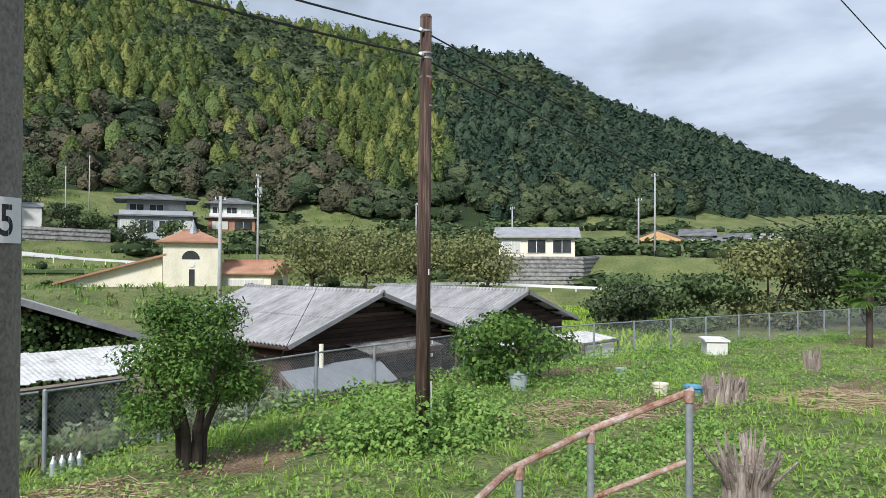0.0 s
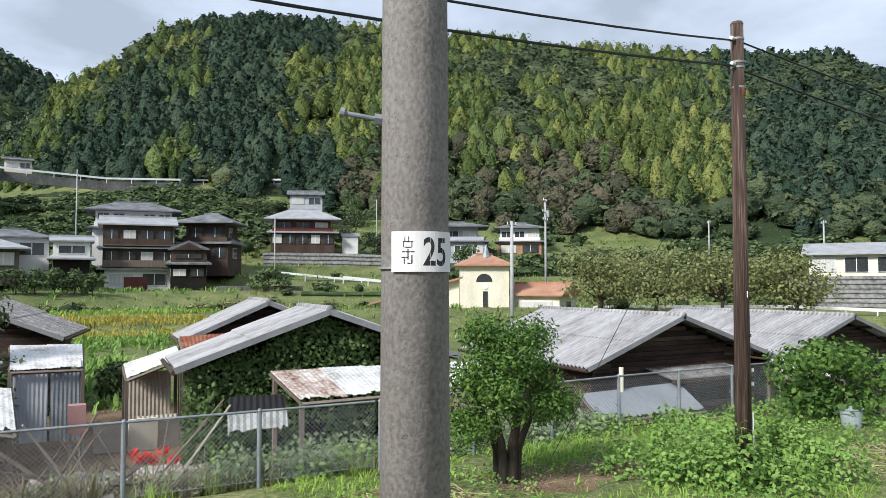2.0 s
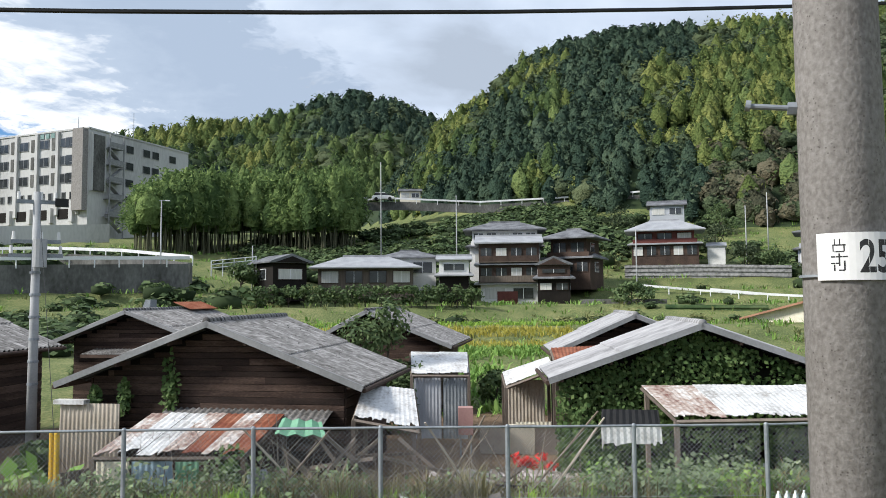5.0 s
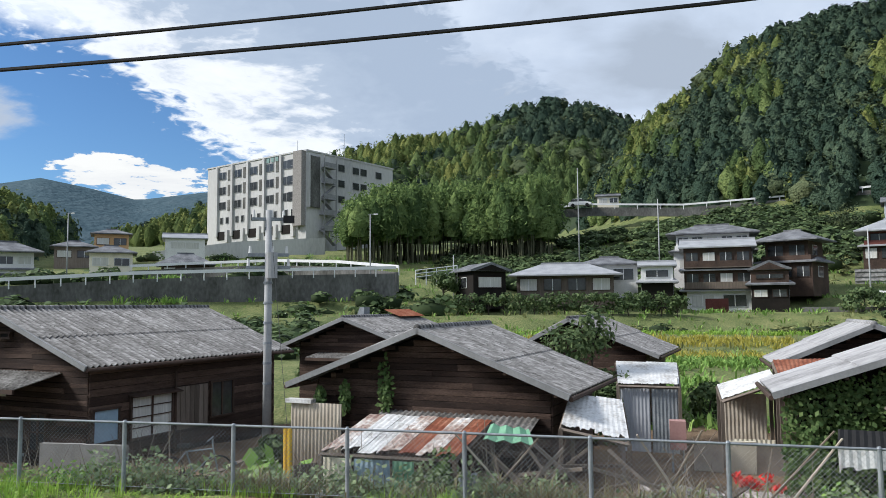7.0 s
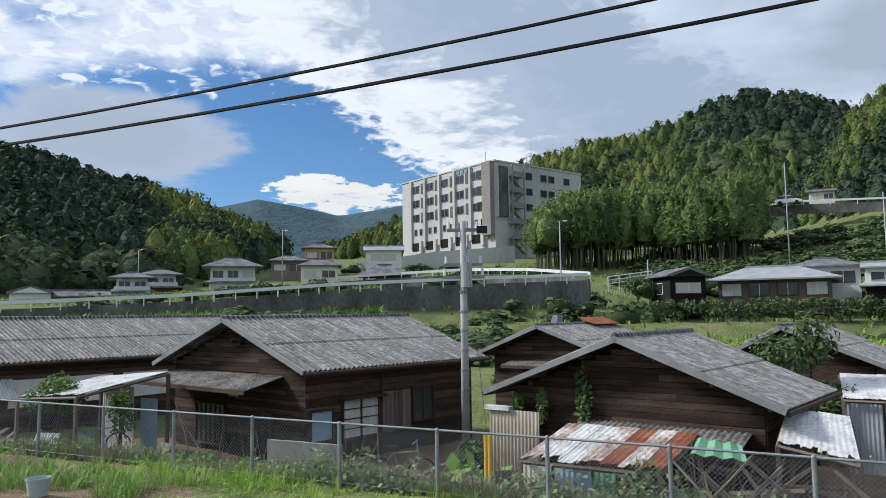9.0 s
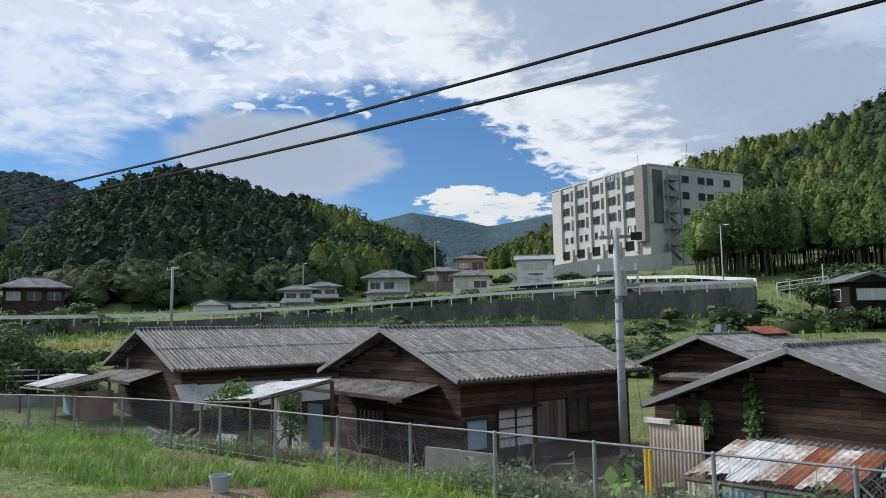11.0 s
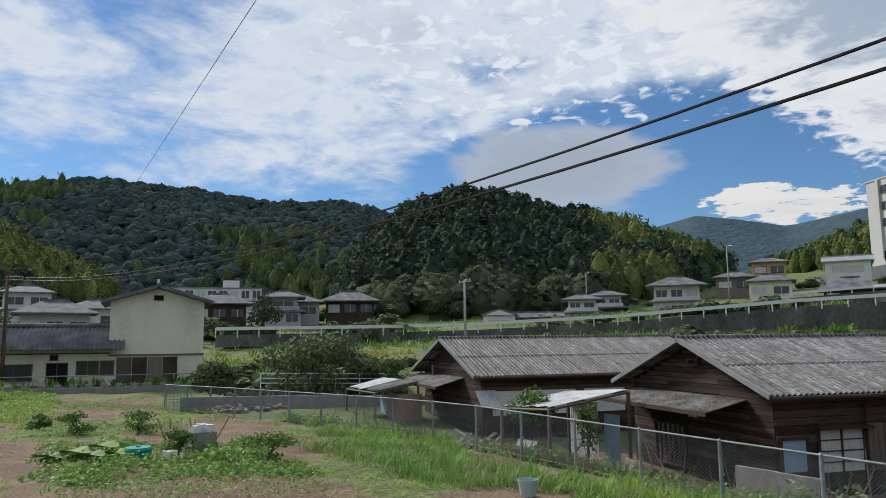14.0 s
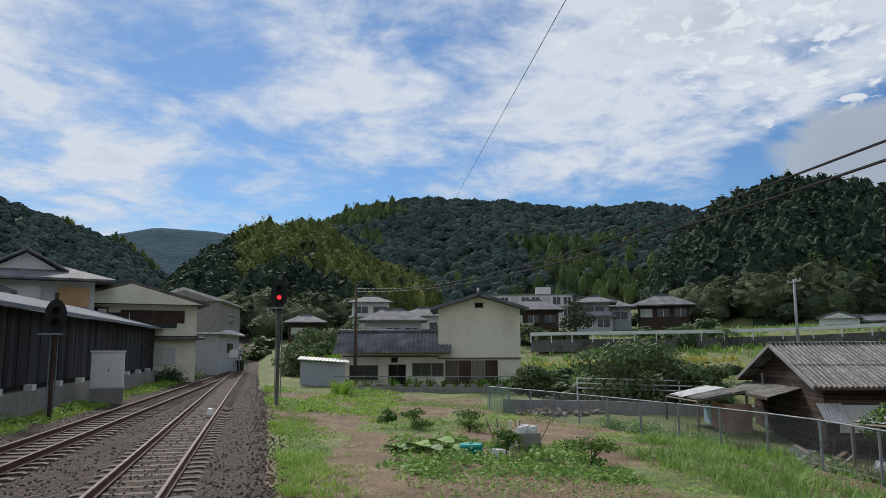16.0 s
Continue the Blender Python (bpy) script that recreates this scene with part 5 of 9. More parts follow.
tin_shed("white-sheeted shed with pale door", [(-15.4, 25.0, -0.55), (-15.4, 28.0, -0.6), (-13.8, 25.0, -0.75), (-13.8, 27.9, -0.8)], ["white_tin", "white_tin"], [((-13.9, 25.3), (-13.9, 26.5), -1.9, -0.85, "white_tin"), ((-13.9, 26.7), (-13.9, 27.7), -1.9, -0.88, "white_wall")], base=-1.9)
tin_shed("white low annex roof behind the barrack", [(-21.8, -9.2, 0.75), (-21.8, -7.2, 0.75), (-20.2, -9.4, 0.45), (-20.2, -7.4, 0.45)], ["white_tin"], [((-20.3, -9.2), (-20.3, -7.5), -1.7, 0.4, "dark")])

block = thing("block_wall", "pale concrete block screen wall in the yard", "wall")
for k in range(2):
    part("panel", Mesh().box((-13.4 - 0.05 * k, -12.35 + 1.02 * k, -1.05), (0.1, 1.0, 1.25), 6), "concrete", block)


# ---- fence ----
def fence_base(y):
    return float(np.interp(y, [-39, -20, -5, 10, 20, 40, 60], [-0.75, -0.62, -0.85, -0.88, -0.98, -1.0, -1.0]))


def link_panel(w, h, pitch=0.075, r=0.0022):
    """Diamond wire netting of width w and height h, in the local xz plane."""
    m = Mesh()
    tri = [(math.cos(a), math.sin(a)) for a in (0.5, 2.6, 4.7)]
    for sgn in (1, -1):
        c = -h
        while c < w:
            x0, x1 = max(0.0, c), min(w, c + h)
            if x1 > x0 + 0.01:
                za, zb = x0 - c, x1 - c
                if sgn < 0:
                    za, zb = h - za, h - zb
                o = len(m.v)
                for x, z in ((x0, za), (x1, zb)):
                    m.v += [(x + 0.7 * r * u * sgn, r * v * 1.0, z - 0.7 * r * u) for u, v in tri]
                m.f += [(o + k, o + (k + 1) % 3, o + 3 + (k + 1) % 3, o + 3 + k) for k in range(3)]
            c += pitch
    return m.data("netting", "wire")


net_me = link_panel(2.0, 1.1)
post_me = Mesh().tube((0, 0, -0.25), (0, 0, 1.2), 0.036, n=10).tube((0, 0, 1.2), (0, 0, 1.23), 0.04, 0.02, n=10).box((0, 0.05, 0.55), (0.07, 0.03, 0.05)).data("post", "galv")
rail_me = Mesh().tube((0, 0, 0), (2.0, 0, 0), 0.021, n=8).data("rail", "galv")
low_me = Mesh().tube((0, 0, 0), (2.0, 0, 0), 0.006, n=6).data("rail", "galv")
fence = thing("chain_link_fence", "long grey galvanised chain-link fence along the garden edge", "fence")
pts, acc = [], 0.0
yy = -39.0
path = []
while yy < 60:
    path.append((float(fence_x(yy)), yy))
    yy += 0.1
pts = [path[0]]
for p in path:
    if math.dist(p, pts[-1]) >= 2.0:
        pts.append(p)
shift = min(range(len(pts)), key=lambda k: abs(pts[k][1] + 0.45))
for k, (x, y) in enumerate(pts):
    part("post", post_me, None, fence).matrix_basis = pose(x, y, fence_base(y), 0, 0, 90)
    if k + 1 < len(pts):
        x2, y2 = pts[k + 1]
        z, z2 = fence_base(y), fence_base(y2)
        m = pose(x, y, 0, 0, -math.degrees(math.atan2(z2 - z, 2.0)), math.degrees(math.atan2(y2 - y, x2 - x)))
        for nm, me, dz in (("top_rail", rail_me, 1.19), ("bottom_rail", low_me, 0.09), ("netting", net_me, 0.08)):
            part(nm, me, None, fence).matrix_basis = Matrix.Translation((0, 0, z + dz)) @ m


# ---- poles and cables ----
def cable(label, a, b, sag, r, name="cable", n=40, skew=0.0):
    """A hanging cable; skew moves its lowest point towards the first end."""
    a, b = Vector(a), Vector(b)
    m = Mesh()
    q = [a.lerp(b, k / n) - Vector((0, 0, 4 * sag * (k / n) * (1 - k / n) * (1 + skew * (1 - 2 * k / n)))) for k in range(n + 1)]
    m.chain(q, [r] * (n + 1), 5)
    return solid(name, m, "black", label, "cable", "overhead cables")


CP = Vector((-2.40, 0.78, 0))
cp = thing("concrete_pole", "weathered grey concrete utility pole with white number plate", "utility pole", at=(CP.x, CP.y, 0))
part("shaft", Mesh().tube((0, 0, -0.6), (0, 0, 9.0), 0.124, 0.09, 40), "concrete", cp, smooth=True)
face = math.degrees(math.atan2(-0.55 - CP.y, 0.12 - CP.x))


def arc_plate(r, half, z0, z1, n=14, thick=0.004):
    m = Mesh()
    p = []
    for rr in (r, r + thick):
        for k in range(n + 1):
            a = radians(-half + 2 * half * k / n)
            p += [(rr * math.cos(a), rr * math.sin(a), z0), (rr * math.cos(a), rr * math.sin(a), z1)]
    o = 2 * (n + 1)
    f = []
    for k in range(n):
        j = 2 * k
        f += [(o + j, o + j + 2, o + j + 3, o + j + 1), (j, j + 1, j + 3, j + 2), (j, j + 2, o + j + 2, o + j), (j + 1, o + j + 1, o + j + 3, j + 3)]
    return m.add(p, f)


PZ0, PZ1, PR = 2.420, 2.550, 0.119
plate = part("number_plate", arc_plate(PR, 54, PZ0, PZ1), "plate_white", cp, "white enamel number plate")
plate.matrix_basis = pose(0, 0, 0, 0, 0, face + 18)


def bend(me, r, width_shift):
    """Lays a flat outline (x across, y up) round the pole."""
    bm = bmesh.new()
    bm.from_mesh(me)
    for k in range(-30, 31):
        bmesh.ops.bisect_plane(bm, geom=bm.verts[:] + bm.edges[:] + bm.faces[:], plane_co=(0.006 * k, 0, 0), plane_no=(1, 0, 0))
    bm.to_mesh(me)
    bm.free()
    for v in me.vertices:
        a = (v.co.x + width_shift) / r
        v.co = (math.cos(a) * (r + 0.003 + v.co.z), math.sin(a) * (r + 0.003 + v.co.z), v.co.y)
    me.update()


def text_mesh(body, size, extrude=0.001):
    cu = bpy.data.curves.new("text", "FONT")
    cu.body, cu.size, cu.extrude, cu.align_x = body, size, extrude, "CENTER"
    cu.offset = 0.0022
    ob = bpy.data.objects.new("text", cu)
    scene.collection.objects.link(ob)
    me = bpy.data.meshes.new_from_object(ob.evaluated_get(bpy.context.evaluated_depsgraph_get()))
    bpy.data.objects.remove(ob)
    return me


tm = text_mesh("25", 0.125)
for v in tm.vertices:
    v.co.x *= 0.72
bend(tm, PR, 0.036)
tm.materials.clear()
tm.materials.append(M["ink"])
num = part("number", tm, None, plate)
num.location.z = PZ0 + 0.022
gl = Mesh()
for u, v, su, sv in ((-0.01, 0.086, 0.003, 0.018), (0.002, 0.086, 0.003, 0.018), (0, 0.078, 0.032, 0.004), (0.012, 0.070, 0.003, 0.02), (-0.014, 0.068, 0.003, 0.016), (0, 0.060, 0.022, 0.004), (0, 0.046, 0.040, 0.004), (0.0, 0.038, 0.004, 0.034), (-0.010, 0.028, 0.022, 0.004), (0.012, 0.022, 0.004, 0.026), (-0.012, 0.016, 0.004, 0.018), (0.005, 0.009, 0.014, 0.004)):
    gl.box((u, v, 0), (su, sv, 0.002))
gm = gl.data("character", "ink")
bend(gm, PR, -0.055)
ch = part("character", gm, None, plate, "worn black character strokes")
ch.location.z = PZ0 + 0.018
bolt = Mesh()
a = radians(face - 83)
bd = Vector((math.cos(a), math.sin(a), 0))
bolt.tube(bd * 0.11 + Vector((0, 0, 2.93)), bd * 0.24 + Vector((0, 0, 2.95)), 0.0085, n=10).tube(bd * 0.235 + Vector((0, 0, 2.95)), bd * 0.25 + Vector((0, 0, 2.953)), 0.017, n=12).tube(bd * 0.11 + Vector((0, 0, 2.93)), bd * 0.135 + Vector((0, 0, 2.932)), 0.02, n=6)
part("step_bolt", bolt, "galv", cp, "protruding steel step bolt")
part("strap", Mesh().tube((0, 0, 2.43), (0, 0, 2.437), 0.1225, n=32), "galv", cp)

WP = Vector((-7.6, 8.67, 0))
wp = thing("wooden_pole", "old creosoted wooden utility pole with peeling surface", "utility pole", at=(WP.x, WP.y, 0))
part("shaft", Mesh().tube((0.05, -0.1, -1.4), (0, 0, 6.22), 0.125, 0.09, 20), "old_wood", wp, smooth=True)
part("cap", Mesh().tube((0, 0, 6.22), (0, 0, 6.26), 0.095, 0.08, 16), "plank_grey", wp)
for z, r in ((5.98, 0.1), (5.63, 0.106), (5.55, 0.105), (5.25, 0.107), (4.8, 0.11), (0.35, 0.126), (-0.2, 0.128)):
    part("band", Mesh().tube((0.0, 0, z), (0, 0, z + 0.03), r, n=20), "galv" if z > 1 else "wire", wp)
part("red_band", Mesh().tube((0, 0, 5.14), (0, 0, 5.26), 0.105, n=20), "rust", wp)
for z in (5.98, 5.6):
    for s_ in (-1, 1):
        part("insulator", Mesh().tube((s_ * 0.03, s_ * -0.11, z), (s_ * 0.05, s_ * -0.19, z), 0.03, n=8), "plate_white", wp)
part("tag", Mesh().box((0.1, -0.08, 2.2), (0.02, 0.10, 0.09), -48), "plate_white", wp)
part("conduit", Mesh().tube((0.13, 0.02, -1.1), (0.12, 0.02, 0.5), 0.018, n=8), "plate_white", wp)
for z in (1.6, 1.1, 0.9):
    part("clip", Mesh().box((0.1, 0.06, z), (0.03, 0.03, 0.05)), "plate_white", wp)

HP = Vector((3.6, -48.6, 0))
cable("thick black overhead cable", (WP.x, WP.y, 5.98), (HP.x, HP.y, 6.3), 1.79, 0.015, skew=0.37)
cable("thick black overhead cable hung lower", (WP.x, WP.y, 5.60), (HP.x, HP.y, 6.1), 1.617, 0.017, skew=0.405)
cable("black overhead cable running to the distance", (WP.x, WP.y, 5.98), (-9.2, 62, 4.2), 0.9, 0.014)
cable("black overhead cable running to the distance", (WP.x, WP.y, 5.55), (-9.2, 62, 3.9), 1.0, 0.016)
cable("thin guy wire stayed to the ground", (WP.x, WP.y, 5.2), (-9.1, 5.9, -0.8), 0.0, 0.005, "guy_wire", 2)
cable("thin line wire crossing overhead", (-2.45, 10.0, 6.2), (-3.35, -75, 15.5), 0.0, 0.009)
cable("thin line wire overhead", (-2.4, 0.78, 5.86), (-0.1, 30, 3.6), 0.0, 0.007)


def utility_pole(label, x, y, top, r=0.14, arms=((-0.6, 1.6),), base=None, mat="pole_grey", rz=0.0, gear=True, at_z=None):
    z0 = gz(x, y) - 0.3 if base is None else base
    e = thing("utility_pole", label, "utility pole", "concrete utility poles", at=(x, y, 0), rz=rz)
    part("shaft", Mesh().tube((0, 0, z0), (0, 0, top), r, r * 0.66, 14), mat, e, smooth=True)
    for dz, w in arms:
        part("crossarm", Mesh().box((0, 0, top + dz), (0.09, w, 0.09)), "galv", e)
        for k in (-0.45, 0.1, 0.45):
            part("insulator", Mesh().tube((0, k * w, top + dz + 0.05), (0, k * w, top + dz + 0.25), 0.045, 0.03, 8), "plate_white", e)
    if gear:
        part("transformer_box", Mesh().tube((0.25, 0.1, top - 1.9), (0.25, 0.1, top - 1.2), 0.16, n=12), "pole_grey", e)
    return e


def lamp_pole(label, x, y, top, r=0.09, base=None, mat="pole_grey", head=True):
    e = thing("lamp_pole", label, "pole", "slim grey poles", at=(x, y, 0))
    part("shaft", Mesh().tube((0, 0, gz(x, y) - 0.3 if base is None else base), (0, 0, top), r, r * 0.6, 10), mat, e, smooth=True)
    if head:
        part("arm", Mesh().box((0.0, 0.25, top), (0.07, 0.9, 0.06)), "galv", e)
        part("head", Mesh().box((0.0, 0.6, top - 0.02), (0.16, 0.4, 0.1)), "plate_white", e)
    return e


p2 = utility_pole("grey steel utility pole with equipment and crossarms beside the barracks", -18.6, -10.4, 5.1, 0.13, ((-0.25, 0.9), (-1.25, 1.1), (-1.6, 1.2)), base=-1.9, rz=25)
part("switch_box", Mesh().box((0.0, 0.55, 4.85), (0.18, 0.3, 0.2)), "black", p2)
for k in range(6):
    part("clamp", Mesh().tube((0, 0, 0.3 + 0.55 * k), (0, 0, 0.36 + 0.55 * k), 0.125, n=12), "galv", p2)
g2 = thing("guy_guard", "yellow plastic guy-wire guards", "guard", at=(-13.55, -7.25, -1.7))
for k in (0, 1):
    part("guard", Mesh().tube((0.1 * k, 0.14 * k, 0.0), (0.02 + 0.1 * k, 0.14 * k, 1.75), 0.045, n=10), "yellow", g2)
cable("steel guy wire of the steel pole", (-13.5, -7.2, 0.0), (-18.55, -10.3, 4.6), 0.0, 0.006, "guy_wire", 2)
lamp_pole("slim grey pole by the field", -70.5, -26.9, 11.9)
lamp_pole("tall slim pole beside the road", -67, -61, 13.0)
utility_pole("concrete utility pole by the valley road", -33, -62, 8.2, arms=((-0.2, 2.2),), gear=False)
for x, y, t_, h in ((-47.0, -88.0, 10.6, True), (-66, -86, 12.0, True), (-88, 2.0, 14.6, False), (-95, 40, 14.0, False), (-82, 22, 10.0, False), (-100, -8, 21.0, False), (-78, -20, 8.0, False), (-104, 47, 17, False)):
    lamp_pole("slim pole on the valley slope", x, y, t_, head=h)
utility_pole("steel utility pole among the houses", -43.5, 28.5, 6.7, 0.16, ((-0.3, 0.8),), gear=False)
utility_pole("utility pole with crossarms in front of the houses", -62, 45, 11.0, 0.14, ((-0.2, 1.6), (-1.4, 2.2), (-2.2, 2.0)), rz=40)
for x, y, top in ((-70, 78, 10.6), (-52, 76, 9.2), (-36.5, 79, 9.7), (-33, 75.5, 12.0)):
    utility_pole("distant utility pole below the wood", x, y, top, 0.12, ((-0.3, 1.2),), gear=False, rz=60)
hp = utility_pole("brown wooden utility pole beside the white house", HP.x, HP.y, 6.4, 0.12, (), mat="old_wood", gear=False)


# ---- railway ----
def curve_x(y):
    """Sideways bend of the line beyond the points."""
    d = np.clip(-78 - y, 0, None)
    return 0.010 * d ** 2 - 0.00012 * d ** 3


def near_x(y):
    return track_x(y) + curve_x(y) * 0.25


def far_x(y):
    t = np.clip((-y - 8) / 76, 0, 1)
    return near_x(y) + 3.75 * (1 - t) ** 1.0 * np.where(y > -84, 1, 0)


RAIL_Z = 0.2


def rails(label, fx, y0, y1):
    e = thing("railway_track", label, "railway track", "railway tracks", kind="structure")
    ys_ = np.arange(y0, y1, 2.0)
    for s_ in (-1, 1):
        body, head = Mesh(), Mesh()
        for a, b in zip(ys_, ys_[1:]):
            p = Vector((float(fx(a)) + s_ * 0.565, a, 0))
            q = Vector((float(fx(b)) + s_ * 0.565, b, 0))
            n = Vector(((q - p).y, -(q - p).x, 0)).normalized()
            for m, prof in ((body, ((-0.065, 0.04), (0.065, 0.04), (0.065, 0.06), (0.012, 0.08), (0.012, 0.15), (0.032, 0.16), (0.032, 0.19), (-0.032, 0.19), (-0.032, 0.16), (-0.012, 0.15), (-0.012, 0.08), (-0.065, 0.06))), (head, ((-0.03, 0.189), (0.03, 0.189), (0.028, 0.203), (-0.028, 0.203)))):
                k = len(prof)
                pp = [p + n * u + Vector((0, 0, v)) for u, v in prof] + [q + n * u + Vector((0, 0, v)) for u, v in prof]
                m.add(pp, [(i, (i + 1) % k, k + (i + 1) % k, k + i) for i in range(k)])
        part("rail", body, "steel", e)
        part("rail_head", head, "rail_top", e)
    return e


t1 = rails("rusty single railway track on concrete sleepers in ballast", near_x, -190.0, 40.0)
t2 = rails("second railway track joining at the points", far_x, -84.0, 40.0)
sl = Mesh().prism([(-1.0, -0.05), (1.0, -0.05), (1.0, 0.05), (0.9, 0.075), (0.3, 0.045), (-0.3, 0.045), (-0.9, 0.075), (-1.0, 0.05)], "y", -0.1, 0.1).data("sleeper", "sleeper")
for e, fx in ((t1, near_x), (t2, far_x)):
    y = -10.0
    while y > (-100 if e is t1 else -70):
        d = math.degrees(math.atan2(float(fx(y - 1) - fx(y + 1)), 2))
        part("sleeper", sl, None, e).matrix_basis = pose(float(fx(y)), y + random.uniform(-0.03, 0.03), -0.042 if e is t1 else -0.02, 0, 0, d + random.uniform(-1, 1))
        y -= 0.62
# loose ballast stones
rng = np.random.default_rng(5)
n = 6500
by = -9 - 62 * rng.uniform(0, 1, n) ** 1.9
bx = track_x(by) + np.where(rng.uniform(0, 1, n) < 0.3, rng.normal(-2.35, 0.28, n), rng.uniform(-2.3, 6.6, n))
v, f = scatter([uv_blob(4, 2, np.random.default_rng(k), 0.3) for k in range(6)], bx, by, np.full(n, 0.012), rng.uniform(0.014, 0.032, n), rng.uniform(0.02, 0.042, n), rng)
solid("ballast_stones", fast_mesh("ballast_stones", v, f, "stone_chip"), None, "loose brown-grey crushed ballast stones between the rails", "ballast", kind="stuff")


def signal(label, x, y, top, lit, rz):
    e = thing("railway_signal", label, "signal", "railway colour-light signals", at=(x, y, gz(x, y)), rz=rz)
    h = top - gz(x, y)
    part("post", Mesh().tube((0, 0, -0.2), (0, 0, h), 0.075, n=14), "house_wood" if not lit else "retaining", e)
    part("backplate", Mesh().prism([(0.36 * math.cos(a), h - 0.85 + (0.62 if math.sin(a) > 0 else 0.62) * math.sin(a)) for a in np.linspace(0, 2 * math.pi, 24, endpoint=False)], "x", 0.12, 0.15), "black", e)
    for k, dz in enumerate((-0.6, -1.0)):
        hood = Mesh()
        hood.tube((0.15, 0, h + dz), (0.42, 0, h + dz - 0.02), 0.12, 0.115, 14, caps=False)
        part("hood", hood, "black", e)
        lens = part("lens", Mesh().tube((0.15, 0, h + dz), (0.19, 0, h + dz), 0.085, n=14), "red_glow" if lit and k == 1 else "black", e)
    part("ladder_rail", Mesh().tube((-0.25, 0.12, 0.2), (-0.2, 0.12, h - 0.3), 0.02, n=6).tube((-0.25, -0.12, 0.2), (-0.2, -0.12, h - 0.3), 0.02, n=6), "galv", e)
    part("bracket", Mesh().box((0.0, -0.15, h - 1.45), (0.5, 0.8, 0.05)), "galv", e)
    return e


rg = bpy.data.materials.new("red_glow")
rg.use_nodes = True
rg.node_tree.nodes["Principled BSDF"].inputs["Emission Color"].default_value = (1, 0.02, 0.03, 1)
rg.node_tree.nodes["Principled BSDF"].inputs["Emission Strength"].default_value = 3.0
rg.node_tree.nodes["Principled BSDF"].inputs["Base Color"].default_value = (0.3, 0.01, 0.01, 1)
M["red_glow"] = rg
signal("railway signal showing a red light on a brown post", 5.75, -32.6, 5.6, True, 96)
signal("unlit railway signal with black round backplate", 12.6, -27.2, 4.4, False, 115)

cab = thing("relay_cabinet", "white metal trackside relay cabinet on plinth", "cabinet", at=(13.6, -34.5, 0.55), rz=108)
part("body", Mesh().box((0, 0, 0.95), (0.5, 1.35, 1.6)), "white_wall", cab)
part("roof", Mesh().box((0, 0, 1.78), (0.6, 1.45, 0.06)), "white_wall", cab)
part("plinth", Mesh().box((0, 0, -0.25), (0.5, 1.36, 0.8)), "concrete", cab)
for k in (-1, 1):
    part("door", Mesh().box((0.26, k * 0.335, 0.95), (0.02, 0.64, 1.5)), "plate_white", cab)
part("handle", Mesh().box((0.28, 0.05, 0.95), (0.03, 0.03, 0.15)), "black", cab)


# ---- houses of the valley ----
def hip_roof(w, d, z, h, over, ridge):
    """A roof with eaves all round. ridge: length of the ridge along y; a gable where it equals the eave length."""
    a, b = d / 2 + over, w / 2 + over
    r = min(ridge, 2 * b) / 2
    t = 0.14
    p = [(-a, -b, z), (a, -b, z), (a, b, z), (-a, b, z), (-a, -b, z + t), (a, -b, z + t), (a, b, z + t), (-a, b, z + t), (0, -r, z + h), (0, r, z + h)]
    return Mesh().add(p, [(3, 2, 1, 0), (0, 1, 5, 4), (1, 2, 6, 5), (2, 3, 7, 6), (3, 0, 4, 7), (5, 6, 9, 8), (7, 4, 8, 9), (4, 5, 8), (6, 7, 9)])


def turn_mesh(m):
    m.v = [(y, -x, z) for x, y, z in m.v]
    return m


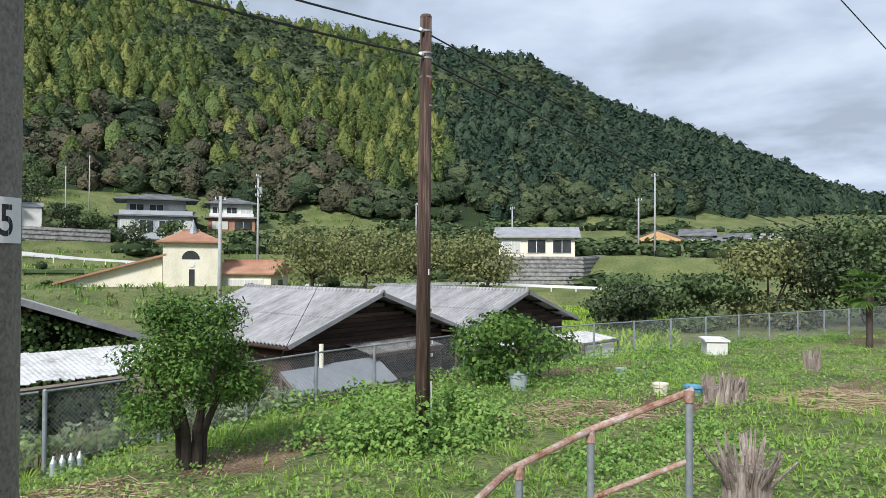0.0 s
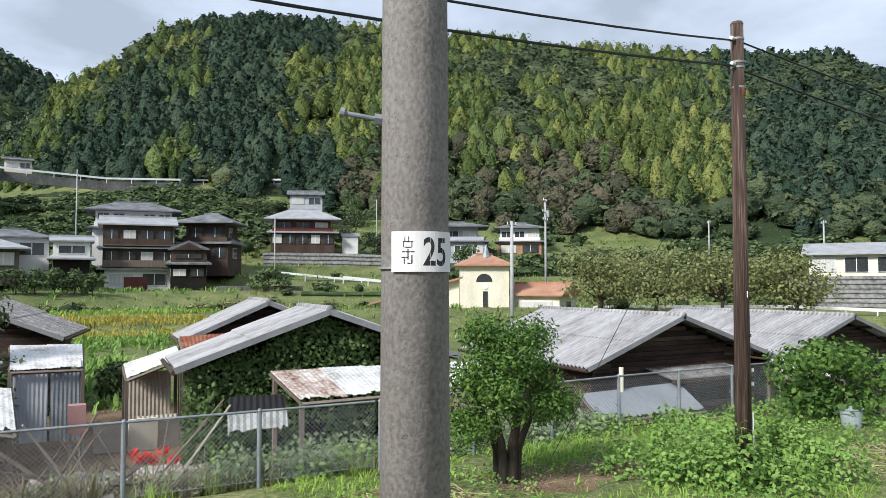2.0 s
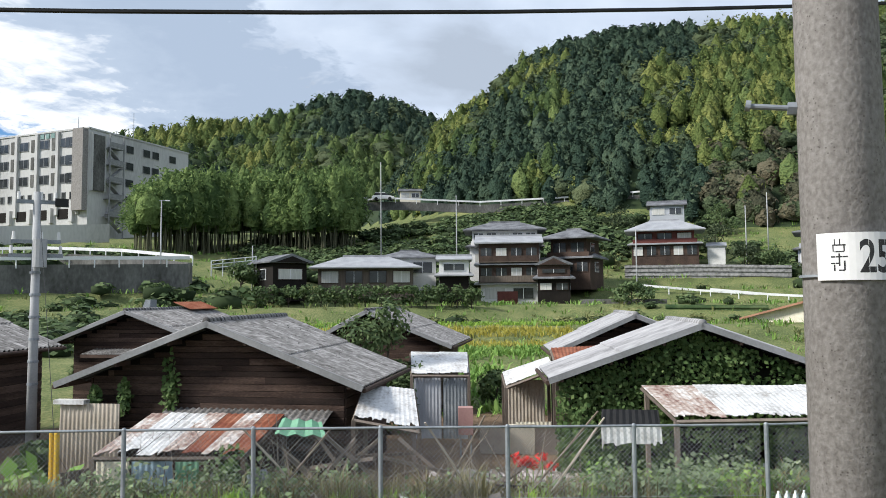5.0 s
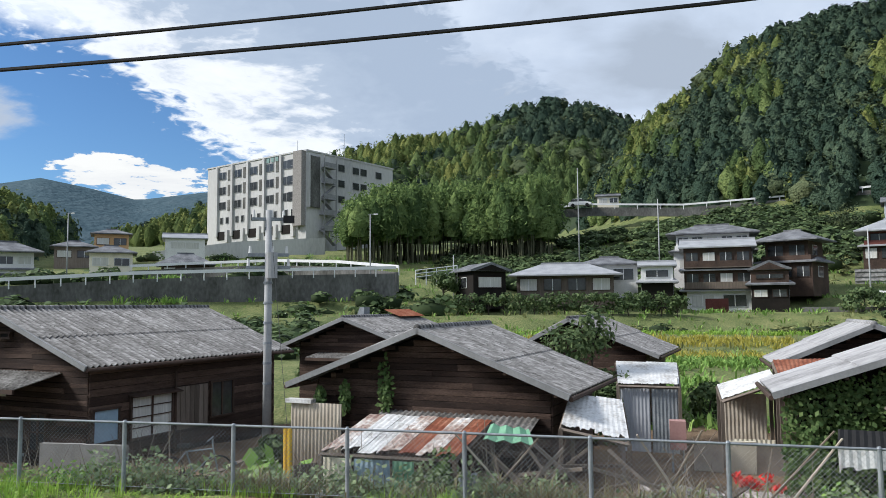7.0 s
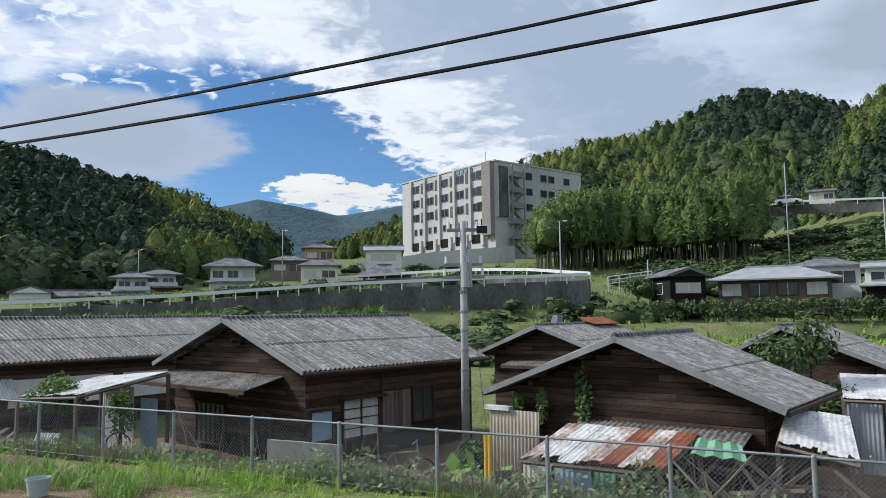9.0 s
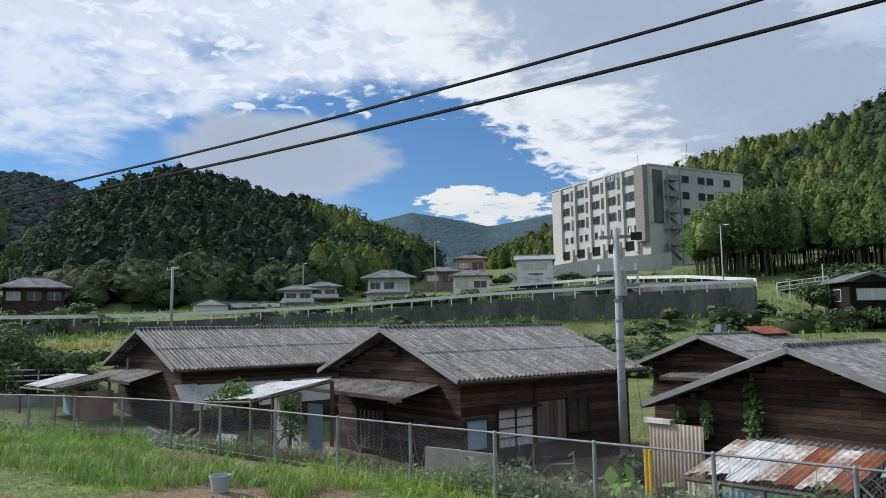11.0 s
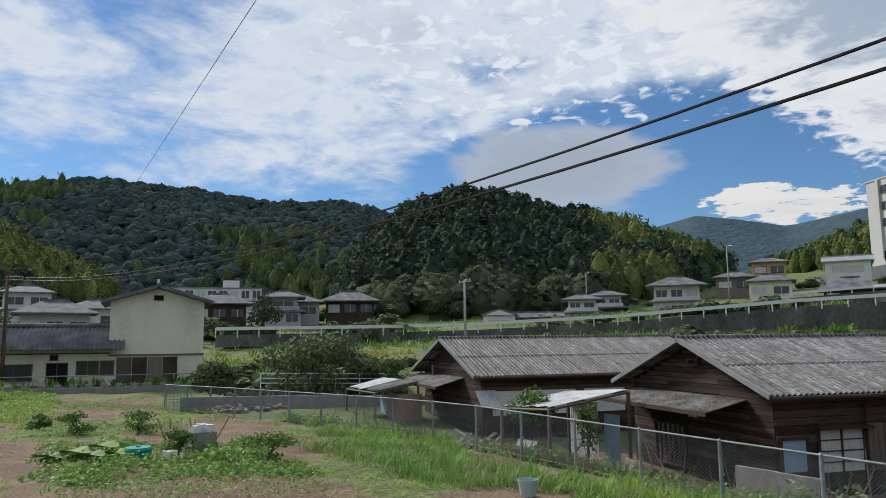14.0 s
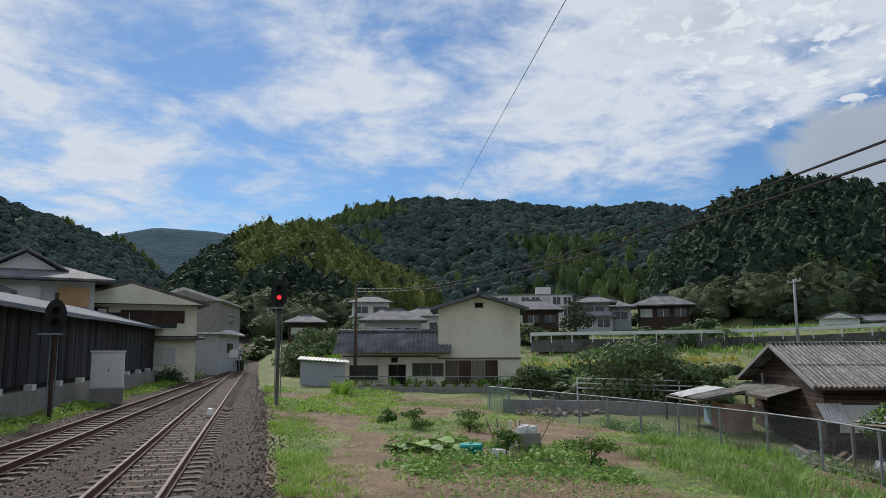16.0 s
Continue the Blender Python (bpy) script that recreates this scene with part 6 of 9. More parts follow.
def house(label, at, rz, w, d, storeys, roof, name="house", sink=1.5):
    """storeys: (height, wall, window count, window height, width inset). roof: (kind, height, material, overhang). Local x is the front."""
    e = thing(name, label, "house", "valley houses", at=at, rz=rz)
    z = 0.0
    for k, (h, wall, wins, wh, inset) in enumerate(storeys):
        ww, dd = w - 2 * inset, d - inset
        lo = z - (sink if k == 0 else 0)
        wm = part("wall", Mesh().box((-inset / 2, 0, (lo + z + h) / 2), (dd, ww, z + h - lo)), wall, e)
        for i in range(wins):
            y = -ww / 2 + ww * (i + 0.5) / wins
            wd = ww / wins * 0.7
            f = part("window", Mesh().box((dd / 2 - inset / 2 + 0.02, y, z + h * 0.5), (0.1, wd + 0.12, wh + 0.12)), "rail_white" if wall in ("grey_wall", "white_wall", "cream") else "house_wood", e)
            part("pane", Mesh().box((dd / 2 - inset / 2 + 0.06, y, z + h * 0.5), (0.06, wd, wh)), "glass_dark" if (i + k) % 3 else "curtain", f)
            part("mullion", Mesh().box((dd / 2 - inset / 2 + 0.1, y, z + h * 0.5), (0.03, 0.06, wh)), "rail_white", f)
        for s_ in (-1, 1):
            f = part("window", Mesh().box((0, s_ * (ww / 2 + 0.01), z + h * 0.5), (dd * 0.3, 0.08, wh + 0.1)), "rail_white", e)
            part("pane", Mesh().box((0, s_ * (ww / 2 + 0.03), z + h * 0.5), (dd * 0.3 - 0.12, 0.08, wh)), "glass_dark", f)
        z += h
        if k + 1 < len(storeys):
            part("skirt_roof", hip_roof(w, d, z - 0.18, 0.75, 0.55, w * 0.9), roof[2], e)
            part("skirt_cover", Mesh().box((-inset / 2, 0, z + 0.3), (dd - 0.3, ww - 0.3, 0.6)), storeys[k + 1][1], e)
    kind, rh, rm, ov = roof
    if kind == "hip":
        part("roof", hip_roof(w, d, z - 0.05, rh, ov, max(w - d * 0.8, w * 0.3)), rm, e)
        part("ridge", Mesh().box((0, 0, z + rh - 0.02), (0.3, max(w - d * 0.8, w * 0.3) + 0.2, 0.22)), rm, e)
    elif kind == "gable":
        part("roof", hip_roof(w, d, z - 0.05, rh, ov, w + 2 * ov), rm, e)
        part("ridge", Mesh().box((0, 0, z + rh - 0.02), (0.3, w + 2 * ov, 0.22)), rm, e)
    else:
        part("roof", turn_mesh(hip_roof(d, w, z - 0.05, rh, ov, d + 2 * ov)), rm, e)
        part("gable_wall", Mesh().prism([(-w / 2 - ov + 0.5, z - 0.03), (w / 2 + ov - 0.5, z - 0.03), (0, z + rh - 0.3)], "x", -d / 2, d / 2 + ov + 0.02), storeys[-1][1], e)
    return e


def facing(x, y, off=0.0):
    return math.degrees(math.atan2(-y, -x)) + off


def put_house(label, x, y, z, w, d, storeys, roof, off=0.0, **kw):
    return house(label, (x, y, z), facing(x, y, off), w, d, storeys, roof, **kw)


WD, WH, GR, CR = "house_wood", "white_wall", "grey_wall", "cream"
tower = put_house("tall three-storey wooden house with silver roof and long balconies", -85.5, 8.0, 1.5, 6.8, 5.5, [(2.4, WH, 2, 1.2, 0.2), (2.2, WD, 4, 1.2, 0.0), (2.3, WD, 4, 1.2, 0.0)], ("gable", 1.1, "tile_silver", 0.5))
for z in (2.5, 4.75):
    part("balcony_rail", Mesh().box((3.3, 0, z + 0.35), (0.06, 6.6, 0.7)), "house_wood" if z > 3 else "plank_grey", tower)
    part("balcony_floor", Mesh().box((3.0, 0, z), (0.9, 6.8, 0.1)), "plank_grey", tower)
part("garage_door", Mesh().box((2.62, -0.2, 0.7), (0.08, 2.3, 1.5)), "house_red", tower)
put_house("white upper house with grey hip roof and veranda", -92.5, 8.2, 5.6, 8.6, 6, [(3.0, WH, 2, 1, 0), (1.9, WH, 5, 1.2, 0.3)], ("hip", 1.3, "tile_grey", 0.8))
put_house("dark timber house with grey tiled roof", -88, 16.2, 4.6, 5.4, 5.5, [(2.3, WD, 3, 1.1, 0.0), (2.2, WD, 2, 1.2, 0.5)], ("hip", 1.3, "tile_grey", 0.8), off=-18)
put_house("black weathered board storehouse", -81.5, 12.6, 2.4, 3.5, 4, [(2.0, "dark", 2, 0.7, 0), (1.4, "house_wood", 1, 0.4, 0)], ("gx", 1.0, "tile_grey", 0.3))
put_house("red-brown two-storey farmhouse with silvery tile roof", -100.4, 31.0, 7.3, 8.6, 6, [(2.0, WD, 5, 1.2, 0.0), (1.7, "house_red", 3, 1.0, 0.5)], ("hip", 1.7, "tile_silver", 0.9))
put_house("small white storehouse annex behind shrubs", -98.0, 37.2, 6.6, 2.2, 3, [(2.2, WH, 0, 1, 0)], ("gable", 0.5, "tile_silver", 0.2))
put_house("long low house with grey hip roof behind hedges", -80.5, -8.2, 3.6, 10.0, 6.5, [(1.9, "plank_grey", 4, 1.2, 0)], ("hip", 1.45, "tile_silver", 0.9))
put_house("white house with grey roof beside the hedge", -85, -3.6, 4.6, 6.0, 5, [(2.2, WH, 2, 1.2, 0)], ("hip", 1.0, "tile_grey", 0.6))
put_house("small white storehouse with silver roof", -81.5, 1.5, 3.2, 3.2, 3.5, [(1.6, "dark", 0, 1, 0), (1.6, WH, 1, 0.7, 0)], ("gable", 0.6, "tile_silver", 0.4))
put_house("open carport with grey gable roof", -74.0, -16.2, 3.6, 3.6, 4.5, [(2.3, "dark", 1, 1.0, 0)], ("gx", 0.9, "tile_grey", 0.5), off=25)
put_house("low dark-roofed house at the edge of the wood", -119.5, 37.5, 14.9, 5.3, 5, [(1.9, GR, 2, 1.0, 0)], ("gable", 1.0, "tile_grey", 0.5), sink=2.6)
put_house("pale grey modern two-storey house with dark hip roofs", -92.2, 50.6, 5.2, 9.2, 7, [(2.9, GR, 4, 1.5, 0), (2.0, GR, 3, 0.8, 1.0)], ("hip", 0.9, "tile_grey", 0.6))
put_house("white house with pink lower storey and dark hip roof", -95.3, 64.4, 6.2, 6.6, 6, [(2.4, "tile_orange", 2, 1.2, 0), (2.0, WH, 3, 0.9, 0.3)], ("hip", 1.0, "tile_grey", 0.6))
ch = put_house("cream house with terracotta hip roof, arched window and spire", -60.2, 36.4, -0.6, 4.6, 4.6, [(4.5, CR, 0, 1, 0)], ("hip", 1.15, "tile_orange", 0.5), sink=1.0)
arch = [(-0.75, 3.0)] + [(0.75 * -math.cos(a), 3.0 + 0.75 * math.sin(a)) for a in np.linspace(0, math.pi, 10)] + [(0.75, 3.0)]
part("arched_window", Mesh().prism(arch[1:-1], "x", 2.28, 2.34), "glass_dark", ch)
part("slit_window", Mesh().box((2.32, 0.1, 1.3), (0.06, 0.45, 1.6)), "glass_dark", ch)
part("clock", Mesh().tube((2.3, 0.1, 2.55), (2.36, 0.1, 2.55), 0.25, n=16), "plate_white", ch)
part("spire", Mesh().tube((0.5, 0.2, 5.3), (0.5, 0.2, 6.6), 0.45, 0.02, 8), "galv", ch)
part("wing_wall", Mesh().prism([(-2.35, -2.0), (-2.35, 3.2), (-10.2, 0.95), (-10.2, -2.0)], "x", -2.0, 1.7), "cream", ch)
part("wing_roof", Mesh().prism([(-2.0, 3.5), (-10.9, 0.95), (-10.9, 0.78), (-2.0, 3.3)], "x", -2.4, 2.3), "tile_orange", ch, "terracotta tiled lean-to roof")
for k in range(26):
    part("picket", Mesh().box((4.4, -10.5 + 0.36 * k, -0.4), (0.04, 0.22, 1.3)), "white_wall", ch)
put_house("cream low wing with terracotta roof", -57.2, 41.2, -0.8, 5.0, 4, [(1.9, CR, 1, 0.8, 0)], ("gable", 1.2, "tile_orange", 0.5), off=-25, sink=0.8)
put_house("single-storey beige house with grey hip roof on a stone terrace", -42.6, 66.9, 2.95, 7.8, 6, [(1.9, CR, 3, 1.3, 0)], ("gable", 1.1, "tile_silver", 0.6))
put_house("ochre-walled farmhouse with brown roof", -43.0, 101, 3.3, 6.6, 6, [(2.0, "ochre", 2, 1.0, 0)], ("gx", 1.6, "tile_brown", 0.8), off=-10)
put_house("white storehouse with grey tile roof", -39.4, 105, 3.5, 4.0, 5, [(2.6, WH, 1, 0.6, 0)], ("gable", 1.0, "tile_grey", 0.6))
put_house("long low farmhouse with grey tile roof", -34.0, 106, 3.2, 8.5, 6, [(1.9, WD, 4, 1.1, 0)], ("hip", 1.3, "tile_grey", 0.8))
put_house("grey-tiled barn beside the farmhouse", -29.5, 104, 3.2, 5, 5, [(2.0, WH, 1, 0.8, 0)], ("hip", 1.0, "tile_silver", 0.6))
put_house("small white gabled house below the road", -48.9, -82.2, 3.6, 4.0, 5, [(2.0, WH, 1, 0.7, 0)], ("gx", 0.9, "tile_grey", 0.3))
put_house("row of low brown sheds along the road", -53.2, -79.6, 3.4, 5.8, 4, [(1.8, "plank_grey", 3, 0.7, 0)], ("gable", 0.8, "tile_grey", 0.4))
put_house("white two-storey house with tiered grey roofs", -61.0, -80.6, 4.0, 4.4, 5, [(2.0, WH, 3, 1.0, 0), (1.6, WH, 2, 0.8, 0.4)], ("hip", 0.9, "tile_grey", 0.6))
put_house("house with dark red upper wall and grey roof", -68.6, -84.6, 4.6, 4.6, 5, [(2.3, "house_red", 2, 1.0, 0), (1.6, WH, 2, 0.7, 0.4)], ("hip", 0.9, "tile_grey", 0.6))
put_house("white two-storey house with broad grey hip roof", -73.6, -76.0, 5.2, 6.2, 6, [(2.2, WH, 3, 1.0, 0), (2.0, WH, 3, 0.9, 0.2)], ("hip", 1.5, "tile_grey", 0.9))
put_house("brown house with grey hip roof on the slope", -93.6, -83.8, 9.6, 5.4, 5, [(2.2, "plank_grey", 2, 1.0, 0)], ("hip", 1.1, "tile_grey", 0.6))
put_house("orange-walled house with grey roof on the slope", -101, -83.2, 12.0, 5.0, 5, [(2.4, "ochre", 2, 1.0, 0)], ("hip", 1.0, "tile_grey", 0.6), sink=3.0)
put_house("pale house with grey roof above the road", -87.0, -71.7, 7.6, 5.4, 5, [(2.5, CR, 2, 1.0, 0)], ("hip", 1.2, "tile_grey", 0.6))
put_house("traditional house with heavy grey tile roof above the road", -87.2, -59.9, 6.4, 6.0, 5, [(1.8, WD, 3, 1.0, 0)], ("hip", 1.7, "tile_grey", 0.8))
put_house("long pale-roofed shed near the concrete building", -107.6, -74.0, 11.6, 6.2, 6, [(2.3, WH, 1, 1.0, 0)], ("gable", 1.1, "tile_silver", 0.5))
put_house("cream house high on the slope beside the road", -144.5, -5.6, 21.4, 4.0, 4.5, [(1.7, CR, 2, 0.8, 0)], ("gable", 0.7, "tile_grey", 0.4), sink=1.5)
put_house("dark timber farmhouse with grey tile roof beneath the hill", -34.8, -99.8, 6.0, 6.6, 6, [(2.0, WD, 3, 1.1, 0)], ("hip", 1.6, "tile_grey", 0.9))
put_house("grey-roofed house beneath the hill", -27.5, -100.5, 5.6, 5.6, 5, [(2.2, GR, 2, 1.0, 0)], ("hip", 1.2, "tile_grey", 0.7))
put_house("house with pale blue wall and dark roof", -24.0, -95.0, 4.6, 4.4, 5, [(1.8, GR, 2, 1.0, 0), (1.7, GR, 1, 0.8, 0.4)], ("hip", 1.0, "tile_grey", 0.6))
put_house("brown hip-roofed house in front of the school", -16.5, -98.0, 5.0, 6.4, 6, [(2.3, "house_wood", 3, 1.0, 0)], ("hip", 1.5, "tile_grey", 0.8))
sc2 = put_house("long white school building with rows of windows", -19.5, -118, 6.8, 13, 7, [(2.0, WH, 8, 1.1, 0), (1.9, WH, 8, 1.1, 0)], ("gable", 0.25, "concrete", 0.2))
part("stair_tower", Mesh().box((0, 2.0, 4.5), (4, 2.4, 1.4)), "white_wall", sc2)
put_house("white house with brown roof beyond the garden", 5.6, -106, 4.6, 5.2, 5, [(2.2, WH, 2, 1.0, 0), (2.0, WH, 2, 0.9, 0)], ("hip", 1.1, "tile_grey", 0.6))
put_house("grey-tiled house beyond the white house", 2.0, -88, 3.0, 6.4, 5, [(2.6, GR, 3, 1.0, 0)], ("hip", 1.5, "tile_grey", 0.8))
put_house("low white-roofed house among others", -2.2, -100, 4.0, 6.0, 5, [(2.6, WH, 2, 1.0, 0)], ("hip", 1.3, "tile_grey", 0.8))
put_house("small dark house near the railway curve", 14.6, -104.5, 3.7, 4.6, 4, [(2.3, WD, 2, 0.9, 0)], ("hip", 1.2, "tile_grey", 0.7), sink=3.0)

# the white house by the line
bh = thing("white_house", "cream plastered two-storey house with grey tile roofs", "house", at=(-5.1, -56.2, -0.15), rz=86)
part("wall", Mesh().box((0, 0, 2.3), (5.4, 5.9, 6.2)), "cream", bh)
part("gable_wall", Mesh().prism([(-2.95, 5.4), (2.95, 5.4), (0, 6.25)], "x", -2.7, 2.7), "cream", bh)
for s_ in (-1, 1):
    part("roof_slope", Mesh().corrugated((3.2, 0, 6.42), (-3.2, 0, 6.42), (3.2, s_ * 3.55, 5.34), (-3.2, s_ * 3.55, 5.34), 24, 0.04, 0.1), "tile_grey", bh, smooth=True)
    part("verge_tiles", Mesh().box((3.2, s_ * 1.78, 5.88), (0.16, 3.72, 0.22), 0, -s_ * 16.9), "tile_grey", bh)
part("ridge_tiles", Mesh().tube((3.35, 0, 6.5), (-3.35, 0, 6.5), 0.16, n=10), "tile_grey", bh, smooth=True)
part("roof_finial", Mesh().tube((0.4, 0, 6.6), (0.4, 0, 7.1), 0.09, n=10), "plate_white", bh)
window(bh, (2.72, 0.0, 5.65), 0.55, 0.3, "x", 1, 1, "dark", bars=False)
part("skirting_trim", Mesh().box((2.74, 0, 1.85), (0.1, 6.0, 0.1)), "plank_grey", bh)
for k in range(4):
    part("shutter_panel", Mesh().box((2.74, -2.0 + 0.95 * k, 0.85), (0.06, 0.9, 1.7)), "house_wood" if k % 2 else "plank_grey", bh)
part("wing_wall", Mesh().box((0.4, -6.4, 1.0), (4.6, 7.0, 2.6)), "cream", bh)
part("wing_band", Mesh().box((2.73, -6.4, 2.0), (0.05, 7.0, 0.08)), "plank_grey", bh)
part("wing_roof", Mesh().corrugated((1.0, -2.0, 3.75), (1.0, -10.4, 3.75), (3.7, -2.0, 2.3), (3.7, -10.4, 2.3), 30, 0.05, 0.1), "tile_grey", bh, "grey interlocking clay roof tiles", True)
part("wing_roof_back", Mesh().corrugated((1.0, -2.0, 3.75), (1.0, -10.4, 3.75), (-1.9, -2.0, 2.3), (-1.9, -10.4, 2.3), 30, 0.05, 0.1), "tile_grey", bh, smooth=True)
part("wing_ridge", Mesh().tube((1.0, -1.9, 3.85), (1.0, -10.5, 3.85), 0.15, n=10), "tile_grey", bh, smooth=True)
for y, w, z, h, m in ((8.3, 2.0, 0.85, 1.0, "glass_dark"), (5.9, 1.2, 0.7, 1.4, "dark"), (4.15, 1.3, 1.05, 0.9, "glass_dark"), (3.0, 0.8, 1.05, 0.9, "glass_dark"), (6.1, 0.45, 1.75, 0.35, "dark")):
    window(bh, (2.72, -y, z), w, h, "x", 2, 1, m, "plank_grey")
part("roof_terrace", Mesh().box((-1.6, -2.4, 4.2), (2.6, 2.0, 0.12)), "tile_grey", bh)
bw = thing("block_fence", "grey concrete block garden wall with pierced top course", "wall", at=(0, 0, 0))
blk = Mesh().box((0, 0, 0), (0.39, 0.14, 0.19)).data("block", "concrete")
for j in range(4):
    for k in range(34):
        u = (k + 0.5 * (j % 2)) / 34
        if j == 3 and k % 2:
            continue
        part("block", blk, None, bw).matrix_basis = pose(5.0 - 13.6 * u, -48.6 + 1.0 * u, -0.55 + 0.2 * j, 0, 0, 176)
part("pipe_rail", Mesh().tube((5.0, -48.6, 0.65), (-8.6, -47.6, 0.6), 0.03, n=6), "galv", bw)
cpt = thing("carport_roof", "small white metal-roofed shed", "shed", at=(6.0, -52.0, 0), rz=95)
part("roof", Mesh().corrugated((-1.6, -1.7, 1.9), (-1.6, 1.7, 1.65), (1.6, -1.7, 1.75), (1.6, 1.7, 1.5), 14, 0.02, 0.05), "white_tin", cpt)
part("wall", Mesh().box((0, 0, 0.7), (2.8, 3.0, 1.7)), "grey_wall", cpt)

# black plank storehouse and houses beyond the tracks
st = thing("plank_storehouse", "long black plank storehouse with pale metal roof on a stone base", "shed", at=(16.3, -40.4, 0.0), rz=99.3 - 180)
L = 32.5
# local x runs along the line, local y towards the tracks is negative
part("base_wall", Mesh().box((0, -0.1, 0.35), (L, 0.5, 1.1)), "concrete", st)
swall = part("wall", Mesh().box((0, 2.0, 2.4), (L, 4.0, 2.9)), "dark", st)
for k in range(80):
    x = -L / 2 + L * (k + 0.5) / 80
    part("plank", Mesh().box((x, -0.03 + 0.012 * ((k * 7) % 3), 2.5), (L / 80 - 0.012, 0.04, 2.75)), "plank_black", swall)
for k in range(9):
    part("footing", Mesh().box((-L / 2 + 1.5 + 3.4 * k, -0.15, 1.0), (0.45, 0.3, 0.24)), "white_wall", st)
part("roof", Mesh().corrugated((-L / 2, 3.2, 5.0), (L / 2, 3.2, 5.0), (-L / 2, -0.55, 3.95), (L / 2, -0.55, 3.95), 110, 0.02, 0.05), "roof_metal", st, "pale ribbed metal roof")
part("eave_fascia", Mesh().box((0, -0.56, 3.9), (L, 0.05, 0.14)), "roof_metal", st)
cg = put_house("cream gabled house with brown roof and balcony beside the railway", 22.2, -59.0, 0.6, 9.4, 9, [(2.7, CR, 1, 1.2, 0), (2.4, CR, 1, 1.1, 0)], ("gx", 1.7, "tile_brown", 0.8), off=3)
part("balcony_window", Mesh().box((4.62, -2.7, 4.05), (0.25, 2.6, 1.5)), "house_wood", cg, "dark timber bay window with shutters")
part("bay_pane", Mesh().box((4.76, -2.7, 4.1), (0.03, 1.3, 1.1)), "glass_dark", cg)
part("bay_shutter", Mesh().box((4.78, -1.8, 4.1), (0.03, 0.55, 1.2)), "white_wall", cg)
part("air_unit", Mesh().box((4.9, -3.2, 3.35), (0.3, 0.7, 0.5)), "plate_white", cg)
part("eave_band", Mesh().box((4.6, 0, 2.72), (0.3, 9.6, 0.14)), "house_wood", cg)
part("upper_shutter", Mesh().box((4.56, 1.6, 4.2), (0.08, 4.4, 0.9)), "house_wood", cg)
wk = put_house("grey and cream two-storey workshop with shallow roof beside the railway", 21.8, -77.0, 1.0, 6.6, 12, [(3.0, GR, 0, 1.0, 0), (3.0, "concrete", 0, 0.8, 0)], ("gx", 1.3, "white_tin", 0.3), off=-12)
part("side_cladding", Mesh().box((0, -3.36, 3.0), (12.0, 0.06, 6.0)), "cream", wk)
tr_ = put_house("traditional house with grey tile roof and ochre walls", 27.0, -53.0, 1.0, 9.0, 8, [(3.4, WD, 0, 1, 0), (2.6, WH, 0, 1.0, 0.3)], ("hip", 1.6, "tile_grey", 0.9))
for k in range(3):
    part("amber_panel", Mesh().box((4.06, -2.9 + 2.9 * k, 4.9), (0.06, 1.9, 1.3)), "ochre" if k != 1 else "white_wall", tr_)
part("upper_gable", Mesh().prism([(-1.9, 6.8), (1.9, 6.8), (0, 7.9)], "x", -2.4, 2.6), "white_wall", tr_)
for s_ in (-1, 1):
    part("upper_roof", Mesh().corrugated((3.1, 0, 8.15), (-3.1, 0, 8.15), (3.1, s_ * 2.6, 6.75), (-3.1, s_ * 2.6, 6.75), 24, 0.04, 0.1), "tile_grey", tr_)
part("ridge_tiles", Mesh().tube((3.3, 0, 8.22), (-3.3, 0, 8.22), 0.2, n=8), "tile_grey", tr_)
put_house("dark-roofed house at the end of the storehouse", 25.8, -42.5, 1.0, 5.0, 8, [(4.4, WD, 2, 1, 0)], ("gx", 1.2, "tile_grey", 0.6))
for x, y, z, s_ in ((15.4, -66, 2.0, 0.75), (17.6, -78, 2.2, 0.6), (17.8, -78.3, 1.5, 0.6)):
    sg = thing("speed_sign", "white railway speed sign with dark bars", "sign", "trackside signs", at=(x, y, 0), rz=facing(x, y))
    part("post", Mesh().tube((0, 0, -0.1), (0, 0, z), 0.03, n=6), "galv", sg)
    part("board", Mesh().box((0.04, 0, z), (0.03, s_, s_ * 0.8)), "plate_white", sg)
    if s_ > 0.7:
        part("number", text_mesh("35", s_ * 0.75), "ink", sg).matrix_basis = pose(0.06, 0, z, 90, 0, 90)
    else:
        part("marking", Mesh().box((0.06, -s_ * 0.18, z), (0.01, s_ * 0.2, s_ * 0.45)).box((0.06, s_ * 0.18, z), (0.01, s_ * 0.2, s_ * 0.45)), "ink", sg)

# ---- concrete building on the slope ----
school = thing("concrete_building", "five-storey grey concrete block with rows of windows", "building", at=(-135.6, -65.2, 15.0), rz=-21.7)
FW, FD, FH = 33.0, 27.0, 19.4
part("wall", Mesh().box((-FD / 2, -FW / 2, FH / 2 - 1), (FD, FW, FH + 2)), "school_wall", school)
part("parapet", Mesh().box((-FD / 2, -FW / 2, FH + 0.15), (FD + 0.3, FW + 0.3, 0.3)), "school_wall", school)
for k in range(6):
    part("pilaster", Mesh().box((0.2, -2.2 - 5.4 * k, FH / 2 + 1.7), (0.5, 0.7, FH - 3.4)), "school_wall", school)
part("shaft_tower", Mesh().box((0.4, -1.5, FH / 2 + 2.0), (1.6, 2.6, FH - 4)), "concrete", school)
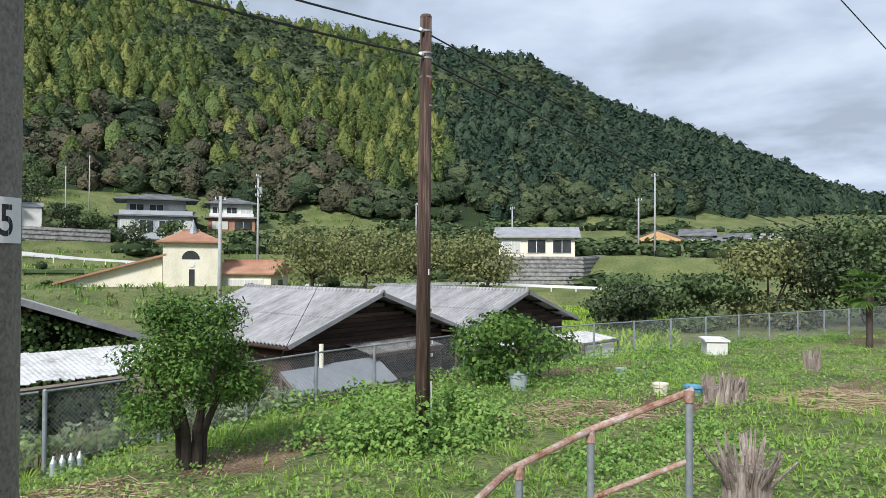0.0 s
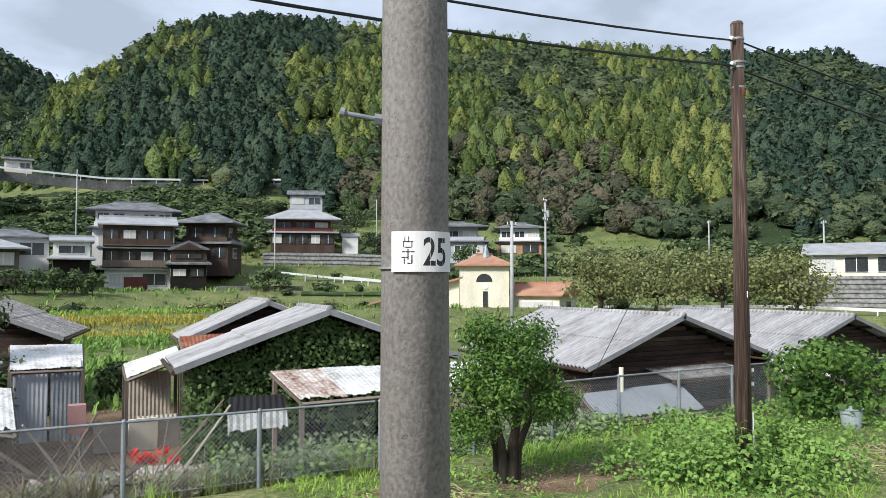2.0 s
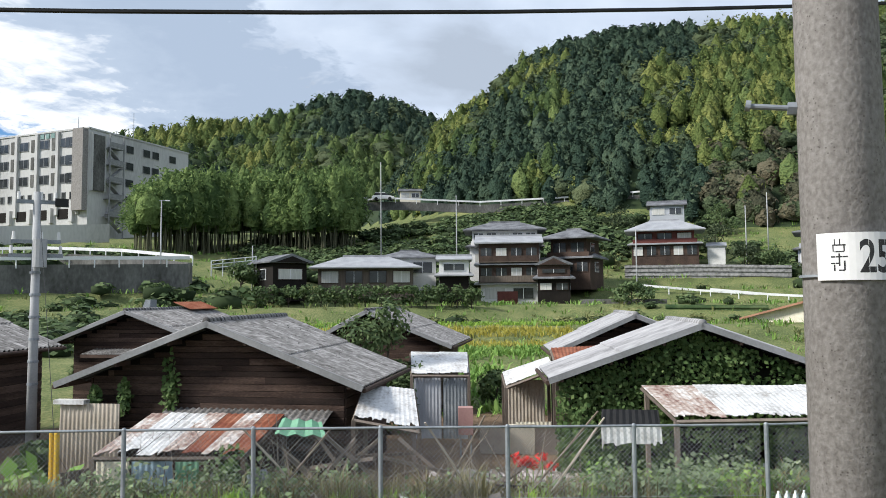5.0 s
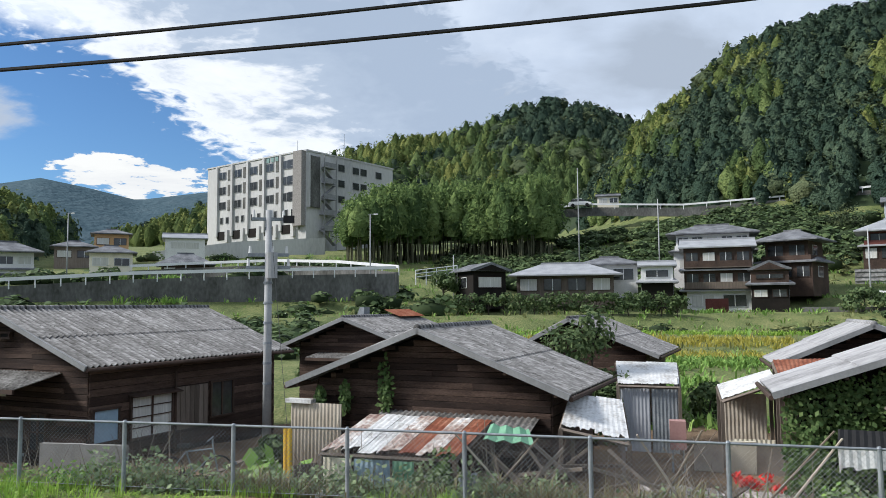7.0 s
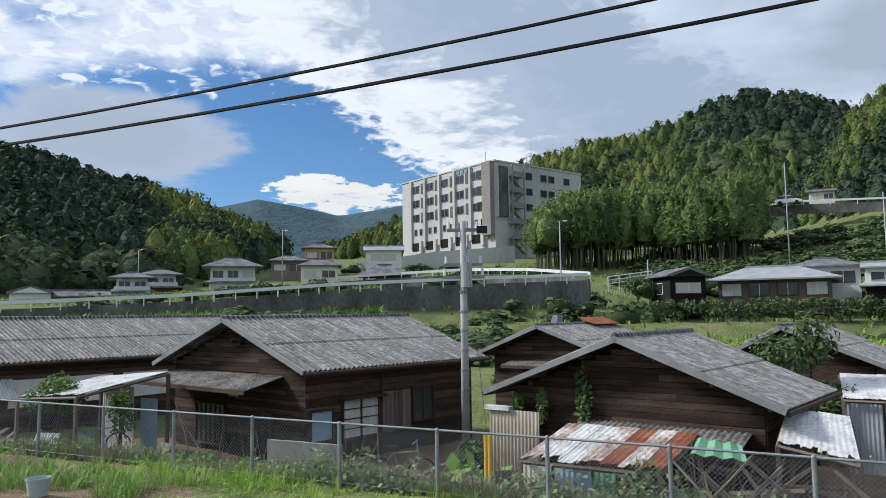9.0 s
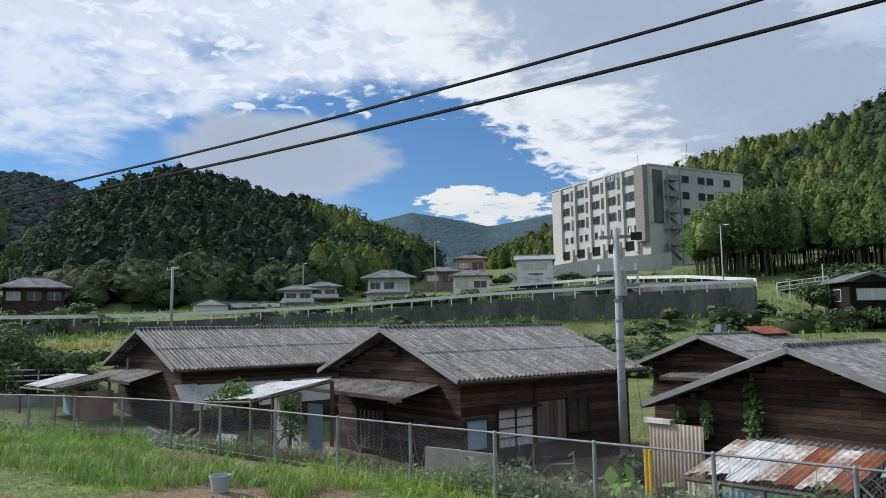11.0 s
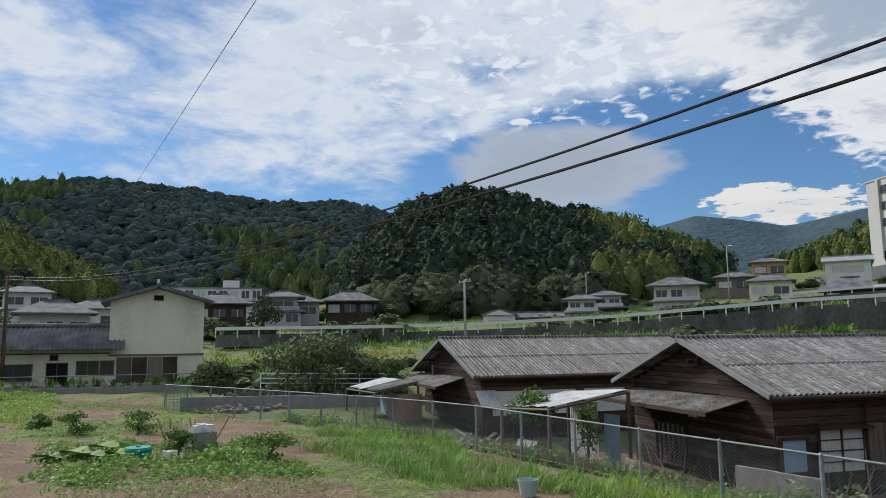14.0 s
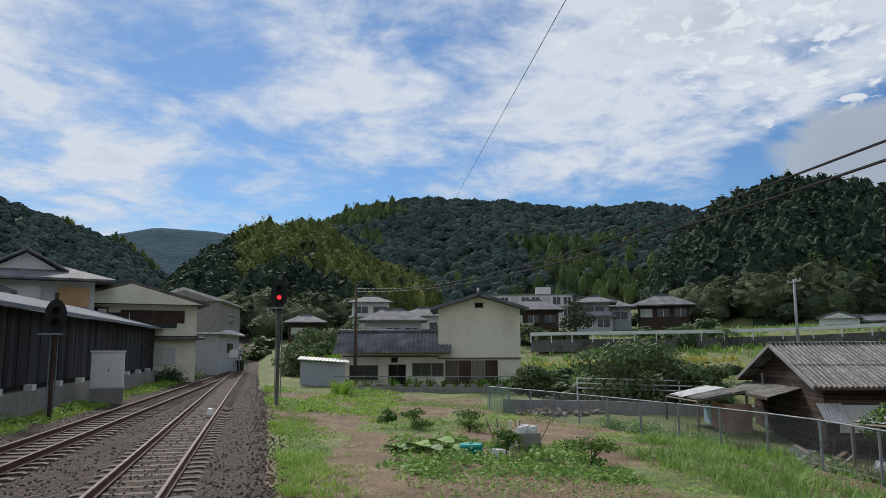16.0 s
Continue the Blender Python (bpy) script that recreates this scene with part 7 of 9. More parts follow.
for r in range(5):
    for k in range(5):
        y = -5.0 - 5.4 * k
        if r == 0:
            # open ground-floor bays: near-black sheets painted for the shade inside
            f = part("window", Mesh().box((0.05, y - 0.6, 3.6), (0.12, 3.6, 1.9)), "dark", school)
            continue
        z = 3.6 + 3.4 * r
        if r == 1:
            for dy in (-1.0, 1.0):
                f = part("window", Mesh().box((0.03, y + dy, z), (0.16, 1.0, 1.5)), "barge", school)
                part("pane", Mesh().box((0.06, y + dy, z), (0.14, 0.8, 1.3)), "glass_dark", f)
            continue
        f = part("window", Mesh().box((0.03, y - 0.8, z), (0.16, 2.4, 1.8)), "barge", school)
        part("pane", Mesh().box((0.06, y - 0.8, z), (0.14, 2.2, 1.6)), "glass_dark", f)
        part("mullion", Mesh().box((0.12, y - 0.8, z), (0.06, 0.1, 1.6)), "barge", f)
        # wall slots drawn as flat panels, their shade put into the dark grey
        part("recess", Mesh().box((0.05, y + 1.5, z), (0.12, 0.8, 2.4)), "retaining", school)
for r in range(3):
    z = 10.4 + 3.4 * r
    f = part("window", Mesh().box((-4.6 + 4.63, -4.3, z), (0.16, 2.6, 2.0)), "barge", school)
    for k in range(3):
        part("pane", Mesh().box((0.07, -5.15 + 0.85 * k, z + 0.3), (0.14, 0.74, 1.2)), "glass_dark", f)
        part("lower_pane", Mesh().box((0.07, -5.15 + 0.85 * k, z - 0.65), (0.14, 0.74, 0.5)), "glass_dark", f)
part("screen_wall", Mesh().box((-1.9, 0.3, 13.2), (3.0, 0.5, 10.6)), "retaining", school, "dark stained concrete screen")
for k in range(2):
    part("screen_frame", Mesh().box((-0.35 - 3.1 * k, 0.35, 13.2), (0.25, 0.7, 11.0)), "school_wall", school)
for k in range(5):
    part("pier", Mesh().box((0.3, -3.6 - 5.4 * k, 3.4), (0.7, 0.9, 2.8)), "school_wall", school)
part("lettering", Mesh().box((0.1, -9.0, 18.8), (0.1, 0.9, 0.9)).box((0.1, -10.4, 18.8), (0.1, 0.9, 0.9)).box((0.1, -11.8, 18.8), (0.1, 0.9, 0.9)).box((0.1, -13.2, 18.8), (0.1, 0.9, 0.9)), "teal_dull", school, "dull green sign characters")
for r in range(5):
    z = 3.6 + 3.4 * r
    for x in (-10.0, -14.5, -17.0, -22.0):
        if r < 3 and x < -12:
            continue
        f = part("window", Mesh().box((x, 0.03, z), (2.0, 0.16, 1.6)), "barge", school)
        part("pane", Mesh().box((x, 0.06, z), (1.8, 0.14, 1.4)), "glass_dark", f)
for r in range(5):
    part("stair_landing", Mesh().box((-5.2, 0.9, 3.2 + 3.3 * r), (3.4, 1.6, 0.15)), "barge", school)
    part("stair_flight", Mesh().box((-5.2, 1.1, 1.6 + 3.3 * r), (4.4, 1.0, 0.14), 0, 0, 38 if r % 2 else -38), "barge", school)
    part("stair_rail", Mesh().box((-5.2, 1.7, 3.8 + 3.3 * r), (3.4, 0.05, 0.9)), "barge", school)
for x in (-3.5, -6.9):
    part("stair_column", Mesh().box((x, 1.65, FH / 2 - 1), (0.2, 0.2, FH + 1)), "barge", school)
part("mast", Mesh().tube((-3.0, -6.0, FH), (-3.0, -6.0, FH + 3.5), 0.05, n=6), "galv", school)
part("mast", Mesh().tube((-14.0, -3.0, FH), (-14.0, -3.0, FH + 6.5), 0.05, n=6), "galv", school)


# ---- walls and roads ----
def strip_wall(label, pts, h, t=0.4, mat="retaining", name="retaining_wall", cat="retaining wall", courses=0):
    e = thing(name, label, cat, kind="structure")
    for k, (p, q) in enumerate(zip(pts, pts[1:])):
        d = Vector((q[0] - p[0], q[1] - p[1], 0))
        nrm = Vector((d.y, -d.x, 0)).normalized() * t
        a, b = Vector(p), Vector(q)
        ha, hb = (h if isinstance(h, (int, float)) else h[k]), (h if isinstance(h, (int, float)) else h[k + 1])
        v = [a, b, b + nrm, a + nrm]
        m = Mesh().add([x - Vector((0, 0, y)) for x, y in zip(v, (ha, hb, hb, ha))] + v, [(0, 3, 2, 1), (4, 5, 6, 7), (0, 1, 5, 4), (1, 2, 6, 5), (2, 3, 7, 6), (3, 0, 4, 7)])
        part("wall_section", m, mat, e)
        for c in range(courses):
            z = -ha * (c + 0.5) / courses
            part("course", Mesh().tube(a + Vector((0, 0, z)), b + Vector((0, 0, z)), 0.14, n=5), mat, e)
    return e


def guard_rail(label, pts, posts=2.0, h=0.75, beam=0.32):
    e = thing("guard_rail", label, "guard rail", "white road guard rails")
    for p, q in zip(pts, pts[1:]):
        a, b = Vector(p), Vector(q)
        n = max(1, int((b - a).length / posts))
        d = (b - a).normalized()
        up = Vector((0, 0, 1))
        s_ = d.cross(up).normalized() * 0.05
        za = up * (h - beam)
        v = [a + za - s_, b + za - s_, b + za + s_, a + za + s_]
        v += [x + up * beam for x in v]
        part("beam", Mesh().add(v, [(0, 3, 2, 1), (4, 5, 6, 7), (0, 1, 5, 4), (1, 2, 6, 5), (2, 3, 7, 6), (3, 0, 4, 7)]), "rail_white", e)
        for k in range(n):
            c = a.lerp(b, k / n)
            part("post", Mesh().tube(c - up * 0.3, c + up * h * 0.9, 0.06, n=6), "rail_white", e)
    return e


R1 = [(-12.0, -73.5, 3.2), (-22.0, -72.0, 3.3), (-29.9, -69.5, 3.35), (-36.7, -66.1, 3.5), (-48.2, -58.2, 4.1), (-59.5, -46.6, 5.2), (-66.4, -35.9, 5.6), (-71.4, -24.4, 5.8)]
guard_rail("long white guard rail along the valley road", R1)
strip_wall("dark concrete retaining wall below the valley road", R1, [1.2, 1.2, 1.4, 1.6, 2.0, 3.0, 3.4, 3.2], -0.4)
road = Mesh()
for p, q in zip(R1, R1[1:]):
    a, b = Vector(p), Vector(q)
    o = Vector(((a + b).x, (a + b).y, 0)).normalized() * 5.0
    road.add([a - Vector((0, 0, 0.05)), b - Vector((0, 0, 0.05)), b + o, a + o], [(0, 1, 2, 3)])
    road.add([a - Vector((0, 0, 0.3)), b - Vector((0, 0, 0.3)), b + o - Vector((0, 0, 0.3)), a + o - Vector((0, 0, 0.3))], [(0, 3, 2, 1)])
solid("road", road, "asphalt", "asphalt valley road above the fields", "road", kind="structure")
R2 = [(-71.6, -24.2, 5.9), (-76, -33.0, 6.9), (-80.0, -43.0, 7.5), (-79.5, -52, 7.4), (-76, -60, 7.0)]
guard_rail("white guard rail along the upper lane", R2)
strip_wall("dark retaining wall under the upper lane", R2, [2.0, 2.4, 2.6, 2.4, 2.0], -0.4)
R3 = [(-139, -19, 20.3), (-140, -8.3, 20.8), (-140, 8, 20.0), (-138.2, 24, 20.5), (-133, 40, 21.0)]
guard_rail("white guard rail of the hillside road", R3, 4.0)
strip_wall("retaining wall of the hillside road", R3, 1.6, -0.4)
R4 = [(-85.2, 23.0, 3.1), (-83.1, 29.5, 2.4), (-80.7, 35.5, 1.9)]
guard_rail("white pipe guard rail above the terraces", R4, 3.0, 0.6, 0.25)
R5 = [(-52.5, 43.4, -0.5), (-41, 54.4, -0.3), (-29.5, 61.3, -0.7)]
guard_rail("white guard rail in front of the stone terrace", R5, 2.0, 0.7, 0.25)
strip_wall("mossy retaining wall below the guard rail", R5, 1.4, -0.5)
guard_rail("white guard rail beside the terraces", [(-79.8, 29.4, 2.5), (-77.7, 34.7, 1.9), (-75, 40.1, 1.5)], 2.0, 0.6, 0.25)
strip_wall("dark terrace retaining wall below the houses", [(-79.0, 15.0, 2.0), (-78.0, 19.5, 2.0), (-76.6, 23.6, 1.95)], 2.2, -0.5)
strip_wall("stone terrace walls below the farmhouse", [(-93.4, 23.6, 6.2), (-90, 33, 6.1), (-86.6, 41.7, 5.8)], 2.6, -0.5, "stone_wall", courses=5)
strip_wall("planted green terrace bank with ledges", [(-72, 22, 1.45), (-70.4, 26.4, 1.4), (-68.6, 30.6, 1.35)], 2.6, -0.5, "green_bank", courses=6)
strip_wall("planted terrace bank with stone ledges", [(-93.4, 36.5, 5.0), (-88.6, 47, 5.0), (-83.7, 55, 4.95)], 3.0, -0.5, "retaining", courses=4)
strip_wall("grey stone-block terrace wall under the beige house", [(-44.8, 60.1, 2.8), (-40.3, 63.0, 2.85), (-36.3, 65.6, 2.85)], 2.9, -0.6, "stone_wall", courses=7)
strip_wall("side of the stone-block terrace", [(-36.3, 65.6, 2.85), (-38.0, 74, 3.1)], 2.9, -0.6, "stone_wall", courses=7)
strip_wall("pale concrete wall in front of the concrete building", [(-113, -84.5, 12.6), (-120, -71.5, 14.6), (-127.8, -57.5, 15.6)], 3.2, -0.5, "school_wall")
strip_wall("dark wall at the foot of the bamboo", [(-114, -60, 9.9), (-119, -48, 10.2), (-122, -36, 10.4)], 2.2, -0.5)
strip_wall("low concrete channel wall by the yard", [(-4.5, -37.5, -0.1), (-9.5, -36.3, -0.15), (-16, -34.0, -0.3)], 0.9, -0.25, "concrete", "low_wall", "wall")
wr = thing("pipe_railing", "white pipe railing beside the ditch", "railing")
for z in (0.35, 0.6, 0.85):
    part("rail", Mesh().tube((-8.6, -39.0, z), (-14.6, -37.0, z - 0.12), 0.035, n=6), "rail_white", wr)
for k in range(6):
    part("post", Mesh().tube((-8.6 - 1.2 * k, -39 + 0.4 * k, -0.3), (-8.6 - 1.2 * k, -39 + 0.4 * k, 0.88 - 0.024 * k), 0.035, n=6), "rail_white", wr)
wr2 = thing("pipe_railing", "white railing at the road corner", "railing")
for z in (5.4, 5.75, 6.1):
    part("rail", Mesh().tube((-72.0, -22.5, z), (-74.0, -18.6, z + 0.5), 0.05, n=6), "rail_white", wr2)
for k in range(5):
    part("post", Mesh().tube((-72 - 0.5 * k, -22.5 + 0.97 * k, 4.6), (-72 - 0.5 * k, -22.5 + 0.97 * k, 6.15 + 0.12 * k), 0.05, n=6), "rail_white", wr2)


def car(label, x, y, z, rz, mat):
    e = thing("parked_car", label, "car", "parked cars", at=(x, y, z), rz=rz)
    part("body", Mesh().prism([(-2.1, 0.3), (2.1, 0.3), (2.15, 0.7), (1.3, 0.95), (-1.9, 1.0), (-2.15, 0.75)], "y", -0.82, 0.82), mat, e)
    part("cabin", Mesh().prism([(-1.8, 0.98), (1.2, 0.94), (0.5, 1.45), (-1.5, 1.48)], "y", -0.72, 0.72), "glass_dark", e)
    part("roof", Mesh().prism([(-1.5, 1.46), (0.5, 1.44), (0.4, 1.52), (-1.4, 1.53)], "y", -0.7, 0.7), mat, e)
    for a in (-1.3, 1.35):
        for b in (-0.8, 0.8):
            part("wheel", Mesh().tube((a, b - 0.1, 0.32), (a, b + 0.1, 0.32), 0.32, n=14), "black", e)


car("white car on the hillside road", -138.5, -15.5, 20.5, 85, "rail_white")
car("pale car on the hillside road", -139, -10.5, 20.8, 85, "rail_white")
car("silver car beside the storehouse", 18.6, -58.5, 0.9, 100, "galv")


# ---- fields, groves and shrubs ----
def rice(label, th0, th1, r0, r1, mat, seed, step=0.34, tall=0.55):
    """A block of standing rice: rows of leaf tufts on the land."""
    rng = np.random.default_rng(seed)
    area = 0.5 * (r1 * r1 - r0 * r0) * radians(th1 - th0)
    n = int(min(6500, area / (step * step)))
    th = np.radians(rng.uniform(th0, th1, n))
    r = np.sqrt(rng.uniform(r0 * r0, r1 * r1, n))
    x, y = r * np.cos(th), r * np.sin(th)
    v, f = scatter(CLUMPS, x, y, ground_z(x, y) - 0.05, np.full(n, tall) * rng.uniform(0.8, 1.2, n), np.full(n, step * 2.2), rng)
    solid("rice_field", fast_mesh("rice_field", v, f, mat), None, label, "rice field", kind="stuff")


def tuft(seed, n=13, broad=0.6):
    rng = np.random.default_rng(seed)
    vs, fs = [], []
    for k in range(n):
        a = rng.uniform(0, 2 * math.pi)
        b = a + math.pi / 2
        r0, ln, w = rng.uniform(0, 0.3), rng.uniform(0.12, 0.45), rng.uniform(0.013, 0.026) * broad
        h = rng.uniform(0.55, 1.0)
        ca, sa_ = math.cos(a), math.sin(a)
        cb, sb = math.cos(b) * w, math.sin(b) * w
        base, midp, tip = (ca * r0, sa_ * r0, 0), (ca * (r0 + ln * 0.35), sa_ * (r0 + ln * 0.35), h * 0.7), (ca * (r0 + ln), sa_ * (r0 + ln), h * 0.92)
        o = len(vs)
        vs += [(base[0] - cb, base[1] - sb, 0), (base[0] + cb, base[1] + sb, 0), (midp[0] + cb * 0.8, midp[1] + sb * 0.8, midp[2]), (midp[0] - cb * 0.8, midp[1] - sb * 0.8, midp[2]), (tip[0] + cb * 0.1, tip[1] + sb * 0.1, tip[2]), (tip[0] - cb * 0.1, tip[1] - sb * 0.1, tip[2])]
        fs += [(o, o + 1, o + 2, o + 3), (o + 3, o + 2, o + 4, o + 5)]
    return np.array(vs), np.array(fs)


TUFTS = [tuft(40 + k) for k in range(5)]
CLUMPS = [tuft(60 + k, 5, 1.9) for k in range(6)]
rice("ripening yellow rice standing in a terraced paddy", 172, 186, 45, 50, "rice", 31)
rice("yellow-green rice in the terraced paddy", 170, 190, 53, 57, "rice", 32)
rice("green rice stubble terrace below the houses", 166, 192, 60, 64, "grass", 33, 0.5, 0.4)
rice("bright green rice paddy beyond the sheds", 112, 125, 30, 62, "paddy", 34, 0.5, 0.4)
rice("yellow rice strip in the valley paddies", 244, 256, 56, 60, "rice", 35, 0.45)
rice("yellow rice strip in the valley paddies", 246, 262, 64, 67, "rice", 36, 0.5)
rice("green meadow terrace under the road", 196, 212, 46, 62, "grass", 37, 0.55, 0.35)


def tree(label, x, y, h, w, mat, seed, n=500, leaf=0.16, z=None, trunk=0.35, name="tree", aspect=0.7, lobes=6, limbs=5, cat="tree"):
    """Tapered trunk, limbs and a crown of leaf clumps in several uneven lobes."""
    rng = np.random.default_rng(seed)
    z = gz(x, y) - 0.05 if z is None else z
    e = thing(name, label, cat, at=(x, y, z))
    m = Mesh()
    rt = max(0.04, 0.028 * h)
    top = Vector((rng.normal(0, 0.04) * h, rng.normal(0, 0.04) * h, trunk * h + 0.15 * h))
    m.tube((0, 0, -0.3), top, rt, rt * 0.6, 8)
    lob = []
    for k in range(lobes):
        a = 2 * math.pi * (k + rng.uniform(-0.3, 0.3)) / lobes
        rr = rng.uniform(0.18, 0.32) * w * (0 if k == 0 else 1)
        zz = h * (rng.uniform(trunk + 0.12, 0.8) if k else 0.78)
        c = np.array([rr * math.cos(a), rr * math.sin(a), zz])
        lob.append((c, w * rng.uniform(0.24, 0.34), h * rng.uniform(0.16, 0.24)))
        if k < limbs:
            m.tube(top * 0.8, Vector(c), rt * 0.5, rt * 0.15, 6)
    part("trunk", m, "bark", e)
    pieces = []
    for c, rw, rh in lob:
        d, p = ball_points(int(n * 1.8) // lobes, rng, 0.45)
        pieces.append(leaf_quads(p * (rw, rw, rh) + c, d + (0, 0, 0.4), leaf * 0.68, aspect, rng, 0.6))
    v, f = join_quads(pieces)
    part("crown", fast_mesh("crown", v, f, mat), None, e)
    return e


# scrub on the slopes
def scrub(label, n, th, rr, size, mat, seed, keep=None):
    rng = np.random.default_rng(seed)
    t = np.radians(rng.uniform(*th, n))
    r = np.sqrt(rng.uniform(rr[0] ** 2, rr[1] ** 2, n))
    x, y = r * np.cos(t), r * np.sin(t)
    ok = wave(x, y, 9, seed) + rng.normal(0, 0.3, n) > (0.35 if keep is None else keep)
    for hx_, hy_, hr in HOUSES:
        ok &= np.hypot(x - hx_, y - hy_) > hr
        # nothing tall right in front of a house
        dist = math.hypot(hx_, hy_)
        ok &= ~((np.abs(x * hy_ - y * hx_) / dist < hr * 0.8) & (np.hypot(x, y) < dist) & (np.hypot(x, y) > dist - 14))
    x, y = x[ok], y[ok]
    k = rng.uniform(0.6, 1.5, len(x)) * size
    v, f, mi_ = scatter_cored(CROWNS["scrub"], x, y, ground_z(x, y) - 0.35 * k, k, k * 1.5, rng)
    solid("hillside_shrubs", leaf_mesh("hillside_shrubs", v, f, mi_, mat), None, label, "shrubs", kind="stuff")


HOUSES = [(o.location.x, o.location.y, 5.5) for o in list(scene.objects) if o.parent is None and o.get("category") in ("house", "building") and 30 < o.location.length < 140]
scrub("green shrubs and small trees on the terraces", 1300, (130, 186), (88, 135), 2.4, "hedge", 51, 0.1)
scrub("green shrubs and small trees on the terraces", 260, (130, 180), (62, 86), 1.4, "hedge", 52, 0.7)
scrub("low olive bushes scattered on the terraces", 900, (160, 197), (64, 122), 1.0, "olive", 58, -0.1)
scrub("mixed green bushes on the slope below the hillside road", 2100, (168, 194), (86, 138), 2.0, "hedge", 59, -0.25)
scrub("shrubs around the road and houses", 700, (186, 232), (66, 135), 2.2, "hedge", 53, 0.4)
scrub("trees between the far houses", 900, (232, 292), (76, 150), 2.6, "hedge", 54, 0.3)
scrub("rough green bushes below the valley road", 520, (204, 236), (46, 66), 1.7, "hedge", 55, -0.1)
scrub("trees below the northern wood", 1000, (92, 132), (66, 125), 2.6, "hedge", 56, 0.0)
scrub("bushes at the field edge", 200, (236, 262), (40, 60), 1.5, "hedge", 57, 0.6)

# bamboo grove beside the concrete building
rng = np.random.default_rng(8)
n = 900
th = np.radians(rng.uniform(186.5, 202.6, n))
r = rng.uniform(116, 138, n) + 3 * np.sin(th * 30)
x, y = r * np.cos(th), r * np.sin(th)
hgt = rng.uniform(10.5, 14.0, n) * (1 - 0.22 * np.clip((np.degrees(th) % 360 - 199) / 3.6, 0, 1))
slim = [[(x_ * 0.75, y_ * 0.75, z_, rw * 0.62, rh * 0.5) for x_, y_, z_, rw, rh in plume_lobes(30 + k, 0.4)] for k in range(8)]
v, f, mi_ = scatter_cored([lobed_crown(70 + k, slim[k], 80, 0.036, 0.34, 0.3, 0.45) for k in range(8)], x, y, ground_z(x, y) + 1.2 * rng.uniform(0, 1, n), hgt * rng.uniform(0.86, 1.12, n), rng.uniform(10.0, 13.0, n), rng)
solid("bamboo_grove", leaf_mesh("bamboo_grove", v, f, mi_, "grove", "grove"), None, "dense green bamboo grove beside the concrete building", "bamboo", kind="stuff")
cul = Mesh()
for k in range(0, n):
    if r[k] < 126:
        z0 = gz(x[k], y[k])
        cul.tube((x[k], y[k], z0 - 0.3), (x[k] + rng.normal(0, 0.3), y[k] + rng.normal(0, 0.3), z0 + 7.5), 0.09, 0.06, 5, False)
solid("bamboo_culms", cul, "culm", "bare bamboo stems under the grove", "bamboo", kind="stuff")

# garden-side hedge rows
for k in range(16):
    t_ = k / 15
    tree("clipped dark green hedge bush", -69.9 - 2.2 * t_, -19.0 + 22.0 * t_, 2.3, 2.4, "hedge", 200 + k, 220, 0.22, trunk=0.1, name="hedge_bush", cat="hedge")
for k, (x, y, h, w) in enumerate(((-47.0, 39.6, 7.0, 8.0), (-44.8, 43, 7.4, 9.0), (-41, 46.5, 7.0, 8.5), (-37, 49.8, 6.8, 7.5))):
    tree("spreading cherry tree with thin olive foliage", x, y, h, w, "olive", 230 + k, 1700, 0.2, z=gz(x, y), trunk=0.26, lobes=12, limbs=12)
for k, (x, y, h, w, m) in enumerate(((-12.3, 43.3, 5.6, 5.0, "olive"), (-9.8, 44, 6.4, 5.2, "broadleaf"), (-7.4, 44.8, 6.8, 5.6, "hedge"), (-15.5, 42, 3.4, 4.5, "hedge"), (-19, 40.5, 3.0, 4.5, "broadleaf"), (-4.8, 45, 6.0, 5, "broadleaf"), (-22.5, 47, 3.4, 5, "hedge"))):
    tree("dense tree at the end of the garden", x, y, h, w * 1.25, m, 240 + k, 2000, 0.19, trunk=-0.05, lobes=10)
for k, (x, y, h, w) in enumerate(((-11.4, -39.4, 3.9, 5.6), (-14.6, -38.4, 2.4, 3.4), (-6.6, -41.5, 2.2, 2.6), (-15, -38.6, 2.0, 2.4))):
    tree("round dark green tree beside the paddies", x, y, h, w, "hedge", 260 + k, 3600, 0.16, trunk=0.0, lobes=14)
for k, (x, y, h, w) in enumerate(((9.4, -62, 2.2, 3.0), (10.6, -68, 2.8, 3.4), (8.2, -73, 2.6, 3.6), (11.6, -80, 3.4, 4.0), (9.0, -84, 3.2, 4.2), (12.4, -92, 3.8, 4.6), (7.4, -95, 4.0, 5.0))):
    tree("dense dark bush beside the railway curve", x, y, h, w, "hedge", 600 + k, 900, 0.2, trunk=0.0, lobes=9, name="bush", cat="bush")
tree("round bright tree behind the paddies", -17.5, -78, 5.5, 5.0, "broadleaf", 270, 700, 0.22)
tree("dense green tree rising between the barracks", -21.3, -1.75, 4.1, 2.6, "hedge", 271, 3200, 0.13, trunk=0.08, lobes=10, aspect=0.5)
tree("leafy climber bush on the fence", -10.9, 15.6, 2.0, 3.2, "leaf", 272, 2200, 0.1, trunk=-0.05, lobes=10, name="shrub", cat="shrub")
tree("small camellia tree by the barrack", -12.6, -19.9, 2.2, 1.6, "leaf", 273, 700, 0.09, trunk=0.3)
tree("thin shrub behind the fence", -12.9, -17.6, 2.1, 0.8, "leaf", 274, 260, 0.09, trunk=0.4, name="shrub", cat="shrub")
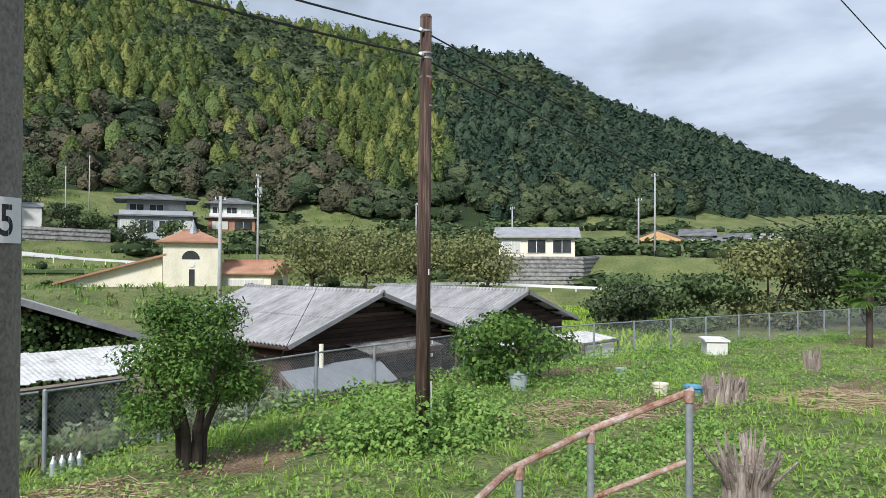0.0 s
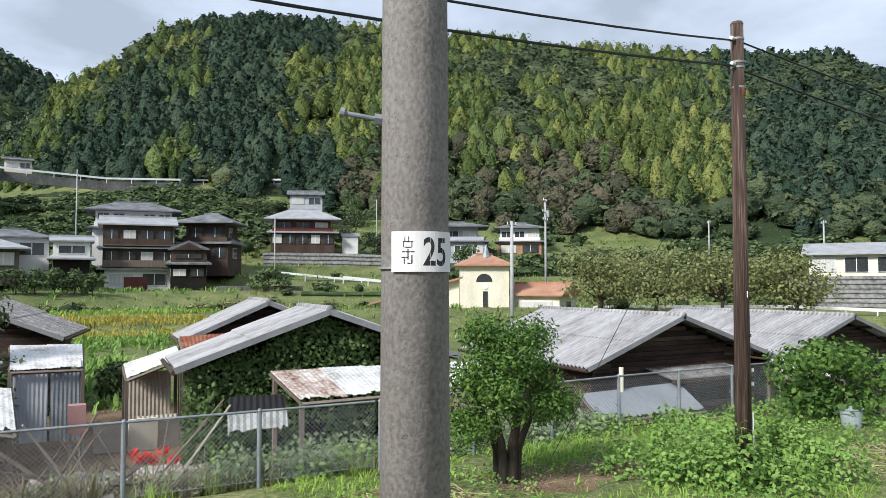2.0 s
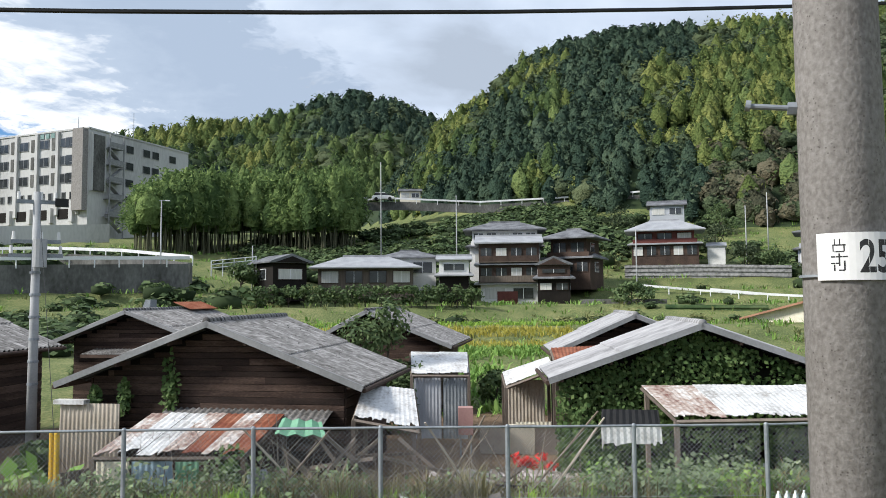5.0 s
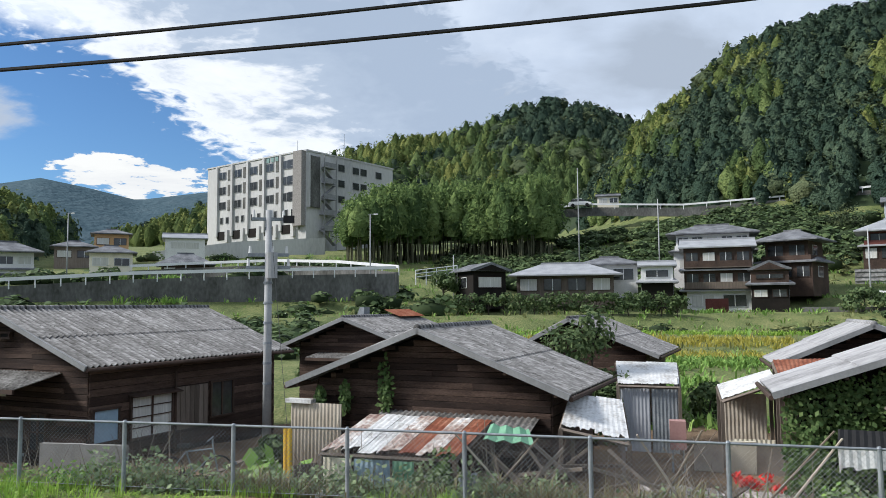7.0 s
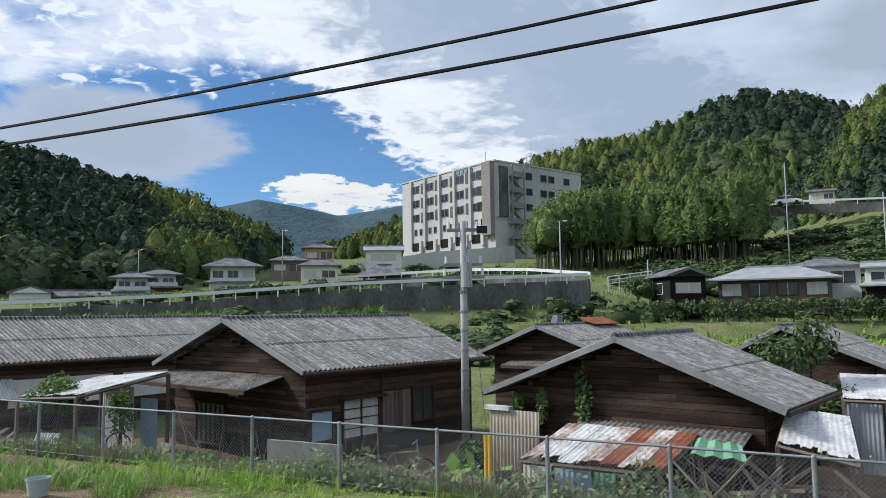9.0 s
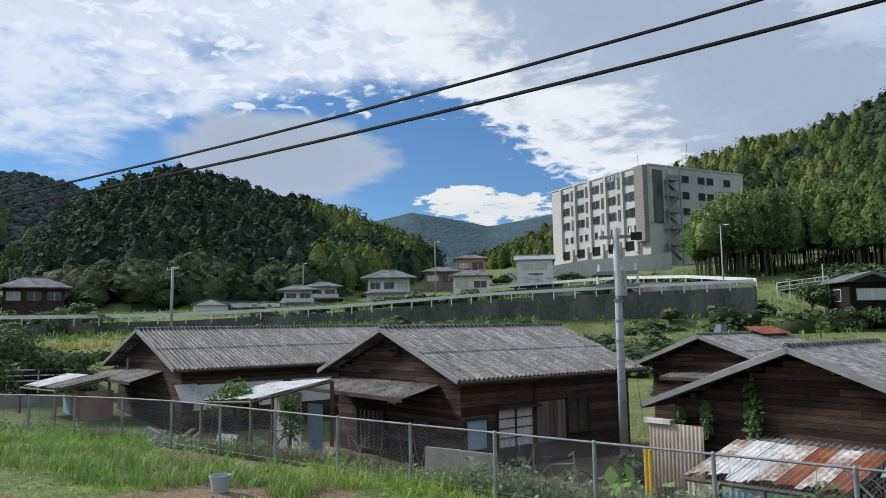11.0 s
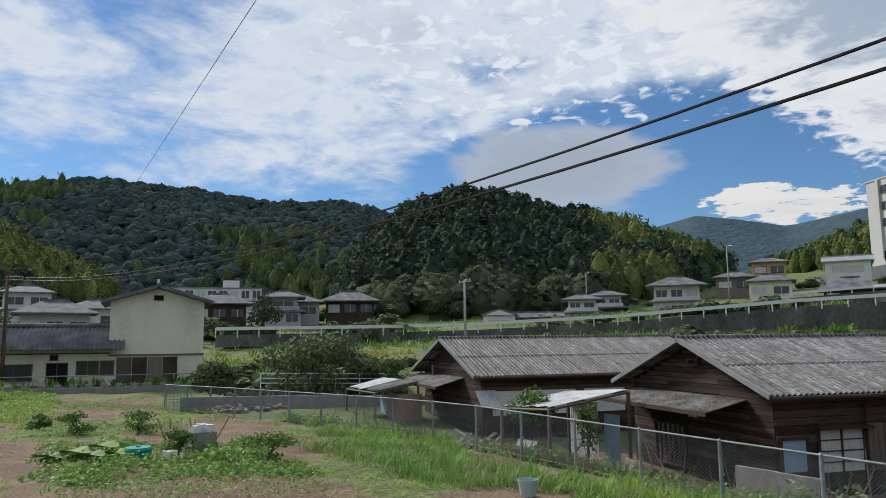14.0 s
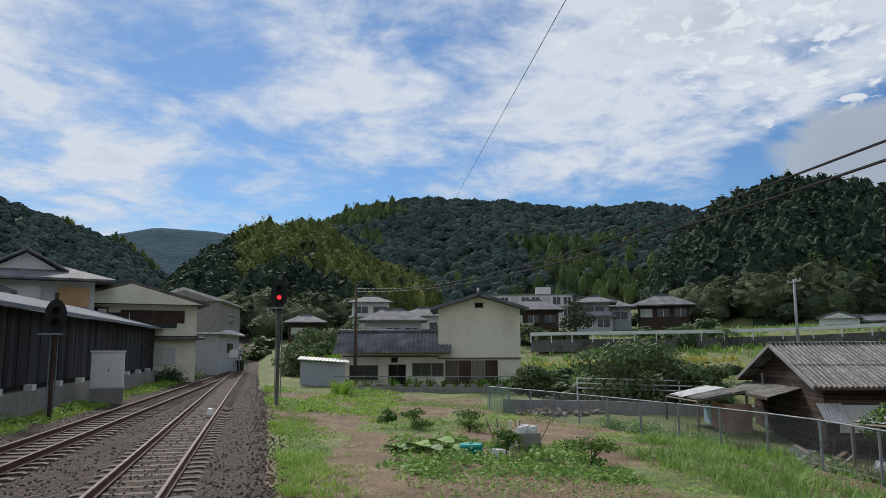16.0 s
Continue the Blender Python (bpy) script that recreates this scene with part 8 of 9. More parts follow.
for k, (x, y, h, w) in enumerate(((-16.3, -9.0, 0.9, 1.0), (-30, -4.5, 2.8, 3.4), (-27, 1.8, 1.6, 1.6), (-32, -7.5, 2.6, 3.0), (-33, -15, 2.2, 3.2), (-29, -13.5, 1.8, 2.4))):
    tree("leafy green bush in the yard", x, y, h, w, "hedge", 280 + k, 420, 0.14, trunk=0.15, name="bush", cat="bush")
tree("big leafy tree beneath the pole", -73.5, -19.8, 3.4, 4.0, "hedge", 291, 600, 0.25, trunk=0.15)
tree("rounded shrub on the meadow", -68.5, -26.5, 1.8, 2.8, "hedge", 292, 300, 0.25, trunk=0.1)
for k, (x, y, h, w) in enumerate(((-92, 38.5, 4.5, 4.2), (-90.5, 41.5, 4.2, 4.0), (-104, 39.5, 5.5, 5), (-76, 19.8, 2.6, 4.5), (-120, 30, 5.5, 7), (-118, 46, 6, 6), (-82, 43, 4.2, 5), (-80, 46.5, 4.4, 5))):
    tree("rounded tree on the terraces", x, y, h, w, "hedge" if k % 2 else "broadleaf", 300 + k, 600, 0.26, trunk=0.15)


def meadow(label, n, th, rr, hgt, mat, seed, lim):
    rng = np.random.default_rng(seed)
    t = np.radians(rng.uniform(*th, n))
    r = np.sqrt(rng.uniform(rr[0] ** 2, rr[1] ** 2, n))
    x, y = r * np.cos(t), r * np.sin(t)
    ok = (wave(x, y, 5.5, seed) + rng.normal(0, 0.4, n) > lim) & (x < track_x(y) - 4)
    x, y = x[ok], y[ok]
    k = rng.uniform(0.6, 1.5, len(x)) * hgt
    v, f = scatter(CLUMPS, x, y, ground_z(x, y) - 0.05, k, k * 2.6, rng)
    solid("meadow_grass", fast_mesh("meadow_grass", v, f, mat), None, label, "grass", kind="stuff")


meadow("rough green grass on the valley terraces", 6200, (125, 215), (44, 135), 0.5, "weed", 81, -0.3)
meadow("pale dry grass on the valley terraces", 4200, (125, 215), (44, 135), 0.45, "olive", 82, 0.1)
meadow("rough grass and garden plants behind the barracks", 4500, (158, 204), (25, 46), 0.42, "weed", 84, -0.5)
meadow("green grass on the valley floor", 6500, (215, 275), (52, 100), 0.6, "weed", 83, 0.1)


# ---- garden this side of the fence ----
def leaf_cloud(label, boxes, n, leaf, mat, seed, name="weeds", cat="weeds", aspect=0.7, up=0.8):
    """Low broad-leaved growth: many small leaves in mounds (x, y, half x, half y, height)."""
    rng = np.random.default_rng(seed)
    pieces = []
    for x, y, sx, sy, h in boxes:
        d, p = ball_points(n, rng, 0.5)
        p = p * (sx, sy, h)
        p[:, 2] = np.abs(p[:, 2])
        p += (x, y, 0)
        p[:, 2] += ground_z(p[:, 0], p[:, 1]) - 0.03
        pieces.append(leaf_quads(p, d * 0.6 + (0, 0, up), leaf, aspect, rng, 0.45))
    v, f = join_quads(pieces)
    return solid(name, fast_mesh(name, v, f, mat), None, label, cat, kind="stuff")


rng = np.random.default_rng(21)


def grow(label, n, xr, yr, hgt, wid, mat, cond, name="grass"):
    y = rng.uniform(*yr, n)
    x = fence_x(y) + (track_x(y) - 2.6 - fence_x(y)) * rng.uniform(*xr, n)
    ok = cond(x, y) & (np.hypot(x, y) > 4.5)
    x, y = x[ok], y[ok]
    v, f = scatter(TUFTS, x, y, ground_z(x, y) - 0.02, rng.uniform(0.6, 1.4, len(x)) * hgt, rng.uniform(0.7, 1.3, len(x)) * wid, rng)
    solid(name, fast_mesh(name, v, f, mat), None, label, "grass", kind="stuff")


def bare(x, y):
    return np.sin(0.9 * x + 1.3) * np.sin(0.55 * y + 0.4) + 0.6 * np.sin(0.31 * y - 0.7 * x)


grow("short green garden grass", 5200, (0.0, 1.0), (2.5, 40), 0.13, 0.55, "grass", lambda x, y: bare(x, y) < 0.5 + rng.normal(0, 0.3, len(x)))
grow("short green garden grass", 5200, (0.0, 1.0), (-46, -7), 0.10, 0.55, "grass", lambda x, y: bare(x, y) < -0.5 + rng.normal(0, 0.3, len(x)))
grow("long arching grass beside the fence", 900, (0.03, 0.34), (-26, -11.5), 0.34, 0.8, "weed", lambda x, y: wave(x, y, 2.6, 2) > -0.1, "long_grass")
grow("tall grass tufts in the garden", 700, (0.0, 1.0), (6, 40), 0.32, 0.6, "grass", lambda x, y: wave(x, y, 2.2, 4) > 0.3, "long_grass")
grow("dry straw and cut grass on the soil", 2400, (0.05, 1.0), (-46, -7), 0.05, 0.5, "straw", lambda x, y: bare(x, y) > -0.4, "straw")
grow("dry straw on bare patches", 1800, (0.05, 1.0), (3, 25), 0.05, 0.5, "straw", lambda x, y: bare(x, y) > 0.3, "straw")
# small flat weeds everywhere
n = 60000
y = np.r_[rng.uniform(3, 38, n), rng.uniform(-44, -9, n)]
x = fence_x(y) + (track_x(y) - 2.8 - fence_x(y)) * rng.uniform(0, 1, 2 * n)
ok = (wave(x, y, 1.9, 7) > np.where(y > 0, -0.25, 0.45)) & (np.hypot(x, y) > 5)
x, y = x[ok], y[ok]
c = np.stack([x, y, ground_z(x, y) + rng.uniform(0.02, 0.16, len(x))], 1)
v, f = leaf_quads(c, np.tile((0, 0, 1.0), (len(x), 1)), 0.031, 0.7, rng, 0.6)
solid("low_weeds", fast_mesh("low_weeds", v, f, "weed"), None, "low broad-leaved weeds over the garden", "weeds", kind="stuff")
mounds = [(-7.9 + rng.uniform(-1.1, 1.3), 8.6 + rng.uniform(-1.0, 1.3), rng.uniform(0.4, 0.7), rng.uniform(0.4, 0.7), rng.uniform(0.5, 1.15)) for _ in range(16)]
leaf_cloud("lush leafy green bush at the foot of the wooden pole", mounds, 620, 0.04, "weed", 61, "leafy_bush", "bush")
leaf_cloud("rank green weeds along the garden fence", [(float(fence_x(v_)) + rng.uniform(-0.3, 1.2), v_, 0.7, 0.7, rng.uniform(0.25, 0.6)) for v_ in np.arange(9.5, 36, 0.55)], 240, 0.042, "weed", 62)
leaf_cloud("spreading vine leaves in the garden", [(-9.5 + rng.uniform(-2.4, 3.2), 18 + rng.uniform(-3, 7), 1.0, 1.0, rng.uniform(0.2, 0.45)) for _ in range(20)], 260, 0.04, "weed", 63)
leaf_cloud("green weeds in front of the railing", [(-4.6 + rng.uniform(-1.6, 1.6), 8.6 + rng.uniform(-1.5, 3), 0.6, 0.6, rng.uniform(0.15, 0.4)) for _ in range(9)], 280, 0.036, "weed", 64)
leaf_cloud("dark green weeds behind the fence", [(-13.3 + rng.uniform(-0.8, 0.8), v_, 0.7, 0.6, rng.uniform(0.5, 1.0)) for v_ in np.arange(2.2, 10.5, 0.35)], 170, 0.06, "sage", 65)
leaf_cloud("tangled weeds behind the fence below the sheds", [(-13.1 + rng.uniform(-0.7, 0.6), v_, 0.6, 0.5, rng.uniform(0.3, 0.75)) for v_ in np.arange(-12, 2.2, 0.45)], 110, 0.055, "sage", 66)
leaf_cloud("weeds behind the fence by the barracks", [(float(fence_x(v_)) - rng.uniform(0.3, 1.4), v_, 0.6, 0.6, rng.uniform(0.3, 0.7)) for v_ in np.arange(-30, -12, 0.6)], 90, 0.055, "sage", 67)
leaf_cloud("potato leaves and herbs in the vegetable plot", [(-2.2 + rng.uniform(-2.2, 3.2), -18.5 + rng.uniform(-3.6, 2.6), 0.6, 0.6, rng.uniform(0.12, 0.32)) for _ in range(64)], 130, 0.055, "weed", 68, "vegetables", "vegetables")
leaf_cloud("grassy green mound by the tracks", [(3.2 + rng.uniform(-2.4, 1.6), -38 + rng.uniform(-10, 10), 0.8, 0.9, rng.uniform(0.15, 0.35)) for _ in range(46)], 110, 0.06, "grass", 69)
leaf_cloud("tall reeds near the railway curve", [(9.5 + rng.uniform(-3.4, 1.0), -70 + rng.uniform(-4, 4), 1.0, 1.0, rng.uniform(1.3, 2.2)) for _ in range(22)], 130, 0.16, "grass", 70, "reeds", "reeds", 0.2, 0.2)
leaf_cloud("weeds along the foot of the storehouse", [(float(far_x(v_)) + 2.6 + rng.uniform(-0.4, 1.2), v_, 0.7, 0.8, rng.uniform(0.15, 0.5)) for v_ in np.arange(-70, -16, 0.9)], 90, 0.06, "grass", 71)
leaf_cloud("shrubs beside the storehouse end", [(17.5 + rng.uniform(-1, 1), -58 + rng.uniform(-3, 3), 0.9, 0.9, rng.uniform(0.6, 1.4)) for _ in range(12)], 160, 0.1, "hedge", 72, "shrubs", "shrubs")
for k, (x, y, h, w) in enumerate(((-0.1, -25.2, 0.75, 1.3), (-1.8, -25.2, 0.8, 1.3), (-2.3, -19.6, 0.7, 0.9), (-4.2, -18.5, 0.75, 1.4), (0.9, -27, 0.6, 0.9))):
    tree("dark green garden shrub on bare soil", x, y, h, w, "leaf", 400 + k, 420, 0.06, trunk=0.1, name="garden_shrub", cat="shrub")

# the evergreen garden tree
et = thing("evergreen_tree", "dense evergreen garden tree with several dark trunks", "tree", at=(-9.75, 5.95, gz(-9.75, 5.95)))
m = Mesh()
for k in range(6):
    a = k * 1.05
    m.chain([(0.12 * math.cos(a), 0.12 * math.sin(a), -0.2), (0.16 * math.cos(a), 0.16 * math.sin(a), 0.5), (0.45 * math.cos(a), 0.45 * math.sin(a), 1.2), (0.7 * math.cos(a), 0.7 * math.sin(a), 1.9)], [0.085, 0.07, 0.045, 0.015], 7)
part("trunk", m, "bark", et)
rng2 = np.random.default_rng(77)
pieces = []
for k in range(44):
    a = rng2.uniform(0, 2 * math.pi)
    zz = rng2.uniform(0.75, 2.45)
    rr = (0.86 if zz < 1.6 else 0.86 - 0.5 * (zz - 1.6) / 0.85) * rng2.uniform(0.5, 1.1)
    d, p = ball_points(400, rng2, 0.3)
    pieces.append(leaf_quads(p * (0.42, 0.42, 0.32) + (rr * math.cos(a), rr * math.sin(a), zz), d + (0, 0, 0.5), 0.04, 0.42, rng2, 0.6))
v, f = join_quads(pieces)
part("crown", fast_mesh("crown", v, f, "leaf"), None, et)

# ivy over the gable
rng3 = np.random.default_rng(31)
n = 11000
yy_ = rng3.uniform(-2.95, 2.95, n)
top = 1.62 - 0.36 * np.abs(yy_)
zz_ = -1.6 + (top + 1.6) * rng3.uniform(0, 1, n) ** 0.8
keep = wave(yy_ * 3, zz_ * 3, 1.6, 3) + rng3.normal(0, 0.4, n) > -0.9
yy_, zz_ = yy_[keep], zz_[keep]
xx_ = -0.36 + 0.22 * np.abs(rng3.normal(0, 0.5, len(yy_))) + 0.08 * wave(yy_, zz_, 0.5, 1)
c = np.stack([xx_, yy_, zz_], 1)
v, f = leaf_quads(c, np.tile((1.0, 0, 0.45), (len(c), 1)), 0.052, 0.75, rng3, 0.6)
part("ivy_cover", fast_mesh("ivy_cover", v, f, "ivy"), None, D_, "thick green ivy over the gable wall")
for par, boxes, seed in ((A, [(-0.35, -1.0, 0.5, 0.22, 0.9), (-0.3, -2.0, 0.35, 0.16, 0.4), (-0.2, -2.6, 0.3, 0.15, 0.3)], 5), (D_, [(0.3, -2.6, -0.4, 0.5, 0.9), (0.5, 0.2, 0.15, 1.6, 0.12)], 6)):
    rr_ = np.random.default_rng(seed)
    for x, y, z, sy, sz in boxes:
        d, p = ball_points(260, rr_, 0.1)
        v, f = leaf_quads(p * (0.12, sy, sz) + (x, y, z), np.tile((1.0, 0, 0.3), (260, 1)), 0.055, 0.7, rr_, 0.5)
        tagged(part("ivy_strand", fast_mesh("ivy_strand", v, f, "ivy"), None, par), "hanging ivy strands", kind="stuff")
rr_ = np.random.default_rng(9)
d, p = ball_points(500, rr_, 0.3)
v, f = leaf_quads(p * (0.35, 0.4, 0.75) + (-13.0, -3.95, -0.75), d + (0.5, 0, 0.3), 0.055, 0.7, rr_, 0.5)
solid("shed_ivy", fast_mesh("shed_ivy", v, f, "ivy"), None, "ivy climbing over the patched tin shed", "ivy", kind="stuff")
# red spider lilies
rr_ = np.random.default_rng(10)
for k in range(7):
    x, y = -14.0 + rr_.uniform(-0.4, 0.4), 1.35 + rr_.uniform(-0.45, 0.45)
    e = thing("spider_lily", "red spider lily in bloom behind the fence", "flower", "red spider lilies", at=(x, y, gz(x, y)))
    h = rr_.uniform(0.45, 0.65)
    part("stem", Mesh().tube((0, 0, -0.05), (0, 0, h), 0.01, n=5), "weed", e)
    d, p = ball_points(46, rr_, 0.4)
    v, f = leaf_quads(p * (0.13, 0.13, 0.09) + (0, 0, h + 0.03), d, 0.06, 0.3, rr_, 0.4)
    part("bloom", fast_mesh("bloom", v, f, "red_flower"), None, e)

# twigs and poles leaning over the fence
rr_ = np.random.default_rng(11)
for k in range(34):
    y = rr_.uniform(-4.2, 2.0) if k < 26 else rr_.uniform(-16, -9)
    x = -12.6 - rr_.uniform(0, 1.6)
    z = gz(x, y)
    ln = rr_.uniform(0.9, 2.1)
    a, el = rr_.uniform(0, 2 * math.pi), rr_.uniform(0.3, 1.3)
    q = Vector((x + 0.3 * math.cos(a) * ln * math.cos(el), y + math.sin(a) * ln * math.cos(el), z + ln * math.sin(el)))
    midp = Vector((x, y, z)).lerp(q, 0.5) + Vector((0, rr_.normal(0, 0.05), rr_.normal(0, 0.05)))
    solid("dry_branch", Mesh().chain([(x, y, z - 0.05), midp, q], [0.018, 0.014, 0.006], 5), "twig", "dry grey branch leaning in the scrap yard", "branch", "dry branches")
for k in range(9):
    x, y = -14.2 + rr_.uniform(-0.6, 0.6), rr_.uniform(-3.6, -0.6)
    z = gz(x, y)
    solid("broken_batten", Mesh().box((x, y, z + 0.65), (0.05, rr_.uniform(1.0, 1.9), 0.06), rr_.uniform(-30, 30), rr_.uniform(-60, 60)), "plank_grey", "broken grey wooden batten under the torn awning", "batten", "broken battens")
rub = Mesh()
for k in range(420):
    x, y = -14.9 + rr_.uniform(-1.1, 1.2), 0.9 + rr_.uniform(-1.4, 1.6)
    rub.box((x, y, gz(x, y) + 0.03), tuple(rr_.uniform(0.06, 0.3, 3) * (1, 1, 0.15)), rr_.uniform(0, 180), rr_.uniform(-25, 25))
solid("rubble", rub, "pale_rubble", "pale broken rubble on the ground of the yard", "rubble", kind="stuff")
rub = Mesh()
for k in range(120):
    x, y = -6.6 + rr_.uniform(-2.2, 1.6), -36 + rr_.uniform(-1.0, 1.0)
    rub.box((x, y, gz(x, y) + 0.1), tuple(rr_.uniform(0.08, 0.6, 3) * (1, 0.4, 0.3)), rr_.uniform(0, 180), rr_.uniform(-25, 25), rr_.uniform(-30, 30))
solid("scrap_pile", rub, "plank_grey", "heap of broken boards behind the fence", "scrap", kind="stuff")
rub = Mesh()
for k in range(46):
    x, y = -13.4 + rr_.uniform(-0.8, 0.6), -10.4 + rr_.uniform(-1.4, 1.6)
    rub.box((x, y, gz(x, y) + 0.12), tuple(rr_.uniform(0.05, 0.9, 3) * (0.3, 1, 0.12)), rr_.uniform(-40, 40), rr_.uniform(-25, 25))
solid("scrap_pile", rub, "plank_grey", "scrap boards and pipes beside the barrack", "scrap", kind="stuff")
leaf_cloud("taro plants with large heart-shaped leaves", [(-14.2, -8.0, 0.5, 0.6, 0.9), (-14.0, -7.0, 0.4, 0.4, 0.8)], 26, 0.24, "weed", 73, "taro_plant", "plant", 0.8)


def bicycle(label, at, rz):
    e = thing("bicycle", label, "bicycle", at=at, rz=rz)
    for k, y in enumerate((-0.5, 0.5)):
        w = Mesh()
        w.chain([(0, y + 0.32 * math.cos(a), 0.33 + 0.32 * math.sin(a)) for a in np.linspace(0, 2 * math.pi, 25)], [0.018] * 25, 5)
        part("wheel", w, "black", e)
    for p, q in (((0, -0.5, 0.33), (0, -0.15, 0.75)), ((0, -0.15, 0.75), (0, 0.4, 0.8)), ((0, 0.4, 0.8), (0, 0.5, 0.33)), ((0, -0.15, 0.75), (0, 0.0, 0.3)), ((0, 0, 0.3), (0, 0.42, 0.7)), ((0, 0, 0.3), (0, -0.5, 0.33)), ((0, 0.4, 0.8), (0, 0.38, 1.0))):
        part("frame_tube", Mesh().tube(p, q, 0.018, n=6), "galv", e)
    part("handlebar", Mesh().tube((-0.28, 0.34, 1.0), (0.28, 0.34, 1.0), 0.015, n=6), "galv", e)
    part("saddle", Mesh().box((0, -0.2, 0.88), (0.14, 0.26, 0.07)), "black", e)


bicycle("old bicycle leaning in the cluttered yard", (-14.0, -9.6, gz(-14.0, -9.6)), 20)
bicycle("dark bicycle parked under the tin shelter", (-13.0, -18.6, gz(-13.0, -18.6)), 35)

# pipe railing beside the walk
rl = thing("pipe_handrail", "rust-stained grey pipe handrail on posts", "railing")
RP = [Vector((-2.19, 5.61, 1.37)), Vector((-2.87, 5.3, 1.02)), Vector((-3.35, 3.95, 0.84))]
HR = [(-2.17, 5.66, 1.38), (-2.87, 5.30, 1.03), (-3.05, 4.4, 0.86), (-2.9, 3.2, 0.62)]
part("handrail", Mesh().chain(HR, [0.028] * 4, 10), "rusty_pipe", rl, "rusty flaking top pipe")
part("lower_rail", Mesh().chain([(-2.19, 5.61, 0.84), (-2.87, 5.30, 0.48), (-3.05, 4.4, 0.3)], [0.022] * 3, 10), "rusty_pipe", rl)
for x, y, z in ((-2.19, 5.61, 1.36), (-2.87, 5.30, 1.0), (-3.02, 4.5, 0.86)):
    part("post", Mesh().tube((x, y, gz(x, y) - 0.2), (x, y, z), 0.03, n=12), "galv", rl)
    part("collar", Mesh().tube((x, y, z - 0.07), (x, y, z + 0.02), 0.04, n=12), "rusty_pipe", rl)


def stump(label, x, y, h, r, seed, spread=1.0):
    rs = random.Random(seed)
    e = thing("tree_stump", label, "tree stump", "weathered stumps", at=(x, y, gz(x, y)))
    part("core", Mesh().tube((0, 0, -0.1), (0, 0, h * 0.6), r * 0.8, r * 0.9, 12), "stump", e)
    sp = Mesh()
    for k in range(46):
        a = rs.uniform(0, 2 * math.pi)
        rr = r * rs.uniform(0.55, 1.0)
        hh = h * rs.uniform(0.6, 1.1)
        o = spread * rs.uniform(1.0, 1.35)
        sp.chain([(rr * math.cos(a), rr * math.sin(a), -0.1), (rr * 1.05 * math.cos(a), rr * 1.05 * math.sin(a), hh * 0.5), (rr * o * math.cos(a + 0.1), rr * o * math.sin(a + 0.1), hh)], [r * 0.16, r * 0.13, r * 0.05], 5)
    part("splintered_edge", sp, "stump", e)


stump("grey splintered tree stump sprouting upwards", -2.42, 7.75, 0.72, 0.22, 3, 1.7)
stump("broad weathered grey stump", -5.05, 14.8, 0.52, 0.45, 4)
stump("small weathered stump in the grass", -5.06, 21.8, 0.58, 0.2, 5)
solid("paving_slab", Mesh().box((-1.75, 8.1, gz(-1.75, 8.1) + 0.03), (0.5, 0.5, 0.06), 20), "ochre", "worn pinkish stone slab lying on soil", "slab")


def bucket(label, x, y, r, h, mat, rz=0.0, handle=True):
    e = thing("bucket", label, "bucket", "garden buckets", at=(x, y, gz(x, y)), rz=rz)
    m = Mesh()
    n = 24
    p = []
    for rr, z in ((r * 0.78, 0.0), (r, h), (r * 0.94, h), (r * 0.74, 0.02)):
        p += [(rr * math.cos(2 * math.pi * k / n), rr * math.sin(2 * math.pi * k / n), z) for k in range(n)]
    f = [(j * n + k, j * n + (k + 1) % n, (j + 1) * n + (k + 1) % n, (j + 1) * n + k) for j in range(3) for k in range(n)]
    f += [tuple(range(n - 1, -1, -1)), tuple(range(3 * n, 4 * n))]
    part("pail", m.add(p, f), mat, e, smooth=False)
    part("rim", Mesh().tube((0, 0, h - 0.03), (0, 0, h), r * 1.05, r * 1.06, 24, caps=False), mat, e)
    if handle:
        q = [(r * math.cos(a), 0.02, h - 0.04 - 0.6 * r * math.sin(a) * 0.5) for a in np.linspace(0, math.pi, 9)]
        part("handle", Mesh().chain([(u, -r * 1.0, w) for u, v_, w in q], [0.006] * 9, 5), "wire", e)
    return e


bucket("grey plastic bucket standing in the grass", -9.8, 14.6, 0.23, 0.42, "plastic_grey")
bucket("small pale yellow bucket", -6.57, 15.3, 0.17, 0.26, "cream")
bucket("blue basin beside the stump", -6.05, 15.85, 0.22, 0.16, "blue_plastic", handle=False)
bucket("small grey pail in the weeds", -8.87, 18.1, 0.15, 0.24, "plastic_grey")
bucket("grey plastic bucket on the grass", -7.74, -12.75, 0.19, 0.3, "plastic_grey")
tb = thing("bathtub", "old white enamel bathtub in the garden", "bathtub", at=(-9.4, 26.6, gz(-9.4, 26.6)), rz=-60)
part("shell", Mesh().prism([(-0.55, 0.0), (0.55, 0.0), (0.65, 0.5), (-0.65, 0.5)], "y", -0.35, 0.35), "white_wall", tb)
part("rim", Mesh().box((0, 0.38, 0.52), (1.4, 0.08, 0.06)).box((0, -0.38, 0.52), (1.4, 0.08, 0.06)).box((0.67, 0, 0.52), (0.08, 0.7, 0.06)).box((-0.67, 0, 0.52), (0.08, 0.7, 0.06)), "white_wall", tb)
tt = thing("lidded_tub", "round teal plastic tub with lid", "tub", at=(-1.36, -19.15, gz(-1.36, -19.15)))
part("body", Mesh().tube((0, 0, 0), (0, 0, 0.26), 0.27, 0.3, 28), "teal", tt)
part("lid", Mesh().tube((0, 0, 0.26), (0, 0, 0.31), 0.31, 0.28, 28), "teal", tt)
part("knob", Mesh().tube((0, 0, 0.31), (0, 0, 0.34), 0.05, n=12), "teal", tt)
